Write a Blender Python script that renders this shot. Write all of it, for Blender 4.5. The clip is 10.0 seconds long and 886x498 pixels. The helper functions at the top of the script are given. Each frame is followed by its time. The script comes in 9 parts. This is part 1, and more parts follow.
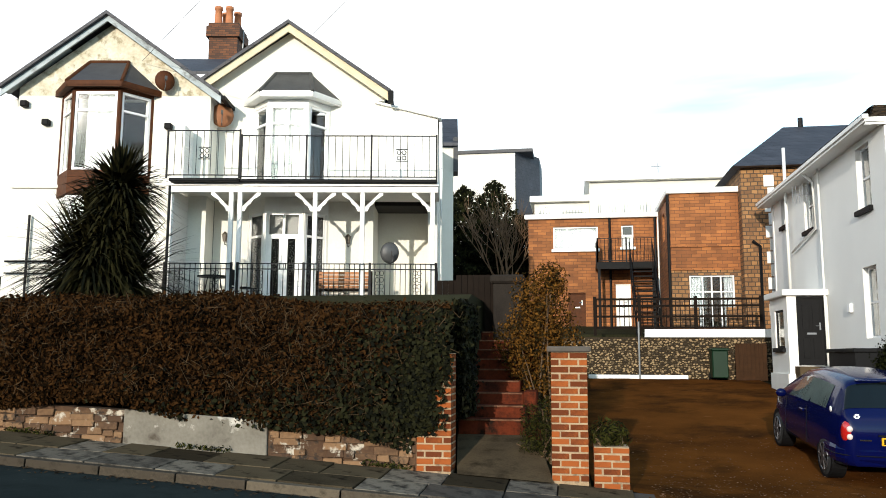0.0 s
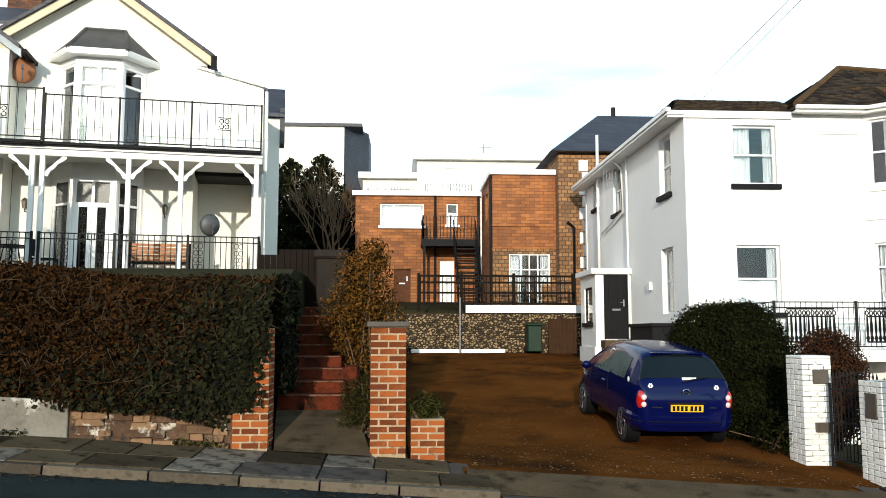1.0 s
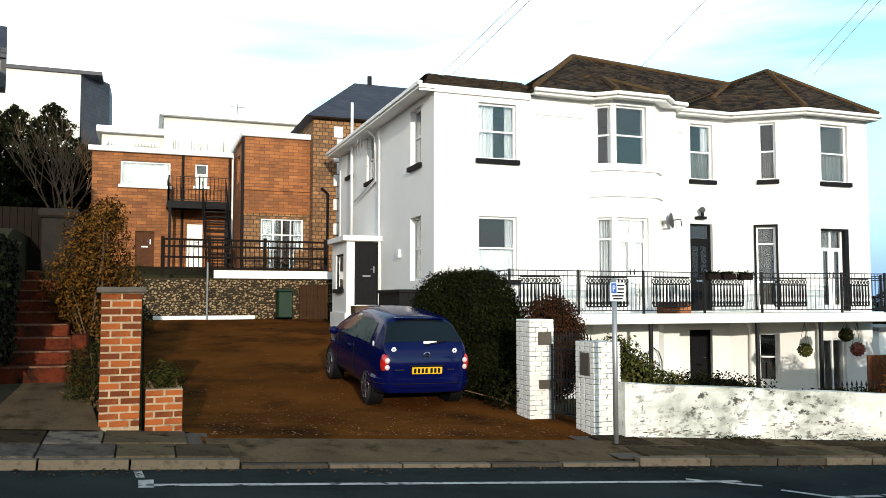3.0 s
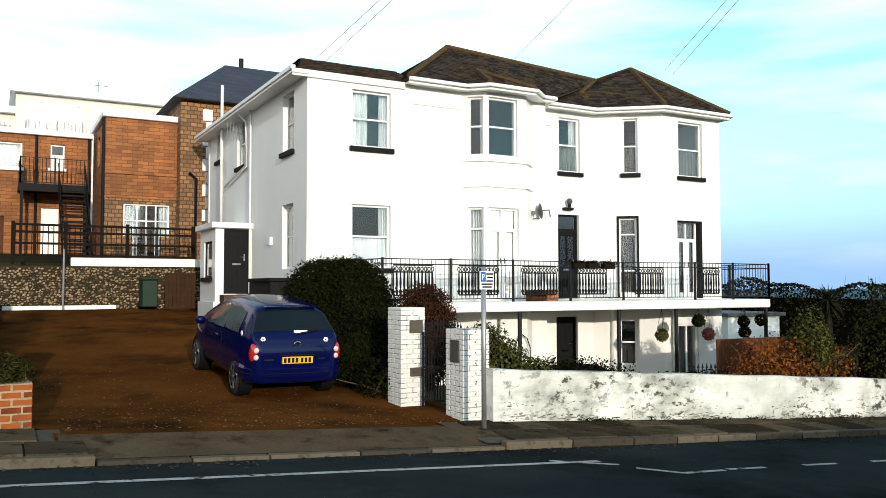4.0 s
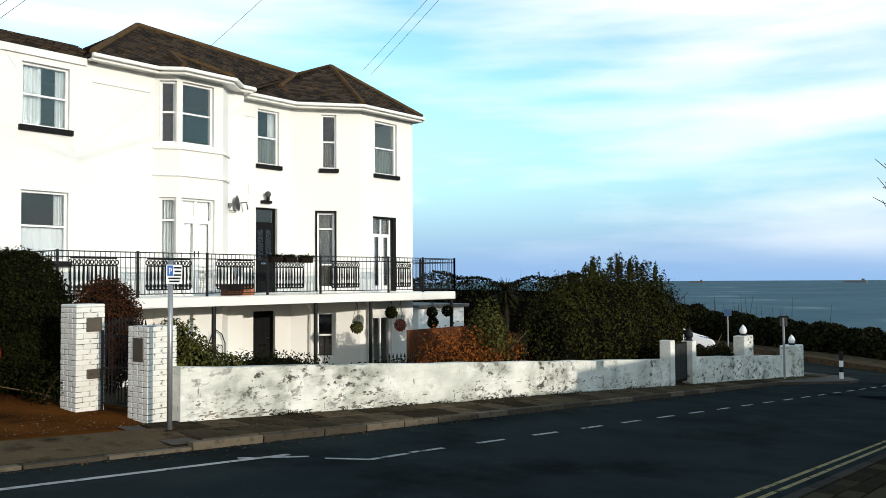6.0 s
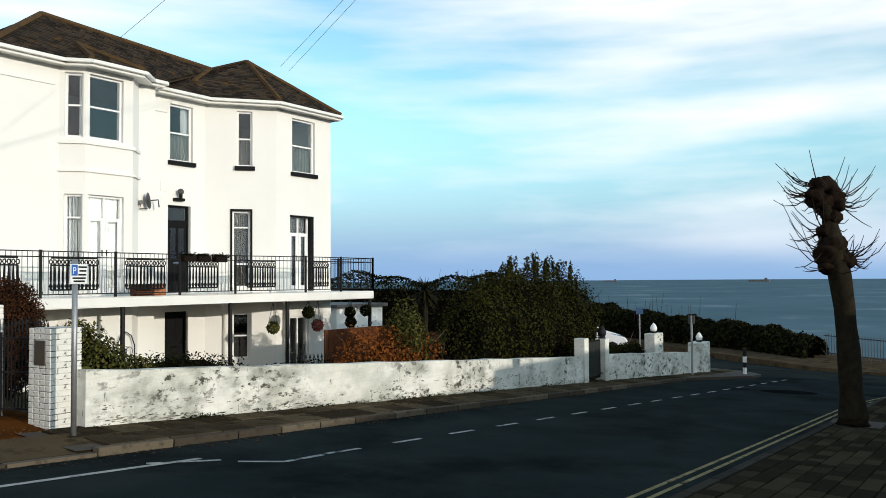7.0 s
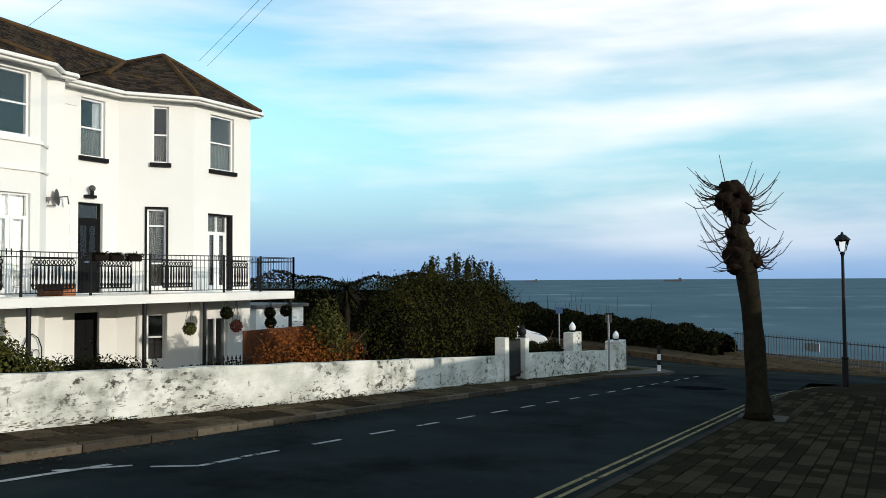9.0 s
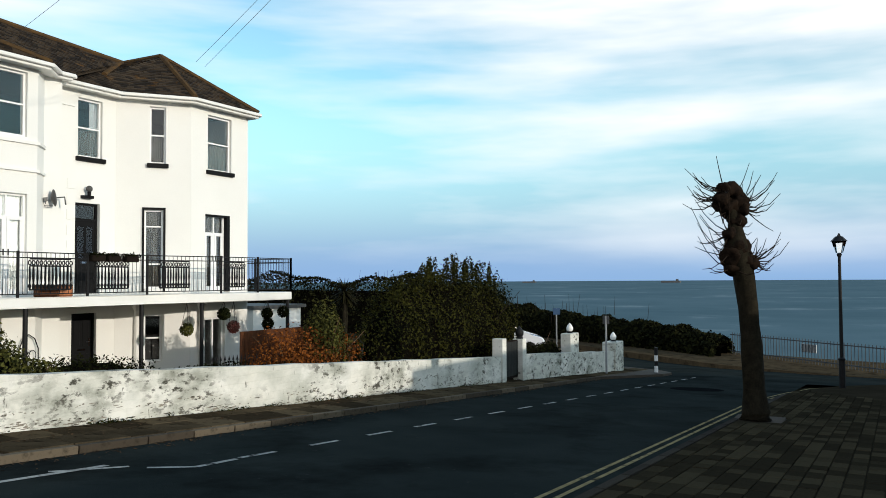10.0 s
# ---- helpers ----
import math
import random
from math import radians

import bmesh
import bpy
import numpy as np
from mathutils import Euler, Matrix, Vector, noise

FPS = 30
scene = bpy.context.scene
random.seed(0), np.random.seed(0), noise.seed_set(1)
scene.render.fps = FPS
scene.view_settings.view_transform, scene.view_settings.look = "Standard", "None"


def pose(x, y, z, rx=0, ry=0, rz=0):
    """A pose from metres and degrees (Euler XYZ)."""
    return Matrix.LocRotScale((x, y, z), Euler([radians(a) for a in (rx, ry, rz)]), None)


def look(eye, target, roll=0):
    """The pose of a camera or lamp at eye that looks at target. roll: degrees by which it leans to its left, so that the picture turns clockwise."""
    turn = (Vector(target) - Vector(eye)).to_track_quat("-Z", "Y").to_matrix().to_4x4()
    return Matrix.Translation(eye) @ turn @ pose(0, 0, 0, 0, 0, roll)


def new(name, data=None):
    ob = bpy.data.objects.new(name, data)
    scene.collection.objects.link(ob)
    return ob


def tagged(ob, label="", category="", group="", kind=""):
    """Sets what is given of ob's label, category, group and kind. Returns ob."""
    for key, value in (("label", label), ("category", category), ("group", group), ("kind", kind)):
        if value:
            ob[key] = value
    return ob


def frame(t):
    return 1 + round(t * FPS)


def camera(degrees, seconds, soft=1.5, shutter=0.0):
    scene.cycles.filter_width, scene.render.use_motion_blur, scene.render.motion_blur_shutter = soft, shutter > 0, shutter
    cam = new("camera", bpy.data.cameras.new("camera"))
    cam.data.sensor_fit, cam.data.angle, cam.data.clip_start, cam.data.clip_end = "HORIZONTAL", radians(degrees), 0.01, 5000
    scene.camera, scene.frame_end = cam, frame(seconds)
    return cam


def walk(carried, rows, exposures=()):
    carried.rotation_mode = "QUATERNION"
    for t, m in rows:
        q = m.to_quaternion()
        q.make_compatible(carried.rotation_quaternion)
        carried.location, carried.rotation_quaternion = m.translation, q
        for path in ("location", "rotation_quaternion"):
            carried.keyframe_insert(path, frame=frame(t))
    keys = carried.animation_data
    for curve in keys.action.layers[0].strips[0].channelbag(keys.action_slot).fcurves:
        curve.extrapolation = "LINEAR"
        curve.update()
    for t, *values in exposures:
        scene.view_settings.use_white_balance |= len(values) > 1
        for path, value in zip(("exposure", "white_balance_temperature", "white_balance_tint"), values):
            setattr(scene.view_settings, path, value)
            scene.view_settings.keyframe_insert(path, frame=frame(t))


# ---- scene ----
# ---- camera and its walk ----
cam = camera(57.2, 10.0, soft=0.9)
ROWS = [
    (0.0, 0.0511, 0.4853, 9.00, 7.59, -0.25),
    (0.5, 0.0936, 0.4895, 2.29, 6.78, -0.07),
    (1.0, 0.1279, 0.4893, -3.11, 5.90, -0.05),
    (1.5, 0.1585, 0.4863, -7.95, 5.17, -0.05),
    (2.0, 0.1881, 0.4809, -12.67, 4.50, 0.03),
    (2.5, 0.2128, 0.4745, -16.69, 3.99, 0.01),
    (4.0, 0.2848, 0.4441, -29.00, 2.70, 0.10),
    (4.5, 0.3182, 0.4232, -35.19, 2.46, 0.13),
    (5.0, 0.3462, 0.4013, -40.79, 2.32, 0.22),
    (5.5, 0.3684, 0.3805, -45.57, 2.23, 0.34),
    (6.0, 0.3862, 0.3609, -49.74, 2.18, 0.36),
    (7.5, 0.4149, 0.3222, -57.32, 2.08, 0.45),
    (8.0, 0.4204, 0.3133, -58.97, 2.07, 0.46),
    (8.5, 0.4246, 0.3061, -60.27, 2.08, 0.42),
    (9.0, 0.4263, 0.3031, -60.81, 2.06, 0.39),
    (9.5, 0.4267, 0.3024, -60.93, 2.08, 0.34),
    (10.0, 0.4268, 0.3021, -60.99, 2.13, 0.34),
]
EYE = 1.72
walk(cam, [(t, pose(x, y, EYE, 90 + pitch, roll, yaw)) for t, x, y, yaw, pitch, roll in ROWS],
     exposures=[(0.0, -0.3), (2.5, -0.35), (4.5, -0.58), (5.5, -0.68), (7.5, -0.92), (10.0, -0.92)])

# ---- world, sun ----
SKY_STRENGTH = 0.5
SUN_ELEVATION, SUN_FROM = 10.5, Vector((-0.146, -0.989, 0.0))
world = bpy.data.worlds.new("sky")
scene.world = world
world.use_nodes = True


def build_sky():
    nt = world.node_tree
    nt.nodes.clear()
    out = nt.nodes.new("ShaderNodeOutputWorld")
    sky = nt.nodes.new("ShaderNodeTexSky")
    sky.sky_type = "NISHITA"
    sky.sun_disc = False
    sky.sun_elevation = radians(SUN_ELEVATION)
    sky.sun_rotation = math.atan2(SUN_FROM.x, SUN_FROM.y)
    sky.air_density, sky.dust_density, sky.ozone_density = 1.0, 0.6, 1.5
    co = nt.nodes.new("ShaderNodeTexCoord")
    # long streaks of cloud: a noise stretched along the horizon
    mp = nt.nodes.new("ShaderNodeMapping")
    mp.inputs["Scale"].default_value = (1.2, 1.2, 8.0)
    mp.inputs["Rotation"].default_value = (radians(4), radians(-3), 0)
    nt.links.new(co.outputs["Generated"], mp.inputs["Vector"])
    n1 = nt.nodes.new("ShaderNodeTexNoise")
    n1.inputs["Scale"].default_value, n1.inputs["Detail"].default_value = 1.6, 5.0
    n1.inputs["Roughness"].default_value = 0.5
    nt.links.new(mp.outputs["Vector"], n1.inputs["Vector"])
    ramp = nt.nodes.new("ShaderNodeValToRGB")
    ramp.color_ramp.elements[0].position, ramp.color_ramp.elements[1].position = 0.42, 0.70
    # a bank of cloud high over the sea
    sep = nt.nodes.new("ShaderNodeSeparateXYZ")
    nt.links.new(co.outputs["Generated"], sep.inputs["Vector"])
    bank_z = nt.nodes.new("ShaderNodeMapRange")
    bank_z.inputs["From Min"].default_value, bank_z.inputs["From Max"].default_value = 0.15, 0.30
    nt.links.new(sep.outputs["Z"], bank_z.inputs["Value"])
    bank_x = nt.nodes.new("ShaderNodeMapRange")
    bank_x.inputs["From Min"].default_value, bank_x.inputs["From Max"].default_value = 0.70, 0.92
    bank_x.inputs["To Max"].default_value = 0.22
    nt.links.new(sep.outputs["X"], bank_x.inputs["Value"])
    bank = nt.nodes.new("ShaderNodeMath")
    bank.operation = "MULTIPLY_ADD"
    nt.links.new(bank_z.outputs["Result"], bank.inputs[0])
    nt.links.new(bank_x.outputs["Result"], bank.inputs[1])
    nt.links.new(n1.outputs["Fac"], bank.inputs[2])
    nt.links.new(bank.outputs[0], ramp.inputs["Fac"])
    # more cloud towards the hill than towards the sea, none right at the horizon
    side = nt.nodes.new("ShaderNodeMapRange")
    side.inputs["From Min"].default_value, side.inputs["From Max"].default_value = -0.75, 0.20
    side.inputs["To Min"].default_value, side.inputs["To Max"].default_value = 1.0, 0.0
    nt.links.new(sep.outputs["X"], side.inputs["Value"])
    add = nt.nodes.new("ShaderNodeMath")
    add.operation, add.use_clamp = "ADD", True
    nt.links.new(ramp.outputs["Color"], add.inputs[0])
    nt.links.new(side.outputs["Result"], add.inputs[1])
    low = nt.nodes.new("ShaderNodeMapRange")
    low.inputs["From Min"].default_value, low.inputs["From Max"].default_value = 0.0, 0.09
    nt.links.new(sep.outputs["Z"], low.inputs["Value"])
    fac = nt.nodes.new("ShaderNodeMath")
    fac.operation = "MULTIPLY"
    nt.links.new(add.outputs[0], fac.inputs[0])
    nt.links.new(low.outputs["Result"], fac.inputs[1])
    # the blue of the sky, paler towards the horizon
    tint = nt.nodes.new("ShaderNodeMixRGB")
    tint.blend_type = "MULTIPLY"
    tint.inputs["Fac"].default_value = 1.0
    tint.inputs["Color2"].default_value = (0.80, 1.03, 1.0, 1)
    nt.links.new(sky.outputs["Color"], tint.inputs["Color1"])
    # the cloud thins out towards the zenith
    high = nt.nodes.new("ShaderNodeMapRange")
    high.inputs["From Min"].default_value, high.inputs["From Max"].default_value = 0.42, 0.7
    high.inputs["To Min"].default_value, high.inputs["To Max"].default_value = 1.0, 0.1
    nt.links.new(sep.outputs["Z"], high.inputs["Value"])
    fac2 = nt.nodes.new("ShaderNodeMath")
    fac2.operation = "MULTIPLY"
    nt.links.new(fac.outputs[0], fac2.inputs[0])
    nt.links.new(high.outputs["Result"], fac2.inputs[1])
    b_sky = nt.nodes.new("ShaderNodeBackground")
    b_sky.inputs["Strength"].default_value = SKY_STRENGTH
    nt.links.new(tint.outputs[0], b_sky.inputs["Color"])
    b_hz = nt.nodes.new("ShaderNodeBackground")
    b_hz.inputs["Color"].default_value, b_hz.inputs["Strength"].default_value = (0.36, 0.60, 0.97, 1), 1.5
    hz = nt.nodes.new("ShaderNodeMapRange")
    hz.inputs["From Min"].default_value, hz.inputs["From Max"].default_value = 0.0, 0.22
    hz.inputs["To Min"].default_value, hz.inputs["To Max"].default_value = 1.0, 0.0
    hz.interpolation_type = "SMOOTHSTEP"
    nt.links.new(sep.outputs["Z"], hz.inputs["Value"])
    base = nt.nodes.new("ShaderNodeMixShader")
    nt.links.new(hz.outputs["Result"], base.inputs["Fac"])
    nt.links.new(b_sky.outputs[0], base.inputs[1])
    nt.links.new(b_hz.outputs[0], base.inputs[2])
    b_cl = nt.nodes.new("ShaderNodeBackground")
    b_cl.inputs["Color"].default_value = (0.96, 0.985, 1.0, 1)
    b_cl.inputs["Strength"].default_value = 2.1
    mix = nt.nodes.new("ShaderNodeMixShader")
    nt.links.new(fac2.outputs[0], mix.inputs["Fac"])
    nt.links.new(base.outputs[0], mix.inputs[1])
    nt.links.new(b_cl.outputs[0], mix.inputs[2])
    nt.links.new(mix.outputs[0], out.inputs["Surface"])


build_sky()
sun = new("sun", bpy.data.lights.new("sun", "SUN"))
sun.data.energy, sun.data.angle, sun.data.color = 5.0, radians(0.5), (1.0, 0.91, 0.79)
up = math.tan(radians(SUN_ELEVATION))
sun.matrix_world = look((SUN_FROM.x * 60, SUN_FROM.y * 60, up * 60), (0, 0, 0))


# ---- materials ----
def mat(name, a, b=None, scale=3.0, rough=0.8, bump=0.2, fine=40.0, metal=0.0, stain=None, stain_at=(0.55, 0.75), stain_scale=1.2,
        random_by="", coat=0.0, spec=0.5, stain2=None, stain2_at=(0.6, 0.7), stain2_scale=4.0):
    """Two colours mixed by noise at two scales, a bump, and stains with shapes of their own."""
    m = bpy.data.materials.new(name)
    m.use_nodes = True
    nt = m.node_tree
    bs = nt.nodes["Principled BSDF"]
    b = b or tuple(c * 0.75 for c in a)
    co = nt.nodes.new("ShaderNodeTexCoord")
    n1 = nt.nodes.new("ShaderNodeTexNoise")
    n1.inputs["Scale"].default_value, n1.inputs["Detail"].default_value = scale, 6
    n2 = nt.nodes.new("ShaderNodeTexNoise")
    n2.inputs["Scale"].default_value, n2.inputs["Detail"].default_value = fine, 3
    for n in (n1, n2):
        nt.links.new(co.outputs["Object"], n.inputs["Vector"])
    av = nt.nodes.new("ShaderNodeMath")
    av.operation = "MULTIPLY_ADD"
    av.inputs[1].default_value, av.inputs[2].default_value = 0.35, 0.0
    nt.links.new(n2.outputs["Fac"], av.inputs[0])
    sm = nt.nodes.new("ShaderNodeMath")
    sm.operation = "MULTIPLY_ADD"
    sm.inputs[1].default_value = 0.65
    nt.links.new(n1.outputs["Fac"], sm.inputs[0])
    nt.links.new(av.outputs[0], sm.inputs[2])
    value = sm.outputs[0]
    if random_by:
        if random_by == "object":
            r = nt.nodes.new("ShaderNodeObjectInfo").outputs["Random"]
        else:
            r = nt.nodes.new("ShaderNodeNewGeometry").outputs["Random Per Island"]
        mr = nt.nodes.new("ShaderNodeMath")
        mr.operation = "MULTIPLY_ADD"
        mr.inputs[1].default_value, mr.inputs[2].default_value = 0.7, -0.35
        nt.links.new(r, mr.inputs[0])
        ad = nt.nodes.new("ShaderNodeMath")
        ad.operation = "ADD"
        nt.links.new(value, ad.inputs[0])
        nt.links.new(mr.outputs[0], ad.inputs[1])
        value = ad.outputs[0]
    rp = nt.nodes.new("ShaderNodeValToRGB")
    rp.color_ramp.elements[0].position, rp.color_ramp.elements[1].position = 0.3, 0.7
    rp.color_ramp.elements[0].color, rp.color_ramp.elements[1].color = (*b, 1), (*a, 1)
    nt.links.new(value, rp.inputs["Fac"])
    colour = rp.outputs["Color"]
    for paint, at, size in ((stain, stain_at, stain_scale), (stain2, stain2_at, stain2_scale)):
        if not paint:
            continue
        n3 = nt.nodes.new("ShaderNodeTexNoise")
        n3.inputs["Scale"].default_value, n3.inputs["Detail"].default_value = size, 8
        n3.inputs["Roughness"].default_value = 0.65
        nt.links.new(co.outputs["Object"], n3.inputs["Vector"])
        r3 = nt.nodes.new("ShaderNodeValToRGB")
        r3.color_ramp.elements[0].position, r3.color_ramp.elements[1].position = at
        nt.links.new(n3.outputs["Fac"], r3.inputs["Fac"])
        mx = nt.nodes.new("ShaderNodeMixRGB")
        mx.inputs["Color2"].default_value = (*paint, 1)
        nt.links.new(r3.outputs["Color"], mx.inputs["Fac"])
        nt.links.new(colour, mx.inputs["Color1"])
        colour = mx.outputs["Color"]
    nt.links.new(colour, bs.inputs["Base Color"])
    bs.inputs["Roughness"].default_value, bs.inputs["Metallic"].default_value = rough, metal
    bs.inputs["Specular IOR Level"].default_value = spec
    if coat:
        bs.inputs["Coat Weight"].default_value, bs.inputs["Coat Roughness"].default_value = coat, 0.03
    if bump:
        bp = nt.nodes.new("ShaderNodeBump")
        bp.inputs["Strength"].default_value, bp.inputs["Distance"].default_value = bump, 0.02
        nt.links.new(sm.outputs[0], bp.inputs["Height"])
        nt.links.new(bp.outputs["Normal"], bs.inputs["Normal"])
    return m


def course_mat(name, a, b, mortar, width, height, gap=0.008, rough=0.85, offset=0.5, bump=0.5):
    """Courses of brick, stone or slate for walls and roofs too far off to be built piece by piece."""
    m = bpy.data.materials.new(name)
    m.use_nodes = True
    nt = m.node_tree
    bs = nt.nodes["Principled BSDF"]
    co = nt.nodes.new("ShaderNodeTexCoord")
    sp = nt.nodes.new("ShaderNodeSeparateXYZ")
    nt.links.new(co.outputs["Object"], sp.inputs[0])
    ad = nt.nodes.new("ShaderNodeMath")
    nt.links.new(sp.outputs["X"], ad.inputs[0])
    nt.links.new(sp.outputs["Y"], ad.inputs[1])
    cb = nt.nodes.new("ShaderNodeCombineXYZ")
    nt.links.new(ad.outputs[0], cb.inputs["X"])
    nt.links.new(sp.outputs["Z"], cb.inputs["Y"])
    nz = nt.nodes.new("ShaderNodeTexNoise")
    nz.inputs["Scale"].default_value = 2.5
    nt.links.new(co.outputs["Object"], nz.inputs["Vector"])
    wob = nt.nodes.new("ShaderNodeMixRGB")
    wob.blend_type = "LINEAR_LIGHT"
    wob.inputs["Fac"].default_value = 0.035
    nt.links.new(cb.outputs[0], wob.inputs["Color1"])
    nt.links.new(nz.outputs["Color"], wob.inputs["Color2"])
    br = nt.nodes.new("ShaderNodeTexBrick")
    br.offset = offset
    br.inputs["Scale"].default_value = 1.0
    br.inputs["Brick Width"].default_value, br.inputs["Row Height"].default_value = width, height
    br.inputs["Mortar Size"].default_value, br.inputs["Bias"].default_value = gap, 0.0
    br.inputs["Color1"].default_value, br.inputs["Color2"].default_value = (*a, 1), (*b, 1)
    br.inputs["Mortar"].default_value = (*mortar, 1)
    nt.links.new(wob.outputs[0], br.inputs["Vector"])
    n2 = nt.nodes.new("ShaderNodeTexNoise")
    n2.inputs["Scale"].default_value, n2.inputs["Detail"].default_value = 1.4, 8
    nt.links.new(co.outputs["Object"], n2.inputs["Vector"])
    mu = nt.nodes.new("ShaderNodeMixRGB")
    mu.blend_type = "OVERLAY"
    mu.inputs["Fac"].default_value = 0.55
    nt.links.new(br.outputs["Color"], mu.inputs["Color1"])
    nt.links.new(n2.outputs["Fac"], mu.inputs["Color2"])
    nt.links.new(mu.outputs[0], bs.inputs["Base Color"])
    bs.inputs["Roughness"].default_value = rough
    bp = nt.nodes.new("ShaderNodeBump")
    bp.inputs["Strength"].default_value, bp.inputs["Distance"].default_value = bump, 0.02
    bp.invert = True
    nt.links.new(br.outputs["Fac"], bp.inputs["Height"])
    nt.links.new(bp.outputs["Normal"], bs.inputs["Normal"])
    return m


def glass_mat(name, tint=(0.85, 0.9, 0.92), ior=1.5):
    m = bpy.data.materials.new(name)
    m.use_nodes = True
    bs = m.node_tree.nodes["Principled BSDF"]
    bs.inputs["Base Color"].default_value = (*tint, 1)
    bs.inputs["Transmission Weight"].default_value = 1.0
    bs.inputs["Roughness"].default_value = 0.03
    bs.inputs["IOR"].default_value = ior
    return m


M = {}
M["render"] = mat("white_render", (0.83, 0.82, 0.78), (0.78, 0.77, 0.73), 0.8, 0.85, 0.12, 30)
M["render_a"] = mat("cream_white_render", (0.82, 0.80, 0.73), (0.74, 0.71, 0.62), 0.6, 0.85, 0.25, 18)
M["roughcast"] = mat("peeling_roughcast", (0.78, 0.73, 0.60), (0.52, 0.45, 0.31), 3.5, 0.95, 1.0, 14, stain=(0.36, 0.30, 0.19), stain_at=(0.54, 0.64), stain_scale=3.2)
M["gloss"] = mat("white_gloss_paint", (0.84, 0.83, 0.80), (0.76, 0.75, 0.70), 2.0, 0.4, 0.05)
M["upvc"] = mat("white_plastic", (0.86, 0.86, 0.85), (0.82, 0.82, 0.81), 2.0, 0.3, 0.0)
M["black"] = mat("black_paint", (0.008, 0.008, 0.0085), (0.005, 0.005, 0.0055), 5.0, 0.6, 0.1, spec=0.12)
M["iron"] = mat("black_iron", (0.012, 0.012, 0.013), (0.006, 0.006, 0.007), 8.0, 0.6, 0.1, spec=0.2)
# the dimness of unlit rooms, put into the colour
M["dark_in"] = mat("room_shade", (0.034, 0.032, 0.030), (0.02, 0.019, 0.018), 1.0, 0.9, 0.0)
M["curtain"] = mat("white_net_curtain", (0.42, 0.44, 0.45), (0.30, 0.32, 0.33), 3.0, 0.9, 0.1)
M["net"] = mat("sheer_net", (0.060, 0.058, 0.050), (0.032, 0.032, 0.030), 6.0, 0.95, 0.1)
M["door_glass"] = glass_mat("dusky_door_glass", (0.35, 0.36, 0.36), 1.2)
M["brown"] = mat("brown_timber", (0.105, 0.034, 0.010), (0.050, 0.017, 0.006), 6.0, 0.7, 0.2, spec=0.2)
M["slate"] = mat("grey_slate", (0.055, 0.055, 0.06), (0.032, 0.032, 0.036), 5.0, 0.6, 0.3, random_by="object")
M["lead"] = mat("weathered_lead", (0.075, 0.072, 0.068), (0.04, 0.039, 0.037), 3.0, 0.65, 0.2)
M["bluegrey"] = mat("bluegrey_bargeboard", (0.44, 0.50, 0.52), (0.28, 0.33, 0.35), 3.0, 0.6, 0.2, stain=(0.12, 0.13, 0.13), stain_at=(0.55, 0.7), stain_scale=4)
M["creamwood"] = mat("cream_bargeboard", (0.72, 0.62, 0.42), (0.55, 0.46, 0.30), 4.0, 0.6, 0.2)
M["tile_roof"] = mat("lichened_roof_tile", (0.060, 0.044, 0.030), (0.020, 0.016, 0.013), 2.0, 0.9, 0.5, 30, random_by="island", stain=(0.15, 0.075, 0.022), stain_at=(0.60, 0.72), stain_scale=1.6, spec=0.1)
M["slate_roof"] = course_mat("slate_roof", (0.045, 0.045, 0.055), (0.032, 0.032, 0.04), (0.012, 0.012, 0.014), 0.3, 0.22, 0.008, 0.6)
M["lichen"] = mat("lichened_ridge_tile", (0.12, 0.066, 0.022), (0.045, 0.032, 0.022), 3.0, 0.95, 0.5, spec=0.1)
M["farbrick"] = course_mat("orange_brown_stone", (0.36, 0.130, 0.036), (0.20, 0.070, 0.021), (0.13, 0.052, 0.020), 0.36, 0.125, 0.009)
M["rubble"] = course_mat("ochre_rubble_stone", (0.36, 0.18, 0.066), (0.15, 0.072, 0.030), (0.08, 0.048, 0.026), 0.23, 0.15, 0.018)
M["brick"] = mat("red_brick", (0.31, 0.084, 0.022), (0.12, 0.032, 0.012), 9.0, 0.9, 0.7, 60, random_by="object", stain=(0.38, 0.23, 0.13), stain_at=(0.62, 0.76), stain_scale=6, stain2=(0.030, 0.020, 0.010), stain2_at=(0.50, 0.64), stain2_scale=3.0, spec=0.1)
M["mortar"] = mat("pale_mortar", (0.46, 0.33, 0.20), (0.24, 0.16, 0.09), 5.0, 0.95, 0.5, 40, stain=(0.04, 0.028, 0.018), stain_at=(0.56, 0.70), stain_scale=3.0)
M["cap"] = mat("dark_coping_stone", (0.10, 0.085, 0.07), (0.06, 0.05, 0.042), 6.0, 0.9, 0.5)
M["white_brick"] = mat("painted_white_brick", (0.75, 0.74, 0.69), (0.70, 0.69, 0.64), 6.0, 0.75, 0.7, random_by="object", stain=(0.13, 0.12, 0.095), stain_at=(0.60, 0.68), stain_scale=7)
M["white_joint"] = mat("dirty_painted_joint", (0.66, 0.65, 0.60), (0.58, 0.57, 0.52), 3.0, 0.9, 0.4, 12, stain=(0.06, 0.055, 0.045), stain_at=(0.50, 0.56), stain_scale=7)


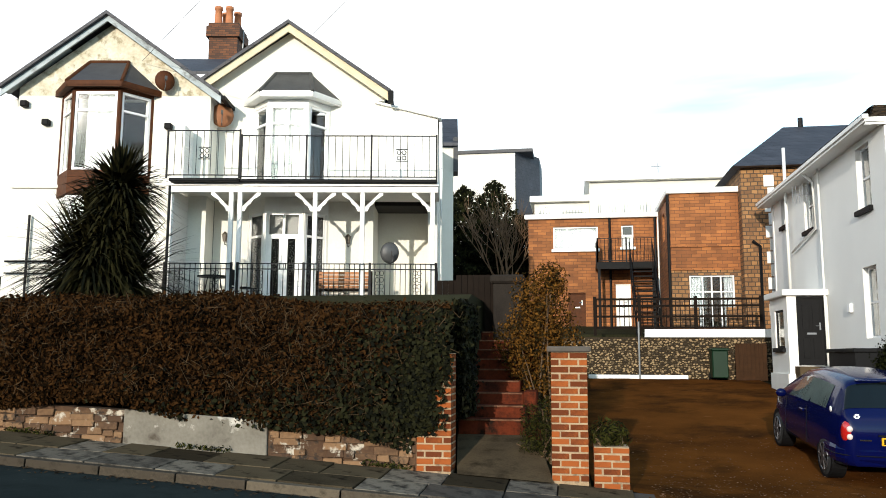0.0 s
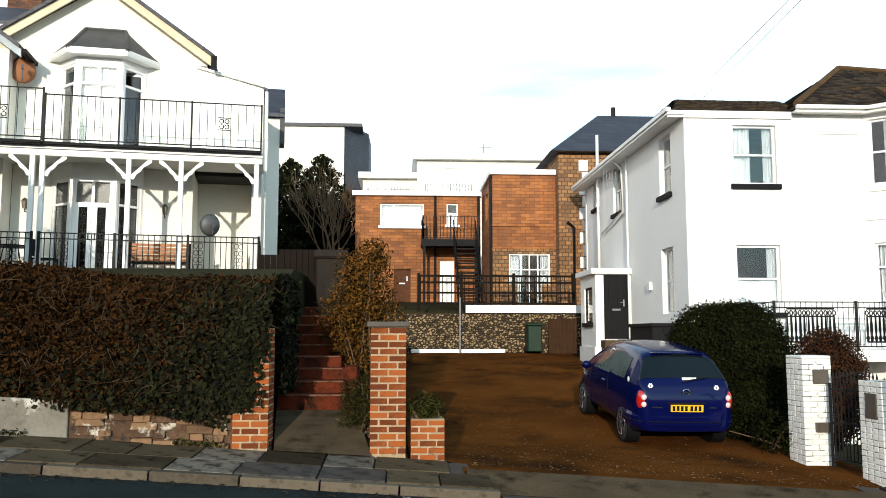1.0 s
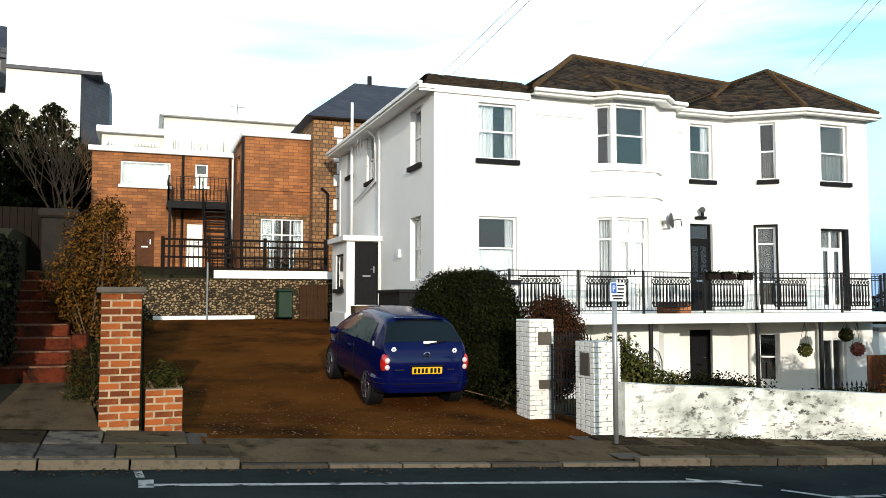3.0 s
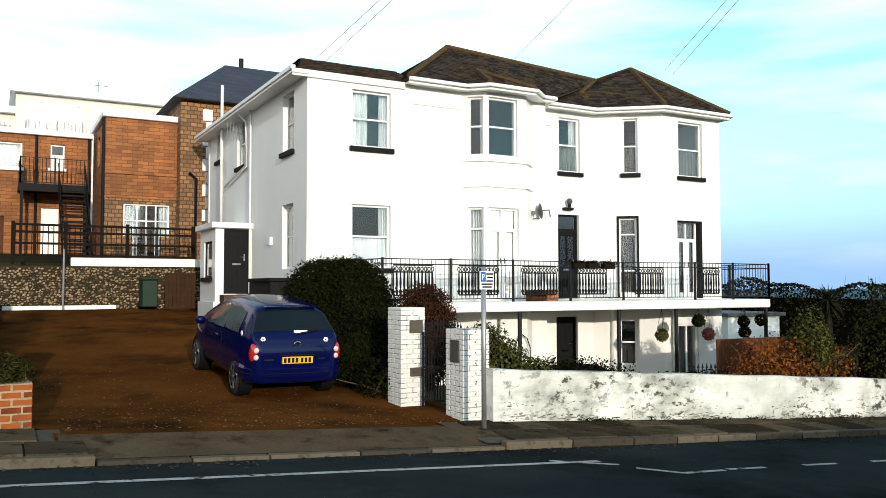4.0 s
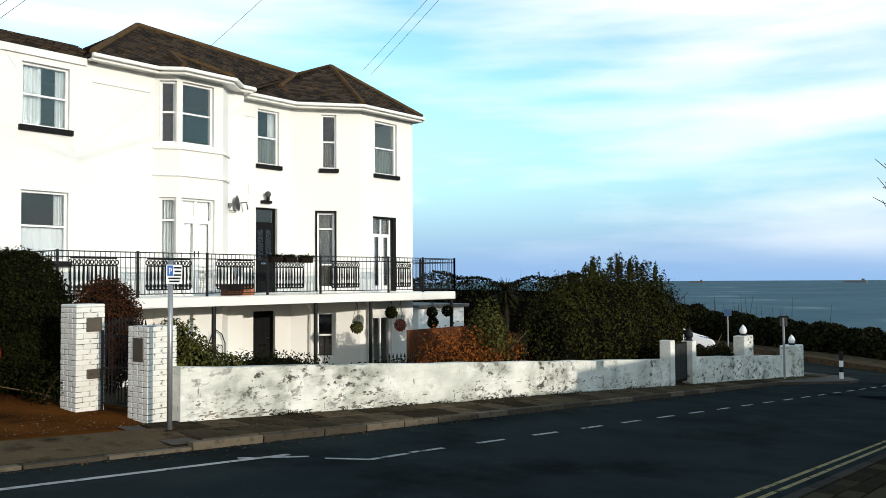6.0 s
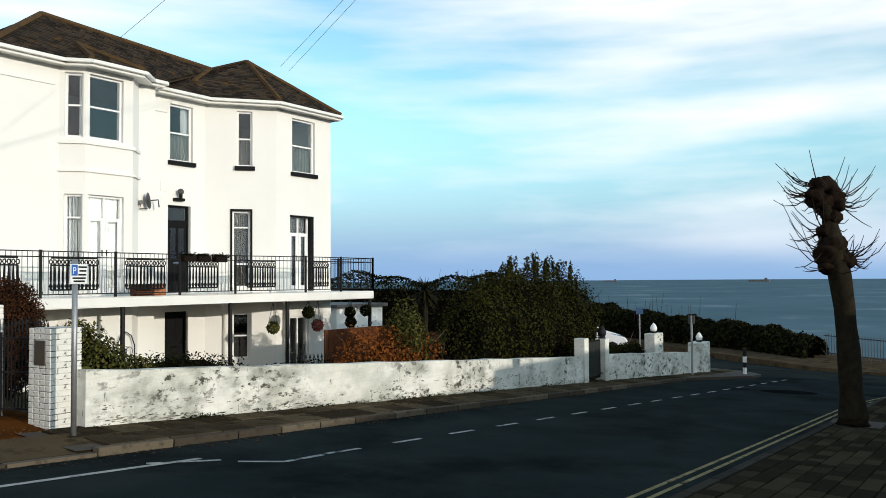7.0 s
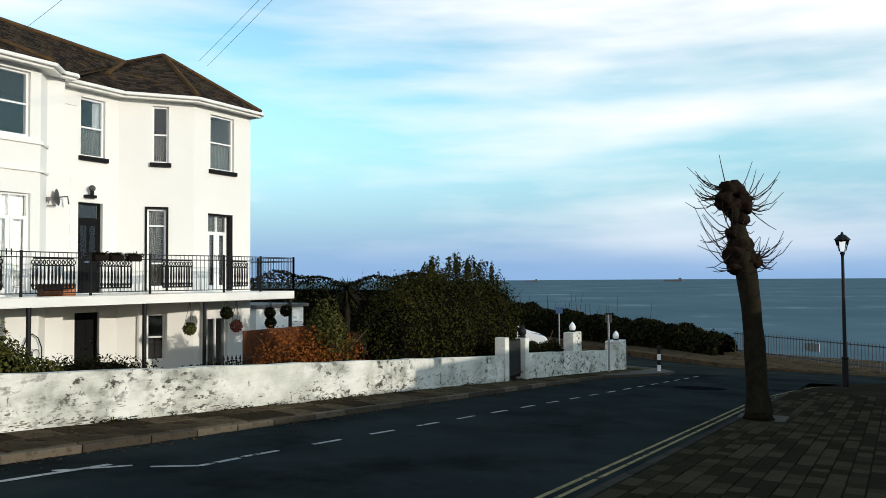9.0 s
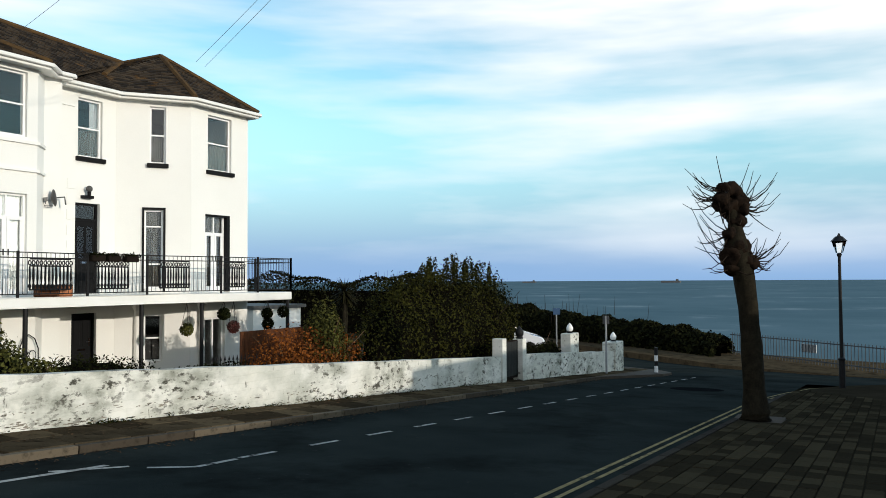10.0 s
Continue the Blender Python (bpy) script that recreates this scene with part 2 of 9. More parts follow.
def limewash_mat():
    """Old painted masonry: faint courses, blotches of grey-green and dark flakes that run along the courses."""
    m = course_mat("limewashed_wall", (0.80, 0.785, 0.72), (0.765, 0.75, 0.685), (0.74, 0.725, 0.66), 0.46, 0.13, 0.008, 0.9, bump=0.35)
    nt = m.node_tree
    bs = nt.nodes["Principled BSDF"]
    colour = bs.inputs["Base Color"].links[0].from_socket
    co = nt.nodes.new("ShaderNodeTexCoord")
    # colour, squash along the wall, noise size, ramp, gathered or not
    for paint, stretch, size, lo, hi, gate in (((0.46, 0.47, 0.41), (0.7, 0.7, 1.0), 1.1, 0.40, 0.66, False), ((0.26, 0.265, 0.22), (0.7, 0.7, 1.3), 2.2, 0.47, 0.66, True),
                                               ((0.06, 0.056, 0.042), (1.0, 1.0, 1.7), 4.6, 0.53, 0.60, True), ((0.09, 0.085, 0.065), (2.6, 2.6, 0.8), 3.0, 0.635, 0.70, False)):
        mp = nt.nodes.new("ShaderNodeMapping")
        mp.inputs["Scale"].default_value = stretch
        nt.links.new(co.outputs["Object"], mp.inputs["Vector"])
        n = nt.nodes.new("ShaderNodeTexNoise")
        n.inputs["Scale"].default_value, n.inputs["Detail"].default_value, n.inputs["Roughness"].default_value = size, 9, 0.68
        nt.links.new(mp.outputs["Vector"], n.inputs["Vector"])
        r = nt.nodes.new("ShaderNodeValToRGB")
        r.color_ramp.elements[0].position, r.color_ramp.elements[1].position = lo, hi
        nt.links.new(n.outputs["Fac"], r.inputs["Fac"])
        mx = nt.nodes.new("ShaderNodeMixRGB")
        mx.inputs["Color2"].default_value = (*paint, 1)
        if gate:
            # flakes gather in large weathered stretches
            g = nt.nodes.new("ShaderNodeTexNoise")
            g.inputs["Scale"].default_value, g.inputs["Detail"].default_value = 0.55, 3
            nt.links.new(co.outputs["Object"], g.inputs["Vector"])
            gr = nt.nodes.new("ShaderNodeValToRGB")
            gr.color_ramp.elements[0].position, gr.color_ramp.elements[1].position = 0.44, 0.58
            nt.links.new(g.outputs["Fac"], gr.inputs["Fac"])
            mul = nt.nodes.new("ShaderNodeMath")
            mul.operation = "MULTIPLY"
            nt.links.new(r.outputs["Color"], mul.inputs[0])
            nt.links.new(gr.outputs["Color"], mul.inputs[1])
            nt.links.new(mul.outputs[0], mx.inputs["Fac"])
        else:
            nt.links.new(r.outputs["Color"], mx.inputs["Fac"])
        nt.links.new(colour, mx.inputs["Color1"])
        colour = mx.outputs["Color"]
    nt.links.new(colour, bs.inputs["Base Color"])
    return m


M["white_wall"] = limewash_mat()
M["old_wall"] = mat("flaking_painted_stone", (0.22, 0.125, 0.062), (0.070, 0.036, 0.018), 3.0, 0.95, 0.9, 20, random_by="object", stain=(0.48, 0.43, 0.35), stain_at=(0.58, 0.65), stain_scale=4.5, stain2=(0.020, 0.014, 0.010), stain2_at=(0.54, 0.64), stain2_scale=6)
M["old_render"] = mat("old_grey_render", (0.24, 0.22, 0.18), (0.13, 0.115, 0.09), 2.0, 0.95, 0.8, 24, stain=(0.50, 0.47, 0.41), stain_at=(0.58, 0.66), stain_scale=2.4, stain2=(0.07, 0.055, 0.04), stain2_at=(0.56, 0.68), stain2_scale=3)
M["slab"] = mat("worn_paving_slab", (0.095, 0.073, 0.045), (0.036, 0.028, 0.018), 2.0, 0.9, 0.5, 45, random_by="object", stain=(0.012, 0.010, 0.0075), stain_at=(0.52, 0.68), stain_scale=3.5, spec=0.0)
M["slab_pale"] = mat("pale_paving_slab", (0.17, 0.145, 0.11), (0.062, 0.053, 0.042), 2.0, 0.8, 0.4, 45, random_by="object", stain=(0.020, 0.017, 0.013), stain_at=(0.46, 0.60), stain_scale=4.5, spec=0.2)
M["kerb"] = mat("granite_kerb", (0.125, 0.10, 0.070), (0.055, 0.044, 0.032), 4.0, 0.85, 0.4, 50, random_by="object", spec=0.1, stain=(0.02, 0.017, 0.012), stain_at=(0.52, 0.68), stain_scale=4)
M["asphalt"] = mat("asphalt", (0.031, 0.038, 0.036), (0.017, 0.022, 0.0215), 0.7, 0.95, 0.6, 90, stain=(0.011, 0.013, 0.0125), stain_at=(0.50, 0.72), stain_scale=0.5, spec=0.0, stain2=(0.058, 0.062, 0.056), stain2_at=(0.66, 0.76), stain2_scale=7.0)
M["drive"] = mat("brown_gravelly_tarmac", (0.165, 0.058, 0.013), (0.048, 0.018, 0.006), 0.6, 0.95, 0.8, 50, stain=(0.018, 0.011, 0.006), stain_at=(0.48, 0.68), stain_scale=0.5, spec=0.0, stain2=(0.20, 0.085, 0.028), stain2_at=(0.62, 0.76), stain2_scale=3.0)
M["concrete"] = mat("stained_concrete", (0.120, 0.086, 0.050), (0.056, 0.041, 0.026), 1.5, 0.95, 0.4, 40, stain=(0.022, 0.017, 0.011), stain_at=(0.52, 0.70), stain_scale=2.0, spec=0.0)
M["line"] = mat("white_road_paint", (0.48, 0.48, 0.45), (0.26, 0.26, 0.25), 5.0, 0.8, 0.2, 30, stain=(0.03, 0.03, 0.03), stain_at=(0.52, 0.64), stain_scale=7, spec=0.0)
M["yellow"] = mat("faded_yellow_line", (0.34, 0.28, 0.15), (0.17, 0.14, 0.075), 5.0, 0.85, 0.2, 30, stain=(0.03, 0.028, 0.025), stain_at=(0.52, 0.66), stain_scale=6, spec=0.0)
M["earth"] = mat("dark_soil", (0.055, 0.040, 0.026), (0.03, 0.023, 0.016), 2.0, 1.0, 0.8)
M["turf"] = mat("rough_grass", (0.034, 0.032, 0.014), (0.018, 0.016, 0.008), 1.0, 1.0, 0.8, 30, spec=0.05)
M["redstep"] = mat("red_painted_step", (0.15, 0.030, 0.012), (0.060, 0.014, 0.007), 3.0, 0.9, 0.4, 30, stain=(0.012, 0.008, 0.0055), stain_at=(0.48, 0.64), stain_scale=2.5, spec=0.05)
M["flint"] = mat("flint_cobble", (0.38, 0.27, 0.15), (0.04, 0.029, 0.018), 6.0, 0.7, 0.3, 40, random_by="island", spec=0.2)
M["fence_dark"] = mat("dark_stained_timber", (0.014, 0.009, 0.006), (0.008, 0.0055, 0.004), 5.0, 0.85, 0.3, spec=0.1)
M["green_bin"] = mat("green_plastic", (0.006, 0.028, 0.013), (0.004, 0.02, 0.009), 3.0, 0.5, 0.1, spec=0.2)
M["leaf_hedge"] = mat("brown_privet_leaf", (0.044, 0.020, 0.007), (0.006, 0.0038, 0.002), 1.1, 0.9, 0.0, random_by="island", spec=0.0)
M["leaf_ivy"] = mat("dark_ivy_leaf", (0.017, 0.017, 0.006), (0.004, 0.0045, 0.0022), 1.1, 0.8, 0.0, random_by="island", spec=0.08)
M["leaf_bush"] = mat("clipped_evergreen_leaf", (0.015, 0.017, 0.005), (0.004, 0.005, 0.002), 2.0, 0.9, 0.0, random_by="island", spec=0.02)
M["leaf_red"] = mat("reddish_shrub_leaf", (0.060, 0.021, 0.008), (0.014, 0.009, 0.005), 2.0, 0.85, 0.0, random_by="island", spec=0.08)
M["leaf_shrub"] = mat("russet_shrub_leaf", (0.14, 0.060, 0.011), (0.016, 0.012, 0.004), 2.0, 0.9, 0.0, random_by="island", spec=0.03)
M["leaf_tall"] = mat("tall_evergreen_leaf", (0.042, 0.042, 0.009), (0.006, 0.007, 0.003), 1.0, 0.85, 0.0, random_by="island", spec=0.04)
M["leaf_far"] = mat("dark_conifer_leaf", (0.020, 0.021, 0.008), (0.004, 0.005, 0.003), 1.0, 0.9, 0.0, random_by="island", spec=0.02)
M["palm_leaf"] = mat("sword_leaf", (0.026, 0.023, 0.008), (0.005, 0.0055, 0.0026), 2.0, 0.75, 0.0, random_by="island", spec=0.05)
M["bark"] = mat("grey_brown_bark", (0.026, 0.022, 0.014), (0.008, 0.007, 0.005), 7.0, 0.95, 0.9, 30, spec=0.05)
M["bark_head"] = mat("dark_knuckled_bark", (0.022, 0.014, 0.009), (0.007, 0.005, 0.004), 7.0, 0.95, 0.9, 30, spec=0.05)
M["twig"] = mat("brown_twig", (0.15, 0.088, 0.042), (0.07, 0.040, 0.020), 7.0, 0.9, 0.0)
M["terracotta"] = mat("terracotta", (0.50, 0.19, 0.075), (0.38, 0.14, 0.06), 5.0, 0.8, 0.2)
M["darkbrick"] = course_mat("sooty_chimney_brick", (0.17, 0.062, 0.024), (0.07, 0.030, 0.016), (0.045, 0.030, 0.02), 0.22, 0.075, 0.008)
M["rust"] = mat("rusty_dish", (0.33, 0.13, 0.05), (0.22, 0.085, 0.035), 6.0, 0.7, 0.2)
M["grey"] = mat("grey_plastic", (0.07, 0.07, 0.07), (0.05, 0.05, 0.05), 5.0, 0.5, 0.1)
M["galv"] = mat("galvanised_steel", (0.36, 0.37, 0.38), (0.26, 0.27, 0.28), 6.0, 0.45, 0.1, metal=0.6)
M["teak"] = mat("orange_teak", (0.42, 0.17, 0.05), (0.28, 0.10, 0.03), 6.0, 0.6, 0.2)
M["car_blue"] = mat("dark_blue_car_paint", (0.0014, 0.0034, 0.048), (0.0010, 0.0026, 0.036), 1.0, 0.18, 0.0, coat=0.3, spec=0.12)
M["rubber"] = mat("tyre_rubber", (0.018, 0.018, 0.018), (0.012, 0.012, 0.012), 9.0, 0.85, 0.3)
M["alloy"] = mat("alloy_wheel", (0.20, 0.20, 0.21), (0.12, 0.12, 0.13), 6.0, 0.35, 0.0, metal=0.8)
M["car_glass"] = mat("tinted_car_glass", (0.006, 0.009, 0.010), (0.004, 0.006, 0.007), 1.0, 0.08, 0.0, spec=0.35)
M["lamp_red"] = mat("red_lamp_lens", (0.42, 0.012, 0.010), (0.35, 0.010, 0.008), 4.0, 0.15, 0.0, coat=1.0)
M["lamp_clear"] = mat("clear_lamp_lens", (0.75, 0.62, 0.58), (0.65, 0.52, 0.48), 4.0, 0.12, 0.0, coat=1.0)
M["plate"] = mat("yellow_number_plate", (0.80, 0.44, 0.010), (0.74, 0.40, 0.009), 4.0, 0.4, 0.0)
M["chrome"] = mat("chrome", (0.62, 0.63, 0.65), (0.55, 0.56, 0.58), 4.0, 0.12, 0.0, metal=1.0)
M["car_white"] = mat("white_car_paint", (0.75, 0.76, 0.78), (0.7, 0.71, 0.73), 1.0, 0.3, 0.0, coat=1.0)
M["sign_blue"] = mat("sign_blue", (0.02, 0.12, 0.48), (0.02, 0.11, 0.44), 3.0, 0.4, 0.0)
M["brass"] = mat("tarnished_plaque", (0.12, 0.10, 0.075), (0.08, 0.065, 0.05), 6.0, 0.5, 0.1, metal=0.4)
M["flower_red"] = mat("red_hanging_flowers", (0.12, 0.016, 0.012), (0.03, 0.014, 0.008), 9.0, 0.8, 0.0, random_by="island")
M["globe"] = mat("white_lamp_globe", (0.82, 0.82, 0.80), (0.76, 0.76, 0.74), 3.0, 0.3, 0.0)
M["sea"] = mat("sea", (0.130, 0.200, 0.232), (0.080, 0.138, 0.165), 0.006, 0.6, 0.0, 0.05, spec=0.0, stain=(0.24, 0.31, 0.34), stain_at=(0.58, 0.72), stain_scale=0.012)
M["glass"] = glass_mat("window_glass")
# near-black colour that stands in for the shade deep among leaves
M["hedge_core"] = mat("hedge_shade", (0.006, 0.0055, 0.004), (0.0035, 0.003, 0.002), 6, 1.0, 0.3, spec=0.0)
M["leaf_rust"] = mat("rust_red_twig_leaf", (0.24, 0.075, 0.015), (0.055, 0.018, 0.007), 2.0, 0.9, 0.0, random_by="island", spec=0.05)
# pavement bed darkened for the shade over the near side
M["near_bed"] = mat("shaded_pavement_bed", (0.040, 0.033, 0.022), (0.020, 0.017, 0.012), 1.5, 0.95, 0.4, 40, spec=0.0)
M["blind"] = mat("white_blind", (0.80, 0.80, 0.77), (0.74, 0.74, 0.71), 3.0, 0.8, 0.05)
M["flat_render"] = mat("cream_render", (0.74, 0.72, 0.65), (0.64, 0.62, 0.55), 0.8, 0.9, 0.15)
# copy of the granite kerb with the near side's shade put into its colour
M["kerb_near"] = mat("shaded_kerb", (0.034, 0.029, 0.022), (0.018, 0.015, 0.012), 4.0, 0.9, 0.4, 50, random_by="object", spec=0.05)
M["nosing"] = mat("worn_step_edge", (0.24, 0.12, 0.068), (0.06, 0.022, 0.012), 5.0, 0.9, 0.4, 30, spec=0.1)
M["dark_post"] = mat("sooty_stone", (0.030, 0.024, 0.019), (0.016, 0.013, 0.011), 5.0, 0.95, 0.5, spec=0.1)
M["flint_bed"] = mat("dark_flint_mortar", (0.055, 0.040, 0.024), (0.025, 0.018, 0.011), 6.0, 0.95, 0.4, 40, spec=0.1)
M["twig_dark"] = mat("dark_bare_twig", (0.028, 0.019, 0.013), (0.014, 0.010, 0.007), 7.0, 0.9, 0.0, spec=0.1)
M["twig_pale"] = mat("pale_bare_twig", (0.085, 0.055, 0.030), (0.022, 0.014, 0.008), 1.5, 0.9, 0.0, spec=0.05, random_by="island")
M["bare_flake"] = mat("bare_dark_stone", (0.26, 0.235, 0.19), (0.07, 0.062, 0.05), 6.0, 0.95, 0.4, 40, random_by="island", spec=0.1)
M["brown_panel"] = mat("weathered_brown_board", (0.055, 0.026, 0.012), (0.028, 0.014, 0.007), 6.0, 0.85, 0.3, spec=0.1)
M["shore_rail"] = mat("weathered_grey_railing", (0.075, 0.085, 0.095), (0.04, 0.047, 0.053), 6.0, 0.7, 0.1, spec=0.15)
M["leaf_pale"] = mat("yellow_green_leaf", (0.085, 0.085, 0.022), (0.018, 0.020, 0.006), 2.0, 0.85, 0.0, random_by="island", spec=0.05)
# pale base colour painted in for the bright view through the side windows
M["side_glass"] = mat("car_side_glass", (0.13, 0.165, 0.155), (0.05, 0.066, 0.064), 2.2, 0.04, 0.0, spec=0.9)
M["patch_grey"] = mat("dark_grey_gate_paint", (0.035, 0.038, 0.036), (0.02, 0.022, 0.021), 5.0, 0.7, 0.2, spec=0.1)
M["sign_back"] = mat("dull_blue_sign", (0.035, 0.075, 0.15), (0.028, 0.06, 0.12), 3.0, 0.6, 0.0, spec=0.1)


# ---- building helpers ----
def box(bm, x0, x1, y0, y1, z0, z1, m=None):
    vs = [Vector((x, y, z)) for z in (z0, z1) for y in (y0, y1) for x in (x0, x1)]
    v = [bm.verts.new(m @ p if m else p) for p in vs]
    for f in ((0, 2, 3, 1), (4, 5, 7, 6), (0, 1, 5, 4), (2, 6, 7, 3), (0, 4, 6, 2), (1, 3, 7, 5)):
        bm.faces.new([v[i] for i in f])
    return v


def cyl(bm, p, q, r0, r1=None, n=8, caps=True):
    p, q = Vector(p), Vector(q)
    r1 = r0 if r1 is None else r1
    rot = (q - p).to_track_quat("Z", "Y").to_matrix()
    rings = []
    for c, r in ((p, r0), (q, r1)):
        rings.append([bm.verts.new(c + rot @ Vector((r * math.cos(2 * math.pi * i / n), r * math.sin(2 * math.pi * i / n), 0))) for i in range(n)])
    for i in range(n):
        bm.faces.new((rings[0][i], rings[0][(i + 1) % n], rings[1][(i + 1) % n], rings[1][i]))
    if caps:
        bm.faces.new(rings[0][::-1])
        bm.faces.new(rings[1])


def tube(bm, pts, radii, n=8):
    pts = [Vector(p) for p in pts]
    rings = []
    for i, p in enumerate(pts):
        d = (pts[min(i + 1, len(pts) - 1)] - pts[max(i - 1, 0)]).normalized()
        rot = d.to_track_quat("Z", "Y").to_matrix()
        r = radii[i] if isinstance(radii, (list, tuple)) else radii
        rings.append([bm.verts.new(p + rot @ Vector((r * math.cos(2 * math.pi * k / n), r * math.sin(2 * math.pi * k / n), 0))) for k in range(n)])
    for a, b in zip(rings, rings[1:]):
        for k in range(n):
            bm.faces.new((a[k], a[(k + 1) % n], b[(k + 1) % n], b[k]))
    bm.faces.new(rings[0][::-1])
    bm.faces.new(rings[-1])


def prism(bm, pts, vec):
    """A polygon of 3D points pushed along vec."""
    vec = Vector(vec)
    a = [bm.verts.new(Vector(p)) for p in pts]
    b = [bm.verts.new(Vector(p) + vec) for p in pts]
    n = len(pts)
    bm.faces.new(a[::-1])
    bm.faces.new(b)
    for i in range(n):
        bm.faces.new((a[i], a[(i + 1) % n], b[(i + 1) % n], b[i]))


def ball(bm, c, r, seg=12, rings=8, s=(1, 1, 1)):
    bmesh.ops.create_uvsphere(bm, u_segments=seg, v_segments=rings, radius=r,
                              matrix=Matrix.Translation(c) @ Matrix.Diagonal((*s, 1)))


def panel(bm, m, u0, u1, v0, v1, th, holes=()):
    """A wall in m's frame (x along it, y into it, z up) with openings (u0, u1, v0, v1) right through it."""
    us = [u for u in sorted({u0, u1, *[h[0] for h in holes], *[h[1] for h in holes]}) if u0 <= u <= u1]
    vs = [v for v in sorted({v0, v1, *[h[2] for h in holes], *[h[3] for h in holes]}) if v0 <= v <= v1]
    nu, nv = len(us) - 1, len(vs) - 1
    full = [[not any(h[0] < (us[i] + us[i + 1]) / 2 < h[1] and h[2] < (vs[k] + vs[k + 1]) / 2 < h[3] for h in holes) for k in range(nv)] for i in range(nu)]
    made = {}

    def vert(i, y, k):
        if (i, y, k) not in made:
            made[i, y, k] = bm.verts.new(m @ Vector((us[i], th if y else 0.0, vs[k])))
        return made[i, y, k]

    def solid_at(i, k):
        return 0 <= i < nu and 0 <= k < nv and full[i][k]
    for i in range(nu):
        for k in range(nv):
            if not full[i][k]:
                continue
            bm.faces.new((vert(i, 0, k), vert(i + 1, 0, k), vert(i + 1, 0, k + 1), vert(i, 0, k + 1)))
            bm.faces.new((vert(i, 1, k), vert(i, 1, k + 1), vert(i + 1, 1, k + 1), vert(i + 1, 1, k)))
            for (di, dk), (p, q) in (((-1, 0), ((i, k), (i, k + 1))), ((1, 0), ((i + 1, k), (i + 1, k + 1))), ((0, -1), ((i, k), (i + 1, k))), ((0, 1), ((i, k + 1), (i + 1, k + 1)))):
                if not solid_at(i + di, k + dk):
                    bm.faces.new((vert(p[0], 0, p[1]), vert(q[0], 0, q[1]), vert(q[0], 1, q[1]), vert(p[0], 1, p[1])))


def finish(bm, name, material, smooth=False, bevel=0.0):
    if bevel:
        bmesh.ops.bevel(bm, geom=bm.edges[:], offset=bevel, segments=1, affect="EDGES")
    bmesh.ops.recalc_face_normals(bm, faces=bm.faces[:])
    me = bpy.data.meshes.new(name)
    bm.to_mesh(me)
    bm.free()
    me.materials.append(M[material])
    if smooth:
        me.polygons.foreach_set("use_smooth", [True] * len(me.polygons))
    return me


def part(name, bm, material, parent=None, label="", m=None, smooth=False, bevel=0.0):
    ob = new(name, finish(bm, name, material, smooth, bevel) if isinstance(bm, bmesh.types.BMesh) else bm)
    if parent:
        ob.parent = parent
    if m is not None:
        ob.matrix_basis = m
    return tagged(ob, label)


def thing(name, m, label, category, group="", kind=""):
    return tagged(put(new(name), m), label, category, group, kind)


def put(ob, m):
    ob.matrix_basis = m
    return ob


def solid(name, bm, material, label, category, kind="structure", m=None, smooth=False, bevel=0.0):
    return tagged(part(name, bm, material, None, "", m, smooth, bevel), label, category, "", kind)


def BM():
    return bmesh.new()


def leaf_mesh(name, centres, normals, size, material, rng, droop=0.4, shape=2.0):
    """Many small pointed leaves, each a folded pair of triangles, at the given places."""
    n = len(centres)
    d = rng.normal(size=(n, 3)) * 0.7 + normals
    d /= np.linalg.norm(d, axis=1)[:, None] + 1e-9
    t = np.cross(d, rng.normal(size=(n, 3)))
    t /= np.linalg.norm(t, axis=1)[:, None] + 1e-9
    w = np.cross(d, t)
    s = (size * rng.uniform(0.6, 1.4, n))[:, None]
    a, b = centres - t * s, centres + t * s
    c, e = centres + w * s / shape + d * s * droop * 0.3, centres - w * s / shape + d * s * droop * 0.3
    co = np.stack([a, c, b, e], 1).reshape(-1, 3)
    me = bpy.data.meshes.new(name)
    me.vertices.add(n * 4)
    me.vertices.foreach_set("co", co.ravel().astype(np.float32))
    idx = np.arange(n)[:, None] * 4
    tri = np.concatenate([idx + [0, 1, 2], idx + [0, 2, 3]], 1).ravel()
    me.loops.add(n * 6)
    me.loops.foreach_set("vertex_index", tri.astype(np.int32))
    me.polygons.add(n * 2)
    me.polygons.foreach_set("loop_start", np.arange(0, n * 6, 3, dtype=np.int32))
    me.update()
    me.validate()
    me.materials.append(M[material])
    return me


def lumpy(rng, n, fn):
    """n random points of a surface given by fn(u, v) -> place, outward normal."""
    p, q = np.empty((n, 3)), np.empty((n, 3))
    for i in range(n):
        p[i], q[i] = fn(rng.random(), rng.random())
    return p, q


def road_z(x):
    return -0.065 * min(max(x, -80.0), 44.0)


def smooth_step(a, b, x):
    t = min(max((x - a) / (b - a), 0.0), 1.0)
    return t * t * (3 - 2 * t)


KERB_FAR, WALL_Y, KERB_NEAR = 9.42, 10.85, 3.1


def pave_z(x, y):
    """The far pavement: a kerb up from the road, then rising to the wall."""
    return road_z(x) + 0.10 + 0.05 * (y - KERB_FAR)


def drive_z(x, y):
    a = pave_z(min(x, 6.5), 10.8)
    return a * (1 - smooth_step(10.8, 15.0, y)) + (0.02 + 0.078 * (y - 14.4)) * smooth_step(10.8, 15.0, y)


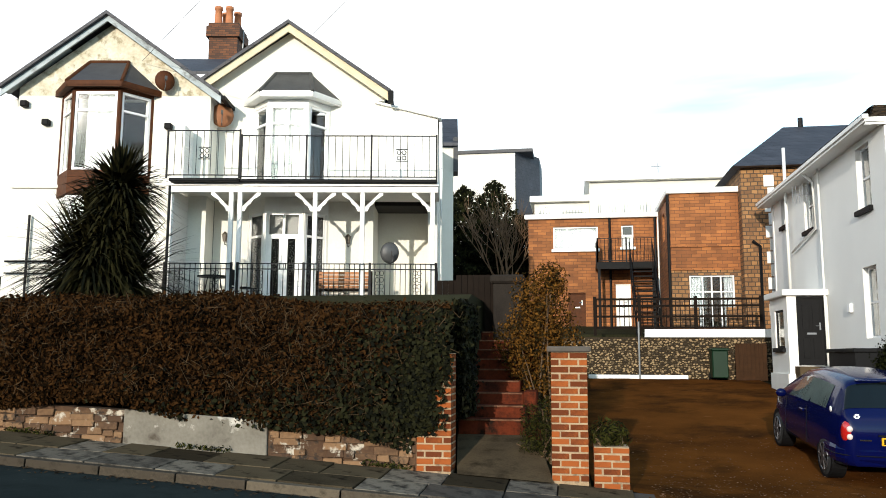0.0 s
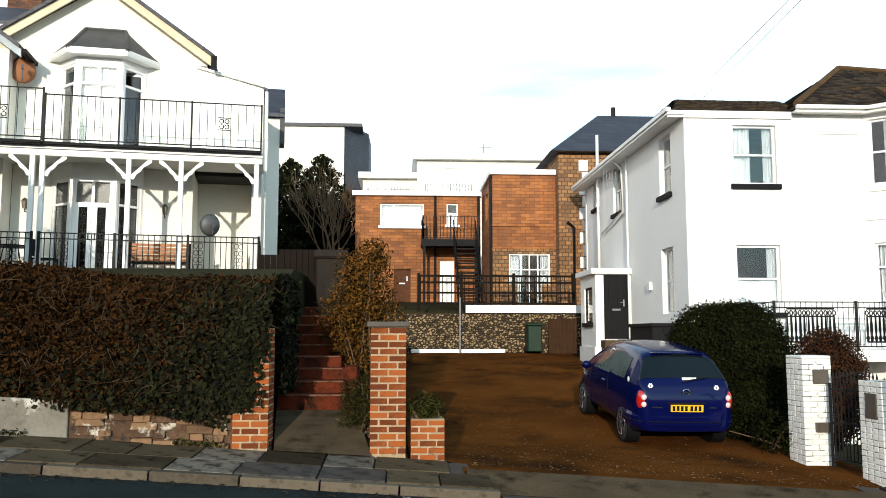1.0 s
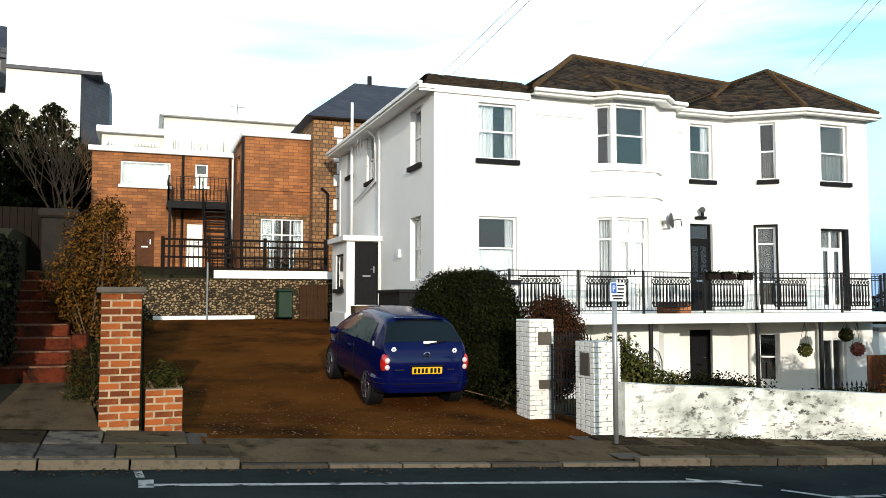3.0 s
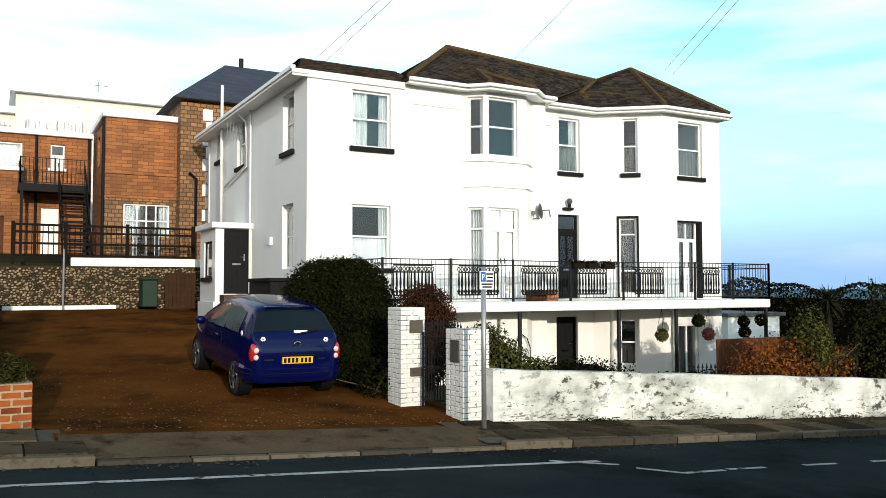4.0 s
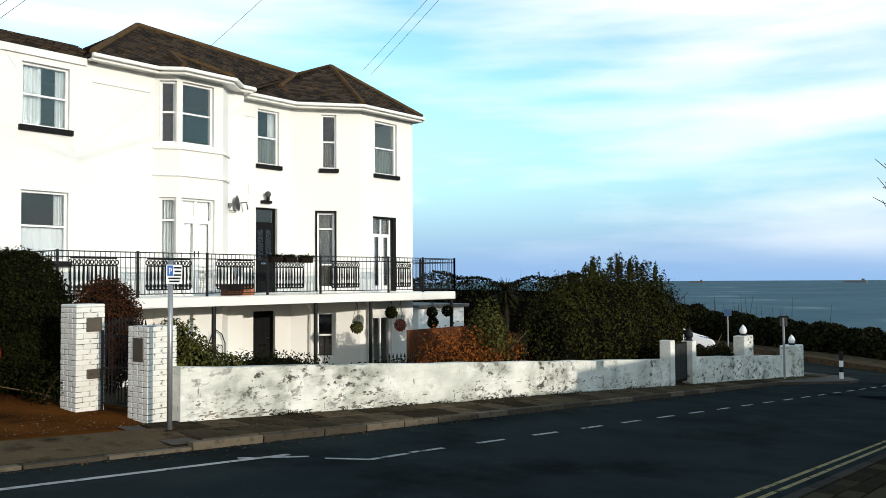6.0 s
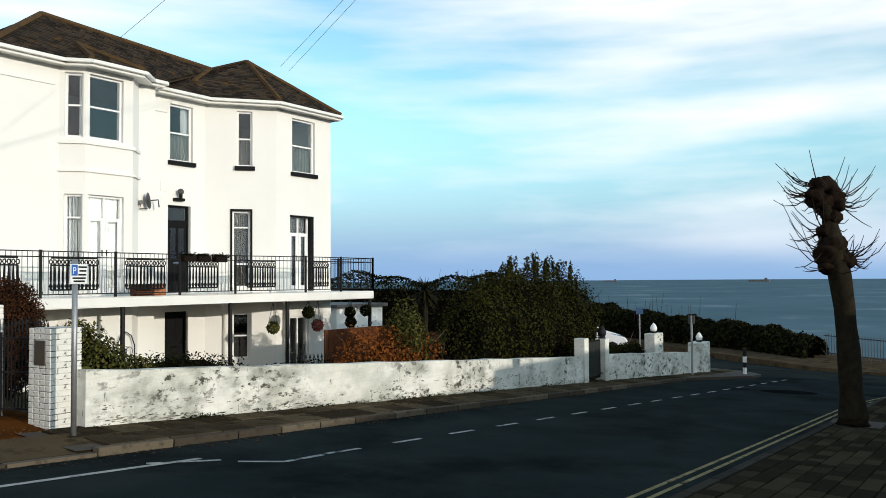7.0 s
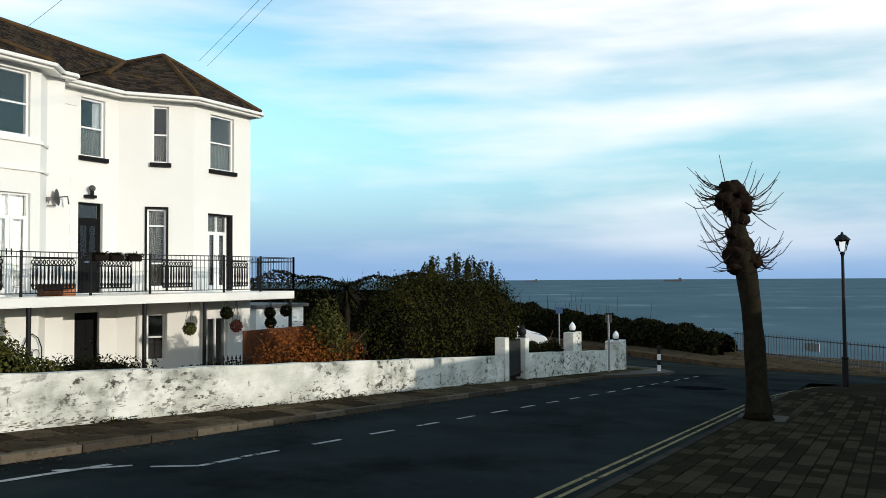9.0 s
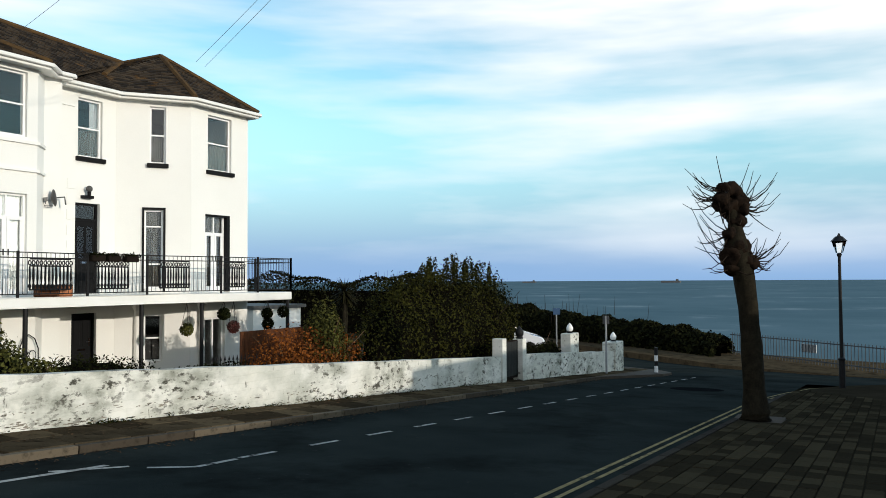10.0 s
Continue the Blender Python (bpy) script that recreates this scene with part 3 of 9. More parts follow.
def ground_z(x, y):
    z = road_z(x) - 0.12
    if y > 11.0:
        s = y - 10.9
        if -1.72 < x < -0.5:
            far = 0.2 + 0.02 * s + 1.45 * smooth_step(1.5, 6.0, s)
        elif -0.5 <= x < 0.25:
            far = 0.18 + 0.09 * s
        elif x < 0.25:
            far = 0.5 + 2.35 * smooth_step(0.2, 4.2, s)
        elif x < 6.3:
            far = drive_z(x, min(y, 28.0)) - 0.06
        else:
            far = -0.75 - 0.02 * (x - 7)
            far = min(far, road_z(x) + 0.0) if x > 20 else far
        hill = smooth_step(29.5, 30.5, y) * max(0.0, 1.0 - max(0.0, x - 8) / 25)
        z = far * (1 - hill) + (2.5 + 0.12 * (y - 30)) * hill if x < 33 else far
    if x > 44:
        z -= 22 * smooth_step(48, 75, x - 0.35 * y)
    return z


# ---- ground, road, pavements, sea ----
def build_ground():
    xs = sorted({*range(-200, -20, 20), *[-20 + i for i in range(0, 70)], *range(50, 90, 4), *range(90, 160, 10), -1.73, -1.71, -0.51, -0.49, 0.24, 0.26, 0.6, 0.9, 6.29, 6.31, 6.8})
    ys = sorted({*range(-160, -20, 20), *range(-20, 10, 2), *[10 + 0.5 * i for i in range(0, 44)], *range(32, 80, 4), *range(80, 240, 20), 10.99, 11.01, 29.5, 30.5})
    bm = BM()
    rows = [[bm.verts.new((x, y, ground_z(x, y))) for x in xs] for y in ys]
    for a, b in zip(rows, rows[1:]):
        for i in range(len(xs) - 1):
            bm.faces.new((a[i], a[i + 1], b[i + 1], b[i]))
    solid("ground", bm, "turf", "rough grass and soil of the hillside under gardens and road", "ground")
    bm = BM()
    v = [bm.verts.new(p) for p in ((40, -4900, -14), (4980, -4900, -14), (4980, 4900, -14), (40, 4900, -14))]
    bm.faces.new(v)
    solid("water", bm, "sea", "calm blue-grey sea out to the horizon", "sea")


def build_road():
    bm = BM()
    xs = [-80 + 4 * i for i in range(29)]
    top = [(x, KERB_FAR, road_z(x)) for x in xs]
    low = [(x, KERB_NEAR - 0.02, road_z(x)) for x in xs]
    # the main road
    for (a, b), (c, d) in zip(zip(low, low[1:]), zip(top, top[1:])):
        bm.faces.new([bm.verts.new(p) for p in (a, b, d, c)])
    # the road along the shore that it meets
    ys = [-60 + 4 * i for i in range(40)]

    def edge(y):
        return 41.2 + (0.82 * (y - 7) if y > 7 else -0.3 * min(7 - y, 9))
    for y, y2 in zip(ys, ys[1:]):
        w0, w1 = (32.0 if -2 < y < 11 else 33.0), (32.0 if -2 < y2 < 11 else 33.0)
        w0, w1 = w0 + max(0, 0.62 * (y - 12)), w1 + max(0, 0.62 * (y2 - 12))
        bm.faces.new([bm.verts.new(p) for p in ((w0, y, road_z(w0) - 0.003), (edge(y), y, road_z(edge(y)) - 0.003), (edge(y2), y2, road_z(edge(y2)) - 0.003), (w1, y2, road_z(w1) - 0.003))])
    solid("road", bm, "asphalt", "dark worn asphalt road running downhill to the sea", "road")
    # shore pavement with its kerb
    bm = BM()
    for y, y2 in zip(ys, ys[1:]):
        e0, e1 = edge(y), edge(y2)
        q = [(e0, y), (e0 + 7, y), (e1 + 7, y2), (e1, y2)]
        prism(bm, [(a, b, -2.9) for a, b in q], (0, 0, 0.36))
    solid("pavement_shore", bm, "concrete", "brown concrete pavement along the sea front", "pavement")


def strip(bm, pts, w, lift=0.006, z=road_z):
    """A painted line on the road along plan points."""
    for (x0, y0), (x1, y1) in zip(pts, pts[1:]):
        d = Vector((x1 - x0, y1 - y0)).normalized() * w / 2
        bm.faces.new([bm.verts.new((x, y, z(x) + lift)) for x, y in
                      ((x0 + d.y, y0 - d.x), (x1 + d.y, y1 - d.x), (x1 - d.y, y1 + d.x), (x0 - d.y, y0 + d.x))])


def build_markings():
    bm = BM()
    strip(bm, [(0.3, 8.66), (6.95, 8.46)], 0.1)
    strip(bm, [(0.3, 8.55), (0.3, 8.9)], 0.14)
    strip(bm, [(0.25, 9.0), (0.22, 9.35)], 0.08)
    strip(bm, [(6.3, 8.62), (7.05, 8.2)], 0.09)
    solid("access_marking", bm, "line", "white access bar painted across a dropped kerb", "road marking")
    bm = BM()
    strip(bm, [(7.12, 7.98), (7.5, 7.58), (8.2, 7.6)], 0.09)
    solid("bay_corner_marking", bm, "line", "white corner line that begins a parking bay", "road marking")
    for i in range(18):
        x = 8.28 + 1.39 * i
        bm = BM()
        strip(bm, [(x, 7.63 - 0.023 * (x - 8.3)), (x + 0.66, 7.61 - 0.023 * (x - 8.3))], 0.085)
        tagged(solid("bay_dash", bm, "line", "short white dash of the parking bay line", "road marking"), group="bay dashes")
    bm = BM()
    pts = [(-40, 3.0)] + [(24.0, 3.0)]
    curve = [(24.0, 3.0), (26.5, 2.75), (29.0, 2.3), (31.0, 1.6), (33.0, 0.5), (34.5, -1.5), (35.2, -5.0), (35.3, -20.0)]
    for off in (0.30, 0.46):
        strip(bm, [(-40, KERB_NEAR + off), (24.0, KERB_NEAR + off)] + [(x + (0.0 if k < 2 else off), y + off) for k, (x, y) in enumerate(curve)], 0.06)
    solid("double_yellow_lines", bm, "yellow", "pair of faded yellow no-parking lines along the kerb", "road marking")
    bm = BM()
    bmesh.ops.create_circle(bm, cap_ends=True, segments=24, radius=0.8, matrix=Matrix.Translation((26.0, 5.65, road_z(26.0) + 0.005)) @ Matrix.Rotation(math.atan(0.065), 4, "Y"))
    M["patch"] = mat("dark_asphalt_patch", (0.010, 0.011, 0.012), (0.007, 0.008, 0.009), 3, 0.95, 0.4, spec=0.0)
    solid("road_patch", bm, "patch", "dark round repair in the asphalt", "road patch")


def build_pavement_bases():
    # far pavement bed (slabs are laid on it later), in short lengths that follow the slope
    bm = BM()
    for i in range(-20, 36):
        if 1.0 <= i < 6:
            continue
        q = [(i, KERB_FAR + 0.14), (i + 1, KERB_FAR + 0.14), (i + 1, WALL_Y + 0.1), (i, WALL_Y + 0.1)]
        a = [bm.verts.new((x, y, pave_z(x, y) - 0.035)) for x, y in q]
        bm.faces.new(a)
    rim = [(28.2, KERB_FAR + 0.02), (30.4, 8.75), (32.2, 8.2), (33.6, 8.2), (34.6, 8.7), (35.9, 9.6), (35.9, 10.4), (28.2, 10.4)]
    prism(bm, [(x, y, road_z(x) - 0.2) for x, y in rim], (0, 0, 0.295))
    bed = solid("pavement_far", bm, "earth", "pavement of worn stone slabs beside the garden walls", "pavement")
    # near pavement, rounded at the corner
    bm = BM()
    rim = [(-40, KERB_NEAR), (24.0, KERB_NEAR), (26.5, 2.85), (29.0, 2.4), (31.0, 1.7), (33.0, 0.5), (34.3, -1.5), (35.0, -5.0), (35.1, -30.0)]
    pts = rim + [(-40, -30)]
    for (x0, y0), (x1, y1) in zip(rim, rim[1:]):
        n = max(1, int((x1 - x0) / 4))
        for k in range(n):
            xa, xb = x0 + (x1 - x0) * k / n, x0 + (x1 - x0) * (k + 1) / n
            ya, yb = y0 + (y1 - y0) * k / n, y0 + (y1 - y0) * (k + 1) / n
            if xb - xa < 0.2:
                continue
            prism(bm, [(xa, ya, road_z(xa) - 0.3), (xb, yb, road_z(xb) - 0.3), (xb, -30, road_z(xb) - 0.3), (xa, -30, road_z(xa) - 0.3)], (0, 0, 0.385))
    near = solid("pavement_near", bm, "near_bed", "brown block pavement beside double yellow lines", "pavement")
    return bed, near


def build_drive():
    bm = BM()
    xs = [0.92 + 0.5 * i for i in range(12)]
    ys = [10.3 + 0.6 * i for i in range(30)]
    rows = []
    for y in ys:
        row = []
        for x in xs:
            right = 6.9 - 0.07 * max(0, y - 12)
            left = 0.92 if y < 11.4 else 0.28
            xx = left + (x - 0.92) * (right - left) / 5.5
            z = drive_z(xx, y) if y > 10.9 else pave_z(xx, y) * 0.6 + (road_z(xx) + 0.06) * 0.4
            row.append(bm.verts.new((xx, y, z + 0.012 * math.sin(3 * xx + 1.7 * y))))
        rows.append(row)
    for a, b in zip(rows, rows[1:]):
        for i in range(len(xs) - 1):
            bm.faces.new((a[i], a[i + 1], b[i + 1], b[i]))
    solid("driveway", bm, "drive", "rising brown tarmac driveway strewn with grit", "driveway", smooth=True)
    # crossover: concrete apron between drive and road
    bm = BM()
    for i in range(10):
        x0, x1 = 0.95 + 0.56 * i, 0.95 + 0.56 * (i + 1)
        a = [bm.verts.new(p) for p in ((x0, KERB_FAR + 0.14, road_z(x0) + 0.045), (x1, KERB_FAR + 0.14, road_z(x1) + 0.045), (x1, 10.45, pave_z(x1, 10.45) + 0.01), (x0, 10.45, pave_z(x0, 10.45) + 0.01))]
        bm.faces.new(a)
    solid("crossover", bm, "concrete", "stained concrete apron where the drive crosses the pavement", "pavement")


build_ground()
build_road()
build_markings()
pavement_far, pavement_near = build_pavement_bases()
build_drive()


# ---- windows, doors, railings ----
def window(parent, m, w, h, cols=(1.0,), rows=(0.5, 0.5), sill="black", curtain=(), frame_mat="upvc", set_in=0.09, bar=0.055, label="white window with glass panes", name="window", cloth="curtain", leaf=0.0, net=0.0, net_cloth="net", glass="glass"):
    """A window in an opening: m's frame has x along the wall, y into it, z up from the opening's foot."""
    bm = BM()
    y0, y1 = set_in, set_in + 0.06
    box(bm, 0, bar, y0, y1, 0, h)
    box(bm, w - bar, w, y0, y1, 0, h)
    box(bm, bar, w - bar, y0, y1, 0, bar)
    box(bm, bar, w - bar, y0, y1, h - bar, h)
    xs, zs = [bar], [bar]
    for c in cols:
        xs.append(xs[-1] + c * (w - 2 * bar) / sum(cols))
    for r in rows:
        zs.append(zs[-1] + r * (h - 2 * bar) / sum(rows))
    for x in xs[1:-1]:
        box(bm, x - bar * 0.45, x + bar * 0.45, y0 + 0.004, y1 - 0.004, bar, h - bar)
    for z in zs[1:-1]:
        for a, b in zip(xs, xs[1:]):
            box(bm, a + (bar * 0.45 if a > bar else 0), b - (bar * 0.45 if b < w - bar - 0.001 else 0), y0 - 0.008, y1 - 0.006, z - bar * 0.4, z + bar * 0.4)
    win = part(name, bm, frame_mat, parent, label, m)
    for a, b in zip(xs, xs[1:]):
        for c, d in zip(zs, zs[1:]):
            bm = BM()
            box(bm, a + 0.01, b - 0.01, y0 + 0.025, y0 + 0.033, c + 0.01, d - 0.01)
            g = part("pane", bm, glass, win)
            g.visible_shadow = False
    if sill:
        bm = BM()
        box(bm, -0.07, w + 0.07, -0.09, set_in + 0.02, -0.12, 0.0)
        part("sill", bm, sill, win, "dark projecting sill" if sill == "black" else "", bevel=0.008)
    for side, share in curtain:
        if not share:
            continue
        bm = BM()
        n = 14
        x0 = 0.03 if side == "l" else w - 0.03 - share * w
        pts = [(x0 + share * w * k / n, y1 + 0.08 + 0.03 * math.sin(k * 2.3)) for k in range(n + 1)]
        for (xa, ya), (xb, yb) in zip(pts, pts[1:]):
            bm.faces.new([bm.verts.new(p) for p in ((xa, ya, 0.02), (xb, yb, 0.02), (xb, yb, h - 0.02), (xa, ya, h - 0.02))])
        part("curtain", bm, cloth, win, "white hanging curtain" if cloth == "curtain" else "white drawn blind")
    if leaf:
        # broad stiles and rails of the door leaves below the fanlight
        for a, b in zip(xs, xs[1:]):
            bm = BM()
            a, b = a + (0.0 if a == bar else bar * 0.5), b - (bar * 0.5 if b < w - bar - 0.001 else 0.0)
            top = zs[1] - bar * 0.4
            box(bm, a, a + leaf, y0 - 0.012, y0 + 0.02, bar, top)
            box(bm, b - leaf, b, y0 - 0.012, y0 + 0.02, bar, top)
            box(bm, a + leaf, b - leaf, y0 - 0.012, y0 + 0.02, bar, bar + leaf * 1.4)
            box(bm, a + leaf, b - leaf, y0 - 0.012, y0 + 0.02, top - leaf * 0.7, top)
            lf = part("door_leaf", bm, frame_mat, win, bevel=0.004)
            bm = BM()
            hx = b - leaf * 0.5 if a < w * 0.4 else a + leaf * 0.5
            box(bm, hx - 0.012, hx + 0.012, y0 - 0.03, y0 - 0.012, 0.95, 1.1)
            part("handle", bm, "iron", lf, "small dark door handle")
    if net:
        bm = BM()
        n = 22
        pts = [(0.03 + (w - 0.06) * k / n, y1 + 0.05 + 0.012 * math.sin(k * 2.1)) for k in range(n + 1)]
        for (xa, ya), (xb, yb) in zip(pts, pts[1:]):
            bm.faces.new([bm.verts.new(p) for p in ((xa, ya, 0.02), (xb, yb, 0.02), (xb, yb, net * h), (xa, ya, net * h))])
        part("net_curtain", bm, net_cloth, win, "pale net curtain across the lower pane")
    return win


def leaf_door(parent, m, w, h, material="black", glazed=False, name="door", label="panelled black front door", fan=0.0):
    """A door in an opening: leaf, panels, furniture, and a fanlight of the given height over it."""
    bm = BM()
    fr = 0.06
    box(bm, 0, fr, 0.10, 0.18, 0, h)
    box(bm, w - fr, w, 0.10, 0.18, 0, h)
    box(bm, fr, w - fr, 0.10, 0.18, h - fr, h)
    if fan:
        box(bm, fr, w - fr, 0.10, 0.18, h - fan - fr, h - fan)
    top = h - fan - fr if fan else h - fr
    d = part(name, bm, material, parent, label, m)
    bm = BM()
    box(bm, fr, w - fr, 0.125, 0.165, 0.02, top)
    leaf = part("leaf", bm, material, d)
    for x0, x1 in ((fr + 0.09, w / 2 - 0.04), (w / 2 + 0.04, w - fr - 0.09)):
        for z0, z1 in ((0.2, 0.75), (0.95, top - 0.15)):
            bm = BM()
            box(bm, x0, x1, 0.112, 0.126, z0, z1)
            p = part("panel", bm, "glass" if glazed and z0 > 0.5 else material, leaf, bevel=0.005)
    bm = BM()
    box(bm, w / 2 - 0.12, w / 2 + 0.12, 0.105, 0.124, 0.83, 0.88)
    part("letterbox", bm, "chrome", d, "bright metal letter slot")
    bm = BM()
    box(bm, w - fr - 0.11, w - fr - 0.07, 0.10, 0.124, 0.95, 1.15)
    cyl(bm, (w - fr - 0.09, 0.08, 1.06), (w - fr - 0.2, 0.08, 1.06), 0.01)
    part("handle", bm, "chrome", d, "bright metal door handle")
    if fan:
        bm = BM()
        box(bm, fr, w - fr, 0.13, 0.14, h - fan, h - fr)
        part("fanlight", bm, "glass", d).visible_shadow = False
    return d


def railing(parent, a, b, z, h, spacing=0.12, post_every=1.8, mat_name="iron", bar=0.010, post=0.027, mid=(), name="railing", ornaments=()):
    """A metal railing between plan points a and b in the parent's frame: rails, posts and one mesh for each bay of thin bars."""
    a, b = Vector((*a, z)), Vector((*b, z))
    ln = (b - a).length
    m = Matrix.Translation(a) @ Matrix.Rotation(math.atan2(b.y - a.y, b.x - a.x), 4, "Z")
    bm = BM()
    for zz in (h, 0.08, *mid):
        box(bm, 0, ln, -0.014, 0.014, zz - 0.012, zz + 0.012, m)
    rail = part(name, bm, mat_name, parent)
    n = max(1, round(ln / post_every))
    for k in range(n + 1):
        bm = BM()
        x = ln * k / n
        box(bm, x - post, x + post, -post, post, 0, h + 0.03, m)
        part("post", bm, mat_name, rail)
    count = int(ln / spacing)
    for k in range(1, count):
        bm = BM()
        cyl(bm, m @ Vector((k * ln / count, 0, 0.08)), m @ Vector((k * ln / count, 0, h)), bar, n=5)
        part("bar", bm, mat_name, rail)
    for x in ornaments:
        for i in range(4):
            for j in range(2):
                bm = BM()
                c = m @ Vector((x, 0, 0.25 + 0.16 * i))
                ang = math.pi * 2 * j / 2
                pts = [c + (m.to_3x3() @ Vector((0.05 * math.cos(s) + 0.05 * math.cos(ang), 0, 0.06 * math.sin(s)))) for s in [q * math.pi / 5 for q in range(11)]]
                tube(bm, pts, 0.007, 4)
                part("scroll", bm, mat_name, rail, "curled iron ornament")
    return rail


# ---- the white house beside the driveway ----
def build_house_b():
    h = thing("white_house", pose(6.84, 19.0, 0), "two-storey white rendered house with balcony, bays and brown tiled hipped roof", "house")
    ox, oy = 6.84, 19.0
    base, top = -1.2, 6.95

    def run(p, q, holes, z0=base, z1=top, name="wall", lead=0.0, trail=0.0):
        """One wall between plan points (world), with openings given as (along, along, z, z)."""
        p, q = Vector((p[0] - ox, p[1] - oy, 0)), Vector((q[0] - ox, q[1] - oy, 0))
        m = Matrix.Translation(p) @ Matrix.Rotation(math.atan2(q.y - p.y, q.x - p.x), 4, "Z")
        bm = BM()
        panel(bm, m, lead, (q - p).length - trail, z0, z1, 0.28, holes)
        part(name, bm, "render", h)
        return m

    def up(m, u, z):
        return m @ Matrix.Translation((u, 0, z))

    # front of the lower wing
    m = run((6.84, 19.0), (11.2, 19.0), [(1.16, 2.22, 5.22, 6.65), (1.16, 2.22, 2.2, 3.78)])
    window(h, up(m, 1.16, 5.22), 1.06, 1.43, curtain=(("l", 0.46), ("r", 0.2)))
    window(h, up(m, 1.16, 2.2), 1.06, 1.58, curtain=(("r", 0.2),), net=0.48, net_cloth="curtain")
    # two-storey bay
    m = run((11.2, 19.0), (11.65, 18.6), [(0.12, 0.54, 5.22, 6.8), (0.12, 0.54, 1.5, 3.84)])
    window(h, up(m, 0.12, 5.22), 0.42, 1.58, sill=None)
    window(h, up(m, 0.12, 1.5), 0.42, 2.34, rows=(0.77, 0.23), sill=None, curtain=(("l", 0.94),))
    m = run((11.65, 18.6), (12.95, 18.6), [(0.1, 1.02, 5.22, 6.8), (0.08, 1.05, 1.4, 3.84)])
    window(h, up(m, 0.1, 5.22), 0.92, 1.58, sill=None)
    window(h, up(m, 0.08, 1.4), 0.97, 2.44, cols=(1, 1), rows=(0.78, 0.22), sill=None, curtain=(("l", 0.94),), cloth="blind", leaf=0.07, name="french_window", label="white glazed double door with fanlights")
    m = run((12.95, 18.6), (13.4, 19.0), [])
    m = run((13.4, 19.0), (13.9, 19.0), [])
    m = run((13.9, 19.0), (13.9, 19.6), [], lead=0.28)
    # recess with the front door
    m = run((13.9, 19.6), (16.05, 19.6), [(0.92, 1.7, 5.12, 6.74), (0.86, 1.64, 1.38, 3.86), (0.78, 1.56, -1.0, 0.85)])
    window(h, up(m, 0.92, 5.12), 0.78, 1.62, curtain=(("r", 0.3),), net=0.48)
    leaf_door(h, up(m, 0.86, 1.38), 0.78, 2.48, fan=0.42, glazed=True, label="tall black front door with glazed upper panels and fanlight")
    leaf_door(h, up(m, 0.78, -1.0), 0.78, 1.85, label="plain black basement door under the balcony")
    # large canted bay
    m = run((16.05, 19.6), (17.7, 18.35), [(0.91, 1.36, 5.12, 6.78), (0.78, 1.3, 1.5, 3.78), (0.78, 1.28, -0.6, 0.76)])
    window(h, up(m, 0.91, 5.12), 0.45, 1.66, net=0.48)
    window(h, up(m, 0.78, 1.5), 0.52, 2.28, rows=(0.3, 0.5, 0.2), sill=None, net=0.98, frame_mat="upvc", label="narrow glazed door with dark surround", name="french_window")
    window(h, up(m, 0.78, -0.6), 0.5, 1.36, sill=None)
    bm = BM()
    for u0, u1, z0, z1 in ((0.72, 0.78, 1.4, 3.84), (1.3, 1.36, 1.4, 3.84), (0.78, 1.3, 3.78, 3.84)):
        box(bm, u0, u1, -0.03, 0.08, z0, z1, m)
    part("surround", bm, "black", h, "black painted surround")
    m = run((17.7, 18.35), (20.1, 18.35), [(0.66, 1.66, 5.06, 6.74), (0.57, 1.59, 1.38, 3.7), (0.55, 1.4, -1.0, 0.6)])
    window(h, up(m, 0.66, 5.06), 1.0, 1.68, net=0.48)
    window(h, up(m, 0.57, 1.38), 0.86, 2.32, cols=(1, 1), rows=(0.78, 0.22), sill=None, net=0.98, leaf=0.085, name="french_window", label="white glazed double door with fanlights")
    bm = BM()
    box(bm, 1.43, 1.57, -0.035, 0.1, 1.38, 3.72, m)
    box(bm, 0.57, 1.43, -0.03, 0.06, 3.66, 3.72, m)
    part("shutter", bm, "black", h, "black folded shutter beside a glazed door")
    window(h, up(m, 0.55, -1.0), 0.85, 1.6, cols=(1, 1), rows=(1,), sill=None, name="french_window", label="white glazed basement door")
    run((20.1, 18.35), (20.1, 28.0), [], lead=0.28, trail=0.4)
    run((20.1, 28.0), (6.84, 29.3), [])
    # shaded side along the drive
    m = run((6.84, 29.3), (6.84, 19.0), [(8.42, 9.3, 5.2, 6.7), (8.42, 9.3, 2.2, 3.85), (3.9, 4.9, 5.4, 6.85), (1.3, 2.1, 5.95, 6.85)], lead=0.3, trail=0.28)
    for u, z, w, hh in ((8.42, 5.2, 0.88, 1.5), (3.9, 5.4, 1.0, 1.45), (1.3, 5.95, 0.8, 0.9)):
        window(h, up(m, u, z), w, hh, curtain=(("r", 0.4),), set_in=0.12)
    window(h, up(m, 8.42, 2.2), 0.88, 1.65, sill=None, set_in=0.12)
    # floors inside and an inner wall, in the near-black put in for room shade
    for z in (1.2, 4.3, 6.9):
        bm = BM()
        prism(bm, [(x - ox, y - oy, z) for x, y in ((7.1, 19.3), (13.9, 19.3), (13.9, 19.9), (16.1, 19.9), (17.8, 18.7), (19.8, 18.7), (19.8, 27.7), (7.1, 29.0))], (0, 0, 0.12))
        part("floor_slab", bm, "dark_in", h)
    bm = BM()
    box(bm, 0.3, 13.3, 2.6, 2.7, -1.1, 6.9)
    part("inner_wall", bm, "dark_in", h)
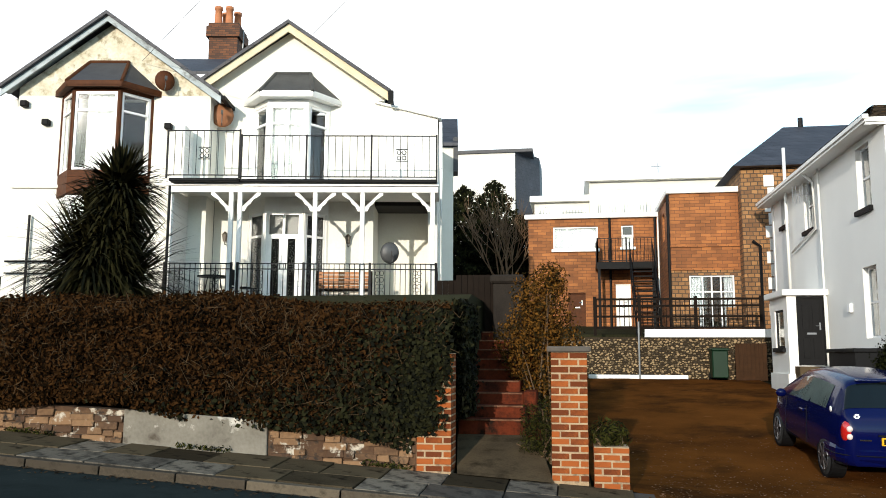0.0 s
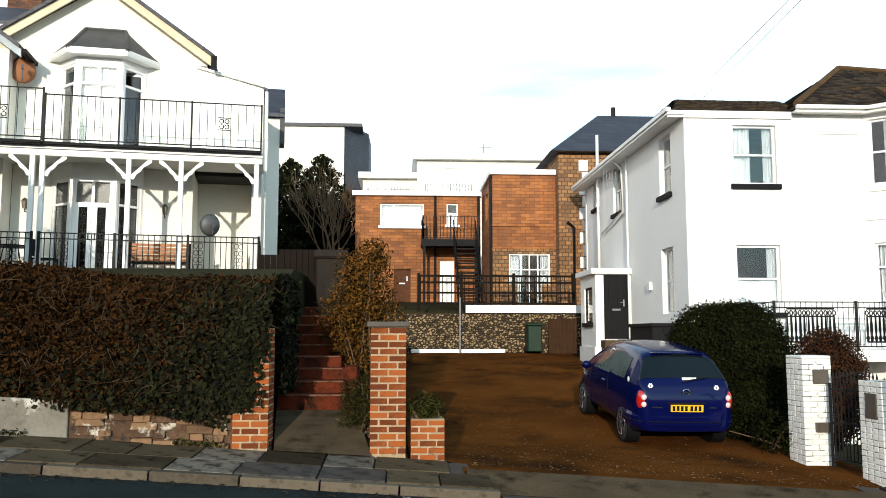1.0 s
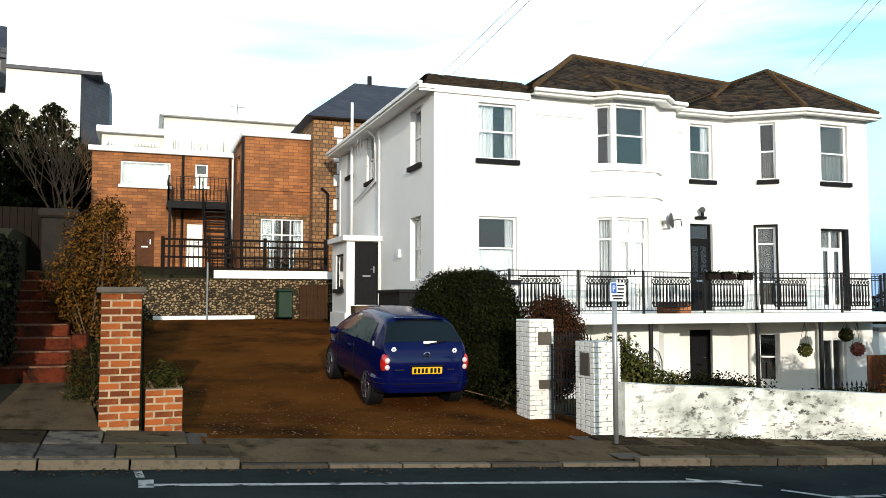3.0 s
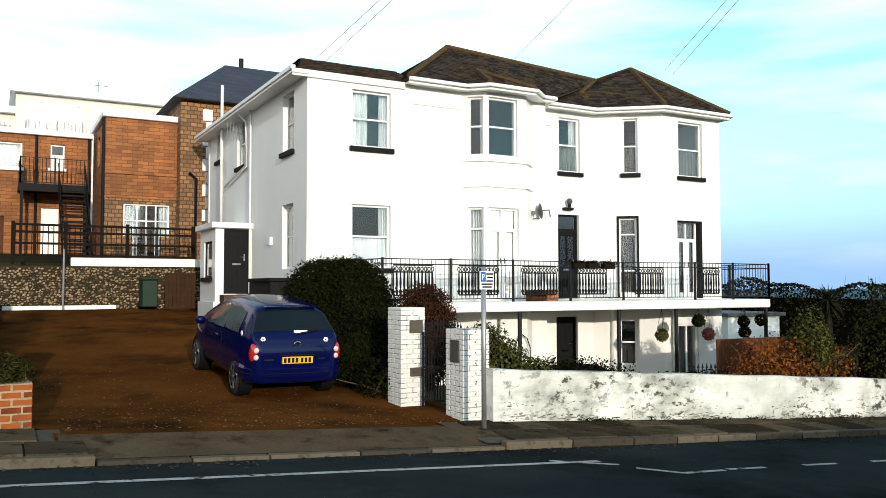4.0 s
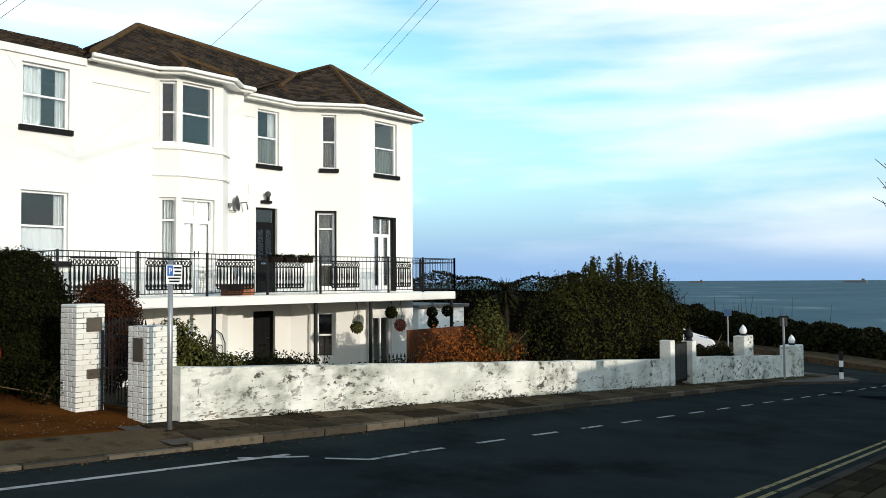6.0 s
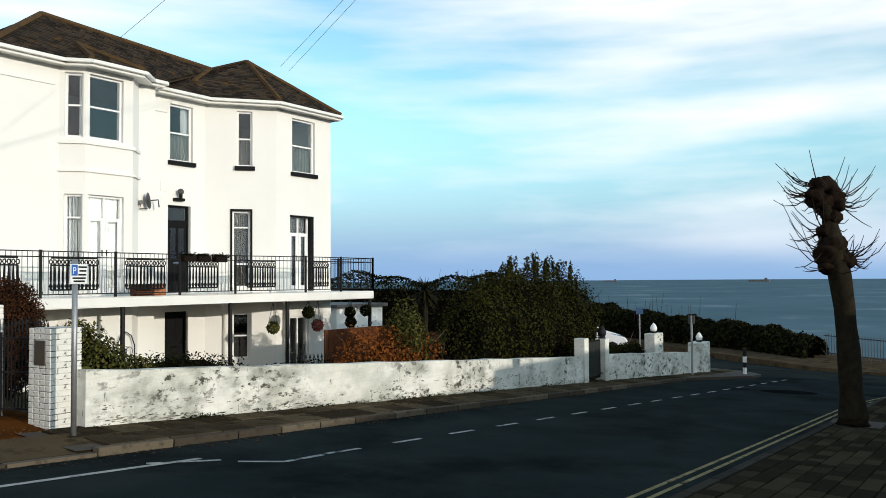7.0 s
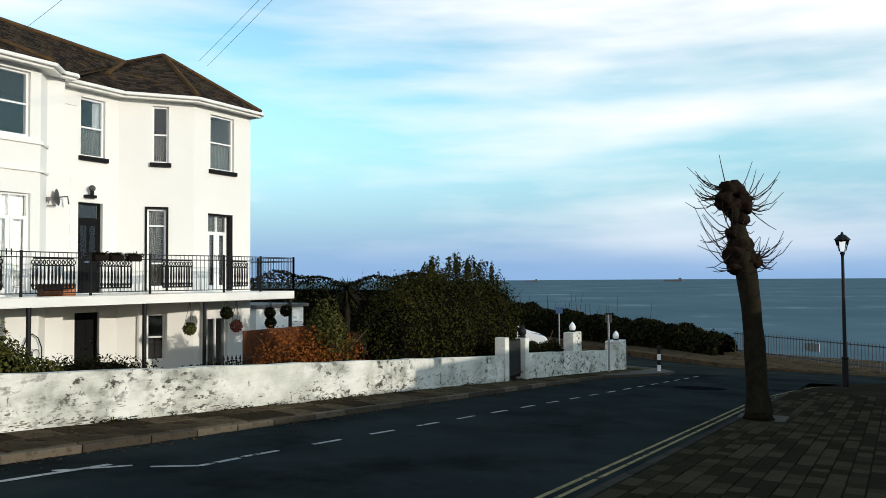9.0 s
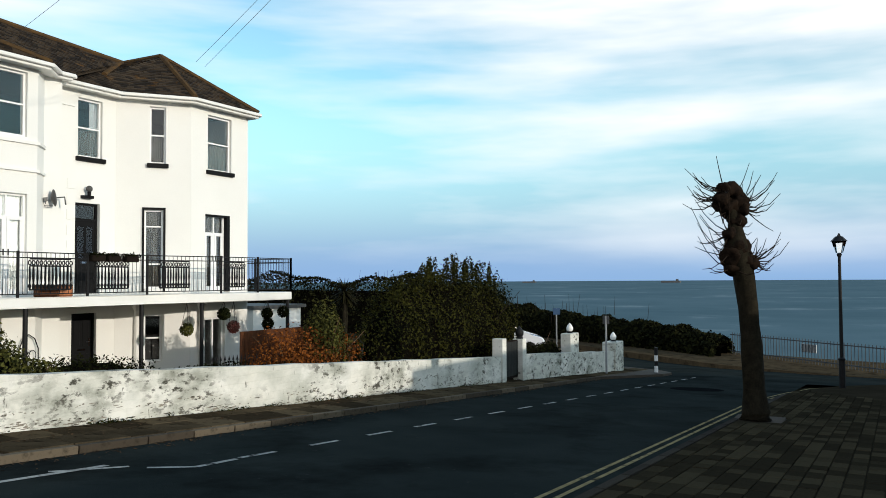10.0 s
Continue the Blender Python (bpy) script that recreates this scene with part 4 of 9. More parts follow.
    # roofs: lower wing, hips over the main block and the canted bay
    def tile_courses(roof, verts, faces, course=0.075, tile=0.2):
        """Overlapping tiles laid over sloping faces, each a thin slab tipped up at its lower edge."""
        rng = random.Random(len(verts))
        co, quads = [], []
        for f in faces:
            p0 = [Vector((verts[i][0] - ox, verts[i][1] - oy, verts[i][2])) for i in f]
            for tri in [(p0[0], p0[i], p0[i + 1]) for i in range(1, len(p0) - 1)]:
                n = (tri[1] - tri[0]).cross(tri[2] - tri[0])
                if n.length < 1e-5:
                    continue
                n.normalize()
                if n.z < 0:
                    n = -n
                if n.z > 0.96:
                    continue
                along = Vector((0, 0, 1)).cross(n).normalized()
                us, zs = [p.dot(along) for p in tri], [p.z for p in tri]
                for r in range(int(min(zs) / course), int(max(zs) / course) + 1):
                    z0, z1 = max(r * course, min(zs)), min((r + 1) * course, max(zs))
                    zm = (z0 + z1) / 2
                    cuts = []
                    for a, b in ((0, 1), (1, 2), (2, 0)):
                        if (zs[a] - zm) * (zs[b] - zm) < 0:
                            t = (zm - zs[a]) / (zs[b] - zs[a])
                            cuts.append(us[a] + (us[b] - us[a]) * t)
                    if len(cuts) != 2 or z1 - z0 < 0.01:
                        continue
                    lo, hi = min(cuts), max(cuts)
                    down = n.cross(along)
                    if down.z > 0:
                        down = -down
                    k = math.floor(lo / tile)
                    while k * tile < hi:
                        a, b = max(lo, (k + 0.5 * (r % 2)) * tile + 0.004), min(hi, (k + 1 + 0.5 * (r % 2)) * tile - 0.004)
                        k += 1
                        if b - a < 0.03:
                            continue
                        org = tri[0] - along * us[0] - down * ((tri[0].z - z0) / down.z)
                        top = org + down * ((z1 + 0.012 - z0) / down.z)
                        lift = 0.022 + rng.uniform(0, 0.010)
                        v = [org + along * a + n * lift, org + along * b + n * (lift + rng.uniform(-0.004, 0.004)), top + along * b + n * 0.004, top + along * a + n * 0.004, org + along * a, org + along * b]
                        i = len(co)
                        co.extend(tuple(q) for q in v)
                        quads.extend(((i, i + 1, i + 2, i + 3), (i, i + 4, i + 5, i + 1)))
        me = bpy.data.meshes.new("tiles")
        me.from_pydata(co, [], quads)
        me.materials.append(M["tile_roof"])
        tagged(part("tiles", me, None, roof, "dark brown lichened roof tiles"), kind="stuff")

    def roof_faces(name, verts, faces, material="tile_roof"):
        bm = BM()
        v = [bm.verts.new((x - ox, y - oy, z)) for x, y, z in verts]
        for f in faces:
            bm.faces.new([v[i] for i in f])
        r = bmesh.ops.extrude_face_region(bm, geom=bm.faces[:])
        bmesh.ops.translate(bm, verts=[g for g in r["geom"] if isinstance(g, bmesh.types.BMVert)], vec=(0, 0, -0.08))
        roof = part(name, bm, material, h, "brown lichened tile roof")
        tile_courses(roof, verts, faces[:-1])
        return roof
    e = 7.08
    roof_faces("roof", [(6.55, 18.95, 7.0), (9.7, 18.95, 7.0), (10.4, 21.6, 8.0), (7.55, 21.6, 8.0), (7.55, 27.5, 8.0), (9.7, 29.6, 7.0), (6.55, 29.6, 7.0), (10.4, 27.5, 8.0)],
               [(0, 1, 2, 3), (0, 3, 4, 6), (4, 7, 5, 6), (3, 2, 7, 4)])
    main = [(9.45, 18.7, e), (11.15, 18.7, e), (11.6, 18.28, e), (13.05, 18.28, e), (13.6, 18.75, e), (14.0, 18.75, e), (14.1, 19.3, e), (15.98, 19.3, e),
            (17.55, 18.05, e), (20.26, 18.05, e), (20.26, 28.3, e), (9.45, 28.3, e),
            (12.17, 21.6, 8.95), (12.3, 20.1, 7.9), (17.7, 21.4, 8.56), (18.55, 20.6, 8.86), (18.2, 26.2, 8.75), (12.17, 26.2, 8.85), (15.95, 20.0, 7.62)]
    rf = roof_faces("roof", main, [(0, 1, 13), (0, 13, 12), (1, 2, 13), (2, 3, 13), (3, 4, 13), (4, 5, 12), (4, 12, 13), (5, 6, 14), (5, 14, 12), (6, 7, 18), (6, 18, 14), (7, 8, 15), (7, 15, 18), (18, 15, 14), (8, 9, 15), (9, 10, 16, 15),
                                   (10, 11, 17, 16), (11, 0, 12, 17), (12, 14, 15, 16, 17)])
    for a, b in ((12, 14), (0, 12), (8, 15), (9, 15), (13, 2), (13, 3), (15, 16), (18, 14)):
        bm = BM()
        p, q = [Vector((main[i][0] - ox, main[i][1] - oy, main[i][2] + 0.02)) for i in (a, b)]
        cyl(bm, p, q, 0.085, n=6)
        part("ridge_tile", bm, "lichen", rf, "rounded ridge tiles with orange lichen")
    # soffit, gutters along the eaves
    eaves = [(9.45, 18.7), (11.15, 18.7), (11.6, 18.28), (13.05, 18.28), (13.6, 18.75), (14.0, 18.75), (14.1, 19.3), (15.98, 19.3), (17.55, 18.05), (20.26, 18.05), (20.26, 28.3)]
    bm = BM()
    prism(bm, [(x - ox, y - oy, 6.93) for x, y in eaves + [(9.45, 28.3)]], (0, 0, 0.04))
    part("soffit", bm, "gloss", h)
    for (x0, y0), (x1, y1) in zip(eaves, eaves[1:]):
        bm = BM()
        d = Vector((x1 - x0, y1 - y0))
        mm = Matrix.Translation((x0 - ox, y0 - oy, 0)) @ Matrix.Rotation(math.atan2(d.y, d.x), 4, "Z")
        box(bm, -0.02, d.length + 0.02, -0.02, 0.02, 6.9, 7.05, mm)
        box(bm, -0.04, d.length + 0.04, -0.12, -0.02, 6.97, 7.06, mm)
        part("gutter", bm, "gloss", h, "white gutter along the eaves", bevel=0.012)
    bm = BM()
    box(bm, -0.42, 0.0, -0.1, 10.5, 6.86, 6.92)
    part("soffit", bm, "gloss", h)
    bm = BM()
    box(bm, -0.46, -0.34, -0.12, 10.5, 6.92, 7.03)
    part("gutter", bm, "gloss", h, "white gutter along the eaves", bevel=0.012)
    bm = BM()
    box(bm, -0.4, 2.6, -0.06, -0.004, 6.8, 6.97)
    part("fascia", bm, "gloss", h, "white board under the roof edge")
    # string mouldings
    for z0, z1, x0, x1 in ((4.38, 4.44, 11.2, 13.0), (5.06, 5.14, 11.5, 13.05)):
        bm = BM()
        prism(bm, [(x - ox, y - oy, z0) for x, y in ((11.15, 18.98), (11.62, 18.55), (13.0, 18.55), (13.45, 18.98), (13.45, 19.1), (11.15, 19.1))], (0, 0, z1 - z0))
        part("moulding", bm, "render", h)
    for z in (6.45,):
        for x0, x1, y in ((9.6, 11.1, 19.0), (13.9, 14.7, 19.6)):
            bm = BM()
            box(bm, x0 - ox, x1 - ox, y - oy - 0.03, y - oy, z, z + 0.05)
            part("moulding", bm, "render", h)
    for k in range(7):
        for x in (13.92, 14.5):
            bm = BM()
            box(bm, x - ox, x - ox + 0.25, 0.585, 0.6, 1.7 + 0.42 * k, 1.98 + 0.42 * k)
            part("quoin", bm, "render", h)
    # drainpipes on the side
    def pipe(pts, r=0.04):
        bm = BM()
        tube(bm, [(x - ox, y - oy, z) for x, y, z in pts], r, 7)
        part("drainpipe", bm, "gloss", h, "white drainpipe", smooth=True)
    pipe([(6.7, 26.8, 8.3), (6.7, 26.8, 3.5)], 0.05)
    pipe([(6.45, 24.2, 6.95), (6.75, 24.1, 6.6), (6.75, 24.1, 5.3), (6.75, 26.6, 4.95)])
    pipe([(6.75, 23.6, 6.9), (6.75, 23.6, 0.6)], 0.03)
    # porch with the side door
    bm = BM()
    pm = pose(5.38 - ox, 23.7 - oy, 0.12)
    pw = 0.42
    panel(bm, pm, pw, 1.46, 0.5, 3.3, 0.12, [(0.66, 1.4, 1.42, 3.28)])
    box(bm, pw, pw + 0.12, 0.12, 1.9, 0.5, 1.9, pm)
    box(bm, pw, pw + 0.12, 0.12, 0.4, 1.9, 3.3, pm)
    box(bm, pw, pw + 0.12, 1.4, 1.9, 1.9, 3.3, pm)
    box(bm, pw, pw + 0.12, 0.4, 1.4, 2.95, 3.3, pm)
    box(bm, pw + 0.12, 1.46, 1.78, 1.9, 0.5, 3.3, pm)
    box(bm, pw - 0.06, 0.62, -0.06, 1.9, 0.45, 1.2, pm)
    porch = part("porch", bm, "gloss", h, "white boxed entrance porch")
    bm = BM()
    box(bm, pw - 0.14, 1.46, -0.14, 2.0, 3.3, 3.46, pm)
    part("porch_roof", bm, "gloss", porch, "flat white roof", bevel=0.01)
    window(porch, pm @ Matrix.Translation((pw, 1.4, 1.9)) @ Matrix.Rotation(radians(-90), 4, "Z"), 1.0, 1.05, set_in=0.04, rows=(1,), name="porch_window", frame_mat="black")
    bm = BM()
    box(bm, 0.55, 1.46, -0.5, 0.0, 0.5, 1.4, pm)
    box(bm, 0.55, 1.46, -0.9, -0.5, 0.5, 1.15, pm)
    part("step", bm, "concrete", porch, "concrete door step")
    leaf_door(porch, pm @ Matrix.Translation((0.66, -0.08, 1.42)), 0.74, 1.86, label="black panelled side door with bright letter slot", name="side_door")
    # balcony
    bm = BM()
    slab = [(7.95, 19.0), (8.05, 17.25), (15.2, 17.25), (17.3, 16.7), (20.3, 16.7), (20.3, 19.6)]
    prism(bm, [(x - ox, y - oy, 1.12) for x, y in slab + [(20.1, 19.6), (20.1, 18.35), (17.7, 18.35), (16.05, 19.6), (13.9, 19.6), (13.9, 19.0)]], (0, 0, 0.24))
    bal = part("balcony", bm, "gloss", h, "white balcony slab on iron posts", bevel=0.02)
    lp = [(x - ox, y - oy) for x, y in slab]
    for a, b in zip(lp, lp[1:]):
        railing(h, (a[0], a[1] + 0.05), (b[0], b[1] + 0.05), 1.36, 1.02, 0.115, 1.75, bar=0.007, post=0.024, name="balcony_railing", mid=(0.9,))
    for x, y in ((11.85, 17.35), (15.07, 17.35), (16.8, 16.98), (20.2, 16.8)):
        bm = BM()
        cyl(bm, (x - ox, y - oy, -1.1), (x - ox, y - oy, 1.12), 0.055, n=8)
        part("iron_post", bm, "iron", h, "black iron post under the balcony")
    for x, y in ((16.5, 19.2), (18.0, 18.2)):
        bm = BM()
        cyl(bm, (x - ox, y - oy, -1.1), (x - ox, y - oy, 0.9), 0.09, 0.075, 10)
        cyl(bm, (x - ox, y - oy, 0.9), (x - ox, y - oy, 1.1), 0.1, 0.16, 10)
        part("column", bm, "gloss", h, "white column with flared head")
    # cast-iron panels before the windows
    for x0, x1, y in ((8.35, 9.38, 17.36), (10.1, 11.2, 17.36), (11.95, 13.0, 17.36), (13.67, 14.64, 17.36), (15.35, 16.35, 17.0), (17.5, 18.3, 16.82)):
        bm = BM()
        for z in (1.52, 2.06, 2.22):
            box(bm, x0 - ox, x1 - ox, y - oy - 0.012, y - oy + 0.012, z, z + 0.035)
        n = int((x1 - x0) / 0.09)
        for k in range(n + 1):
            xx = x0 - ox + (x1 - x0) * k / n
            tube(bm, [(xx, y - oy, 1.54), (xx, y - oy, 1.7), (xx, y - oy, 1.8), (xx, y - oy, 2.08)], [0.028, 0.018, 0.028, 0.016], 5)
            tube(bm, [(xx + 0.035 * math.cos(s), y - oy, 1.62 + 0.04 * math.sin(s)) for s in [q * math.pi / 4 for q in range(9)]], 0.013, 4)
            tube(bm, [(xx + 0.035 * math.cos(s), y - oy, 2.15 + 0.05 * math.sin(s)) for s in [q * math.pi / 4 for q in range(9)]], 0.015, 4)
        part("iron_panel", bm, "iron", h, "ornate cast-iron balcony panel")
    # lamp over the door, small brackets
    bm = BM()
    ball(bm, (15.08 - ox, 0.45, 4.24), 0.09)
    lampb = part("globe_lamp", bm, "lead", h, "round lamp above the front door", smooth=True)
    bm = BM()
    box(bm, 14.92 - ox, 15.24 - ox, 0.46, 0.6, 3.98, 4.06)
    cyl(bm, (15.08 - ox, 0.45, 4.06), (15.08 - ox, 0.45, 4.16), 0.05)
    part("bracket", bm, "black", lampb)
    bm = BM()
    tube(bm, [(6.7 - ox, 24.0 - oy, 6.2), (6.2 - ox, 23.7 - oy, 6.2)], 0.012, 5)
    for k in range(5):
        tube(bm, [(6.2 - ox + 0.09 * k - 0.1, 23.7 - oy, 5.95), (6.2 - ox + 0.09 * k - 0.1, 23.7 - oy, 6.45)], 0.008, 4)
    part("aerial", bm, "galv", h, "thin metal television aerial")
    return h


def dish(parent, m, r, material, label):
    """A satellite dish: bowl, arm, bracket; m's frame looks along -y."""
    bm = BM()
    rings = []
    for i in range(5):
        rr = r * i / 4
        rings.append([bm.verts.new((rr * math.cos(a), 0.35 * rr * rr / r - 0.12, rr * 1.1 * math.sin(a))) for a in [2 * math.pi * k / 18 for k in range(18)]] if i else [bm.verts.new((0, -0.12, 0))])
    for k in range(18):
        bm.faces.new((rings[0][0], rings[1][k], rings[1][(k + 1) % 18]))
        for a, b in zip(rings[1:], rings[2:]):
            bm.faces.new((a[k], b[k], b[(k + 1) % 18], a[(k + 1) % 18]))
    d = part("bowl", bm, material, parent, "", None, True)
    s = d.modifiers.new("thick", "SOLIDIFY")
    s.thickness = 0.012
    bm = BM()
    tube(bm, [(0, -0.1, -r), (0, -0.3, -r * 0.9), (0, -r * 1.2, -0.05)], 0.014, 5)
    box(bm, -0.03, 0.03, -r * 1.2 - 0.06, -r * 1.2 + 0.03, -0.07, 0.03)
    part("arm", bm, "grey", parent, "receiver arm")
    bm = BM()
    tube(bm, [(0, -0.1, 0), (0, 0.2, 0), (0, 0.2, -0.2)], 0.02, 6)
    part("bracket", bm, "grey", parent)
    put(parent, m)
    return parent


build_house_b()
for mm, r, material, lab in ((pose(13.62, 18.8, 3.84, 8, 0, -112), 0.2, "grey", "dark grey satellite dish fixed to a white wall"),):
    dish(thing("satellite_dish", mm, lab, "satellite dish"), mm, r, material, lab)


# ---- the pair of gabled houses above the hedge ----
def build_house_a():
    frame_m = pose(-3.158, 19.62, -0.107, 0, 0, 8.75)
    h = thing("gabled_house", frame_m, "white semi-detached house with twin gables, balcony and timber porch", "house")

    def wall(m, u0, u1, v0, v1, holes=(), material="render_a", th=0.25):
        bm = BM()
        panel(bm, m, u0, u1, v0, v1, th, holes)
        return part("wall", bm, material, h)

    def at(u, y, z=0.0, rz=0.0):
        return pose(u, y, z, 0, 0, rz)

    # left gable front
    wall(at(0, 1.2), -11.0, -5.95, 2.4, 8.6, [(-9.65, -7.65, 6.15, 8.5), (-9.65, -7.65, 3.4, 5.6)], "render_a")
    bm = BM()
    prism(bm, [(-11.0, 1.2, 8.6), (-5.95, 1.2, 8.6), (-5.95, 1.2, 8.68), (-8.65, 1.2, 10.56), (-11.0, 1.2, 8.82)], (0, 0.25, 0))
    part("gable", bm, "roughcast", h, "peeling roughcast gable")
    wall(at(-11.0, 1.45, 0, 90), 0, 8.0, 2.4, 8.6)
    wall(at(-5.95, 1.45, 0, 90) @ pose(0, 0, 0), 0, 0.45, 2.4, 8.6)
    # right gable front with the lower recess
    wall(at(0, 1.9), -5.94, -1.7, 2.9, 8.7, [(-4.9, -2.95, 6.15, 8.5), (-4.9, -2.95, 3.1, 5.62)])
    wall(at(0, 1.9), -1.7, 0.0, 6.0, 8.2)
    bm = BM()
    prism(bm, [(-6.6, 1.9, 8.7), (-1.45, 1.9, 8.7), (-1.45, 1.9, 8.86), (-4.05, 1.9, 10.62), (-6.6, 1.9, 8.84)], (0, 0.25, 0))
    part("gable", bm, "render_a", h, "smooth white gable")
    bm = BM()
    prism(bm, [(-1.7, 1.9, 8.2), (0.0, 1.9, 8.2), (-1.7, 1.9, 8.62)], (0, 0.25, 0))
    part("wall", bm, "render_a", h)
    wall(at(0.0, 2.15, 0, 90), 0, 7.0, 2.9, 8.2)
    wall(at(0, 9.2), -11.0, 0.0, 2.4, 8.6)
    # recess at the end of the porch
    wall(at(0, 3.4), -1.7, -0.25, 2.9, 6.0)
    wall(at(-1.7, 2.15, 0, 90), 0, 1.25, 2.9, 6.0)
    # floors and inner wall coloured near-black so the rooms read as unlit
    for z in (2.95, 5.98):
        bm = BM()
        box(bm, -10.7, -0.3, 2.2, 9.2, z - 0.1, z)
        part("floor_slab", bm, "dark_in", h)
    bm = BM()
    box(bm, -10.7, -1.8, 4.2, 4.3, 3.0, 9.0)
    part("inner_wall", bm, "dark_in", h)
    for u0 in (-1.5, -0.78):
        bm = BM()
        box(bm, u0, u0 + 0.62, 1.87, 1.9, 6.25, 7.9)
        part("boarded_panel", bm, "gloss", h, "white boarded panel", bevel=0.01)

    # roofs
    def slope(p, name="roof", material="slate_roof", th=0.1, label="grey slate roof"):
        bm = BM()
        prism(bm, p, (0, 0, th))
        return part(name, bm, material, h, label)
    slope([(-8.65, 0.75, 10.68), (-8.65, 9.0, 10.68), (-11.3, 9.0, 8.68), (-11.3, 0.75, 8.68)])
    slope([(-8.65, 0.75, 10.68), (-5.62, 0.75, 8.5), (-5.62, 9.0, 8.5), (-8.65, 9.0, 10.68)])
    slope([(-4.05, 1.5, 10.76), (-4.05, 9.0, 10.76), (-6.5, 9.0, 9.0), (-6.5, 1.5, 9.0)])
    slope([(-4.05, 1.5, 10.76), (-1.24, 1.5, 8.8), (-1.24, 9.0, 8.8), (-4.05, 9.0, 10.76)])
    slope([(-8.2, 2.2, 9.55), (-5.4, 2.2, 9.55), (-5.4, 4.6, 10.8), (-8.2, 4.6, 10.8)], th=0.1)
    slope([(-1.7, 1.8, 8.62), (0.1, 1.8, 8.2), (0.1, 9.0, 8.2), (-1.7, 9.0, 8.62)], material="gloss", label="low white roof edge", th=0.06)

    # bargeboards
    def barge(a, b, y, material, label, d=0.2):
        bm = BM()
        (x0, z0), (x1, z1) = a, b
        prism(bm, [(x0, y, z0 - d), (x1, y, z1 - d), (x1, y, z1), (x0, y, z0)], (0, 0.05, 0))
        part("bargeboard", bm, material, h, label)
        bm = BM()
        prism(bm, [(x0, y - 0.03, z0), (x1, y - 0.03, z1), (x1, y - 0.03, z1 + 0.06), (x0, y - 0.03, z0 + 0.06)], (0, 0.2, 0))
        part("verge", bm, "slate", h)
        bm = BM()
        prism(bm, [(x0, y + 0.05, z0 - 0.03), (x1, y + 0.05, z1 - 0.03), (x1, y + 0.05, z1 - 0.005), (x0, y + 0.05, z0 - 0.005)], (0, 0.38, 0))
        part("verge_soffit", bm, material, h)
    for a, b in (((-11.32, 8.68), (-8.65, 10.72)), ((-8.65, 10.72), (-5.6, 8.5))):
        barge(a, b, 0.86, "bluegrey", "blue-grey weathered bargeboard")
    for a, b in (((-6.45, 9.03), (-4.05, 10.78)), ((-4.05, 10.78), (-1.24, 8.8))):
        barge(a, b, 1.58, "creamwood", "cream painted bargeboard", 0.24)
    for x, y in ((-5.6, 0.9),):
        bm = BM()
        box(bm, x - 0.02, x + 0.1, y, 8.5, 8.42, 8.52)
        part("gutter", bm, "black", h, "dark gutter")
    bm = BM()
    box(bm, -1.32, -1.18, 1.46, 1.6, 8.52, 8.86)
    part("gutter_end", bm, "black", h)

    # a canted bay: three faces with windows, roof over it
    def bay(u0, u1, y, z0, z1, frame_mat, rows, cut=0.55, out=0.6, curtains=True, body="render_a", cols=(1,), wn="window", leaf=0.0):
        pts = [(u0, y), (u0 + cut, y - out), (u1 - cut, y - out), (u1, y)]
        for k, (p, q) in enumerate(zip(pts, pts[1:])):
            p, q = Vector((*p, 0)), Vector((*q, 0))
            ln = (q - p).length
            m = Matrix.Translation((p.x, p.y, z0)) @ Matrix.Rotation(math.atan2(q.y - p.y, q.x - p.x), 4, "Z")
            window(h, m @ Matrix.Translation((0.06, 0, 0)), ln - 0.12, z1 - z0, cols=cols if k == 1 else (1,), rows=rows, sill=None, frame_mat="upvc",
                   curtain=(("l", 0.94 if frame_mat != "brown" else 0.0), ("r", 0.0 if frame_mat != "brown" else 0.72)) if curtains and k == 1 else (), cloth="blind", set_in=0.02, bar=0.07, name=wn, leaf=leaf if k == 1 else 0.0, glass="door_glass" if leaf and k == 1 else "glass")
            for e0, e1 in ((-0.02, 0.06), (ln - 0.06, ln + 0.02)):
                bm = BM()
                box(bm, e0, e1, -0.01, 0.12, 0, z1 - z0, m)
                part("mullion", bm, frame_mat, h, "brown timber corner post" if frame_mat == "brown" else "")
        return pts

    def cap(pts, z0, z1, grow, top_in, material, edge_mat, label):
        """A small hipped roof over a bay."""
        c = [(pts[0][0] - grow, pts[0][1]), (pts[1][0] - grow * 0.5, pts[1][1] - grow), (pts[2][0] + grow * 0.5, pts[2][1] - grow), (pts[3][0] + grow, pts[3][1])]
        t = [(pts[1][0] + top_in * 0.3, pts[0][1] - 0.05), (pts[2][0] - top_in * 0.3, pts[0][1] - 0.05)]
        bm = BM()
        v = [bm.verts.new((x, y, z0)) for x, y in c] + [bm.verts.new((x, y, z1)) for x, y in t]
        for f in ((0, 1, 4), (1, 2, 5, 4), (2, 3, 5), (0, 4, 5, 3), (3, 2, 1, 0)):
            bm.faces.new([v[i] for i in f])
        r = part("bay_roof", bm, material, h, label)
        for a, b in ((v_a, v_b) for v_a, v_b in (((c[1], z0), (t[0], z1)), ((c[2], z0), (t[1], z1)), ((t[0], z1), (t[1], z1)))):
            bm = BM()
            cyl(bm, (*a[0], a[1]), (*b[0], b[1]), 0.05, n=6)
            part("hip", bm, edge_mat, r)
        bm = BM()
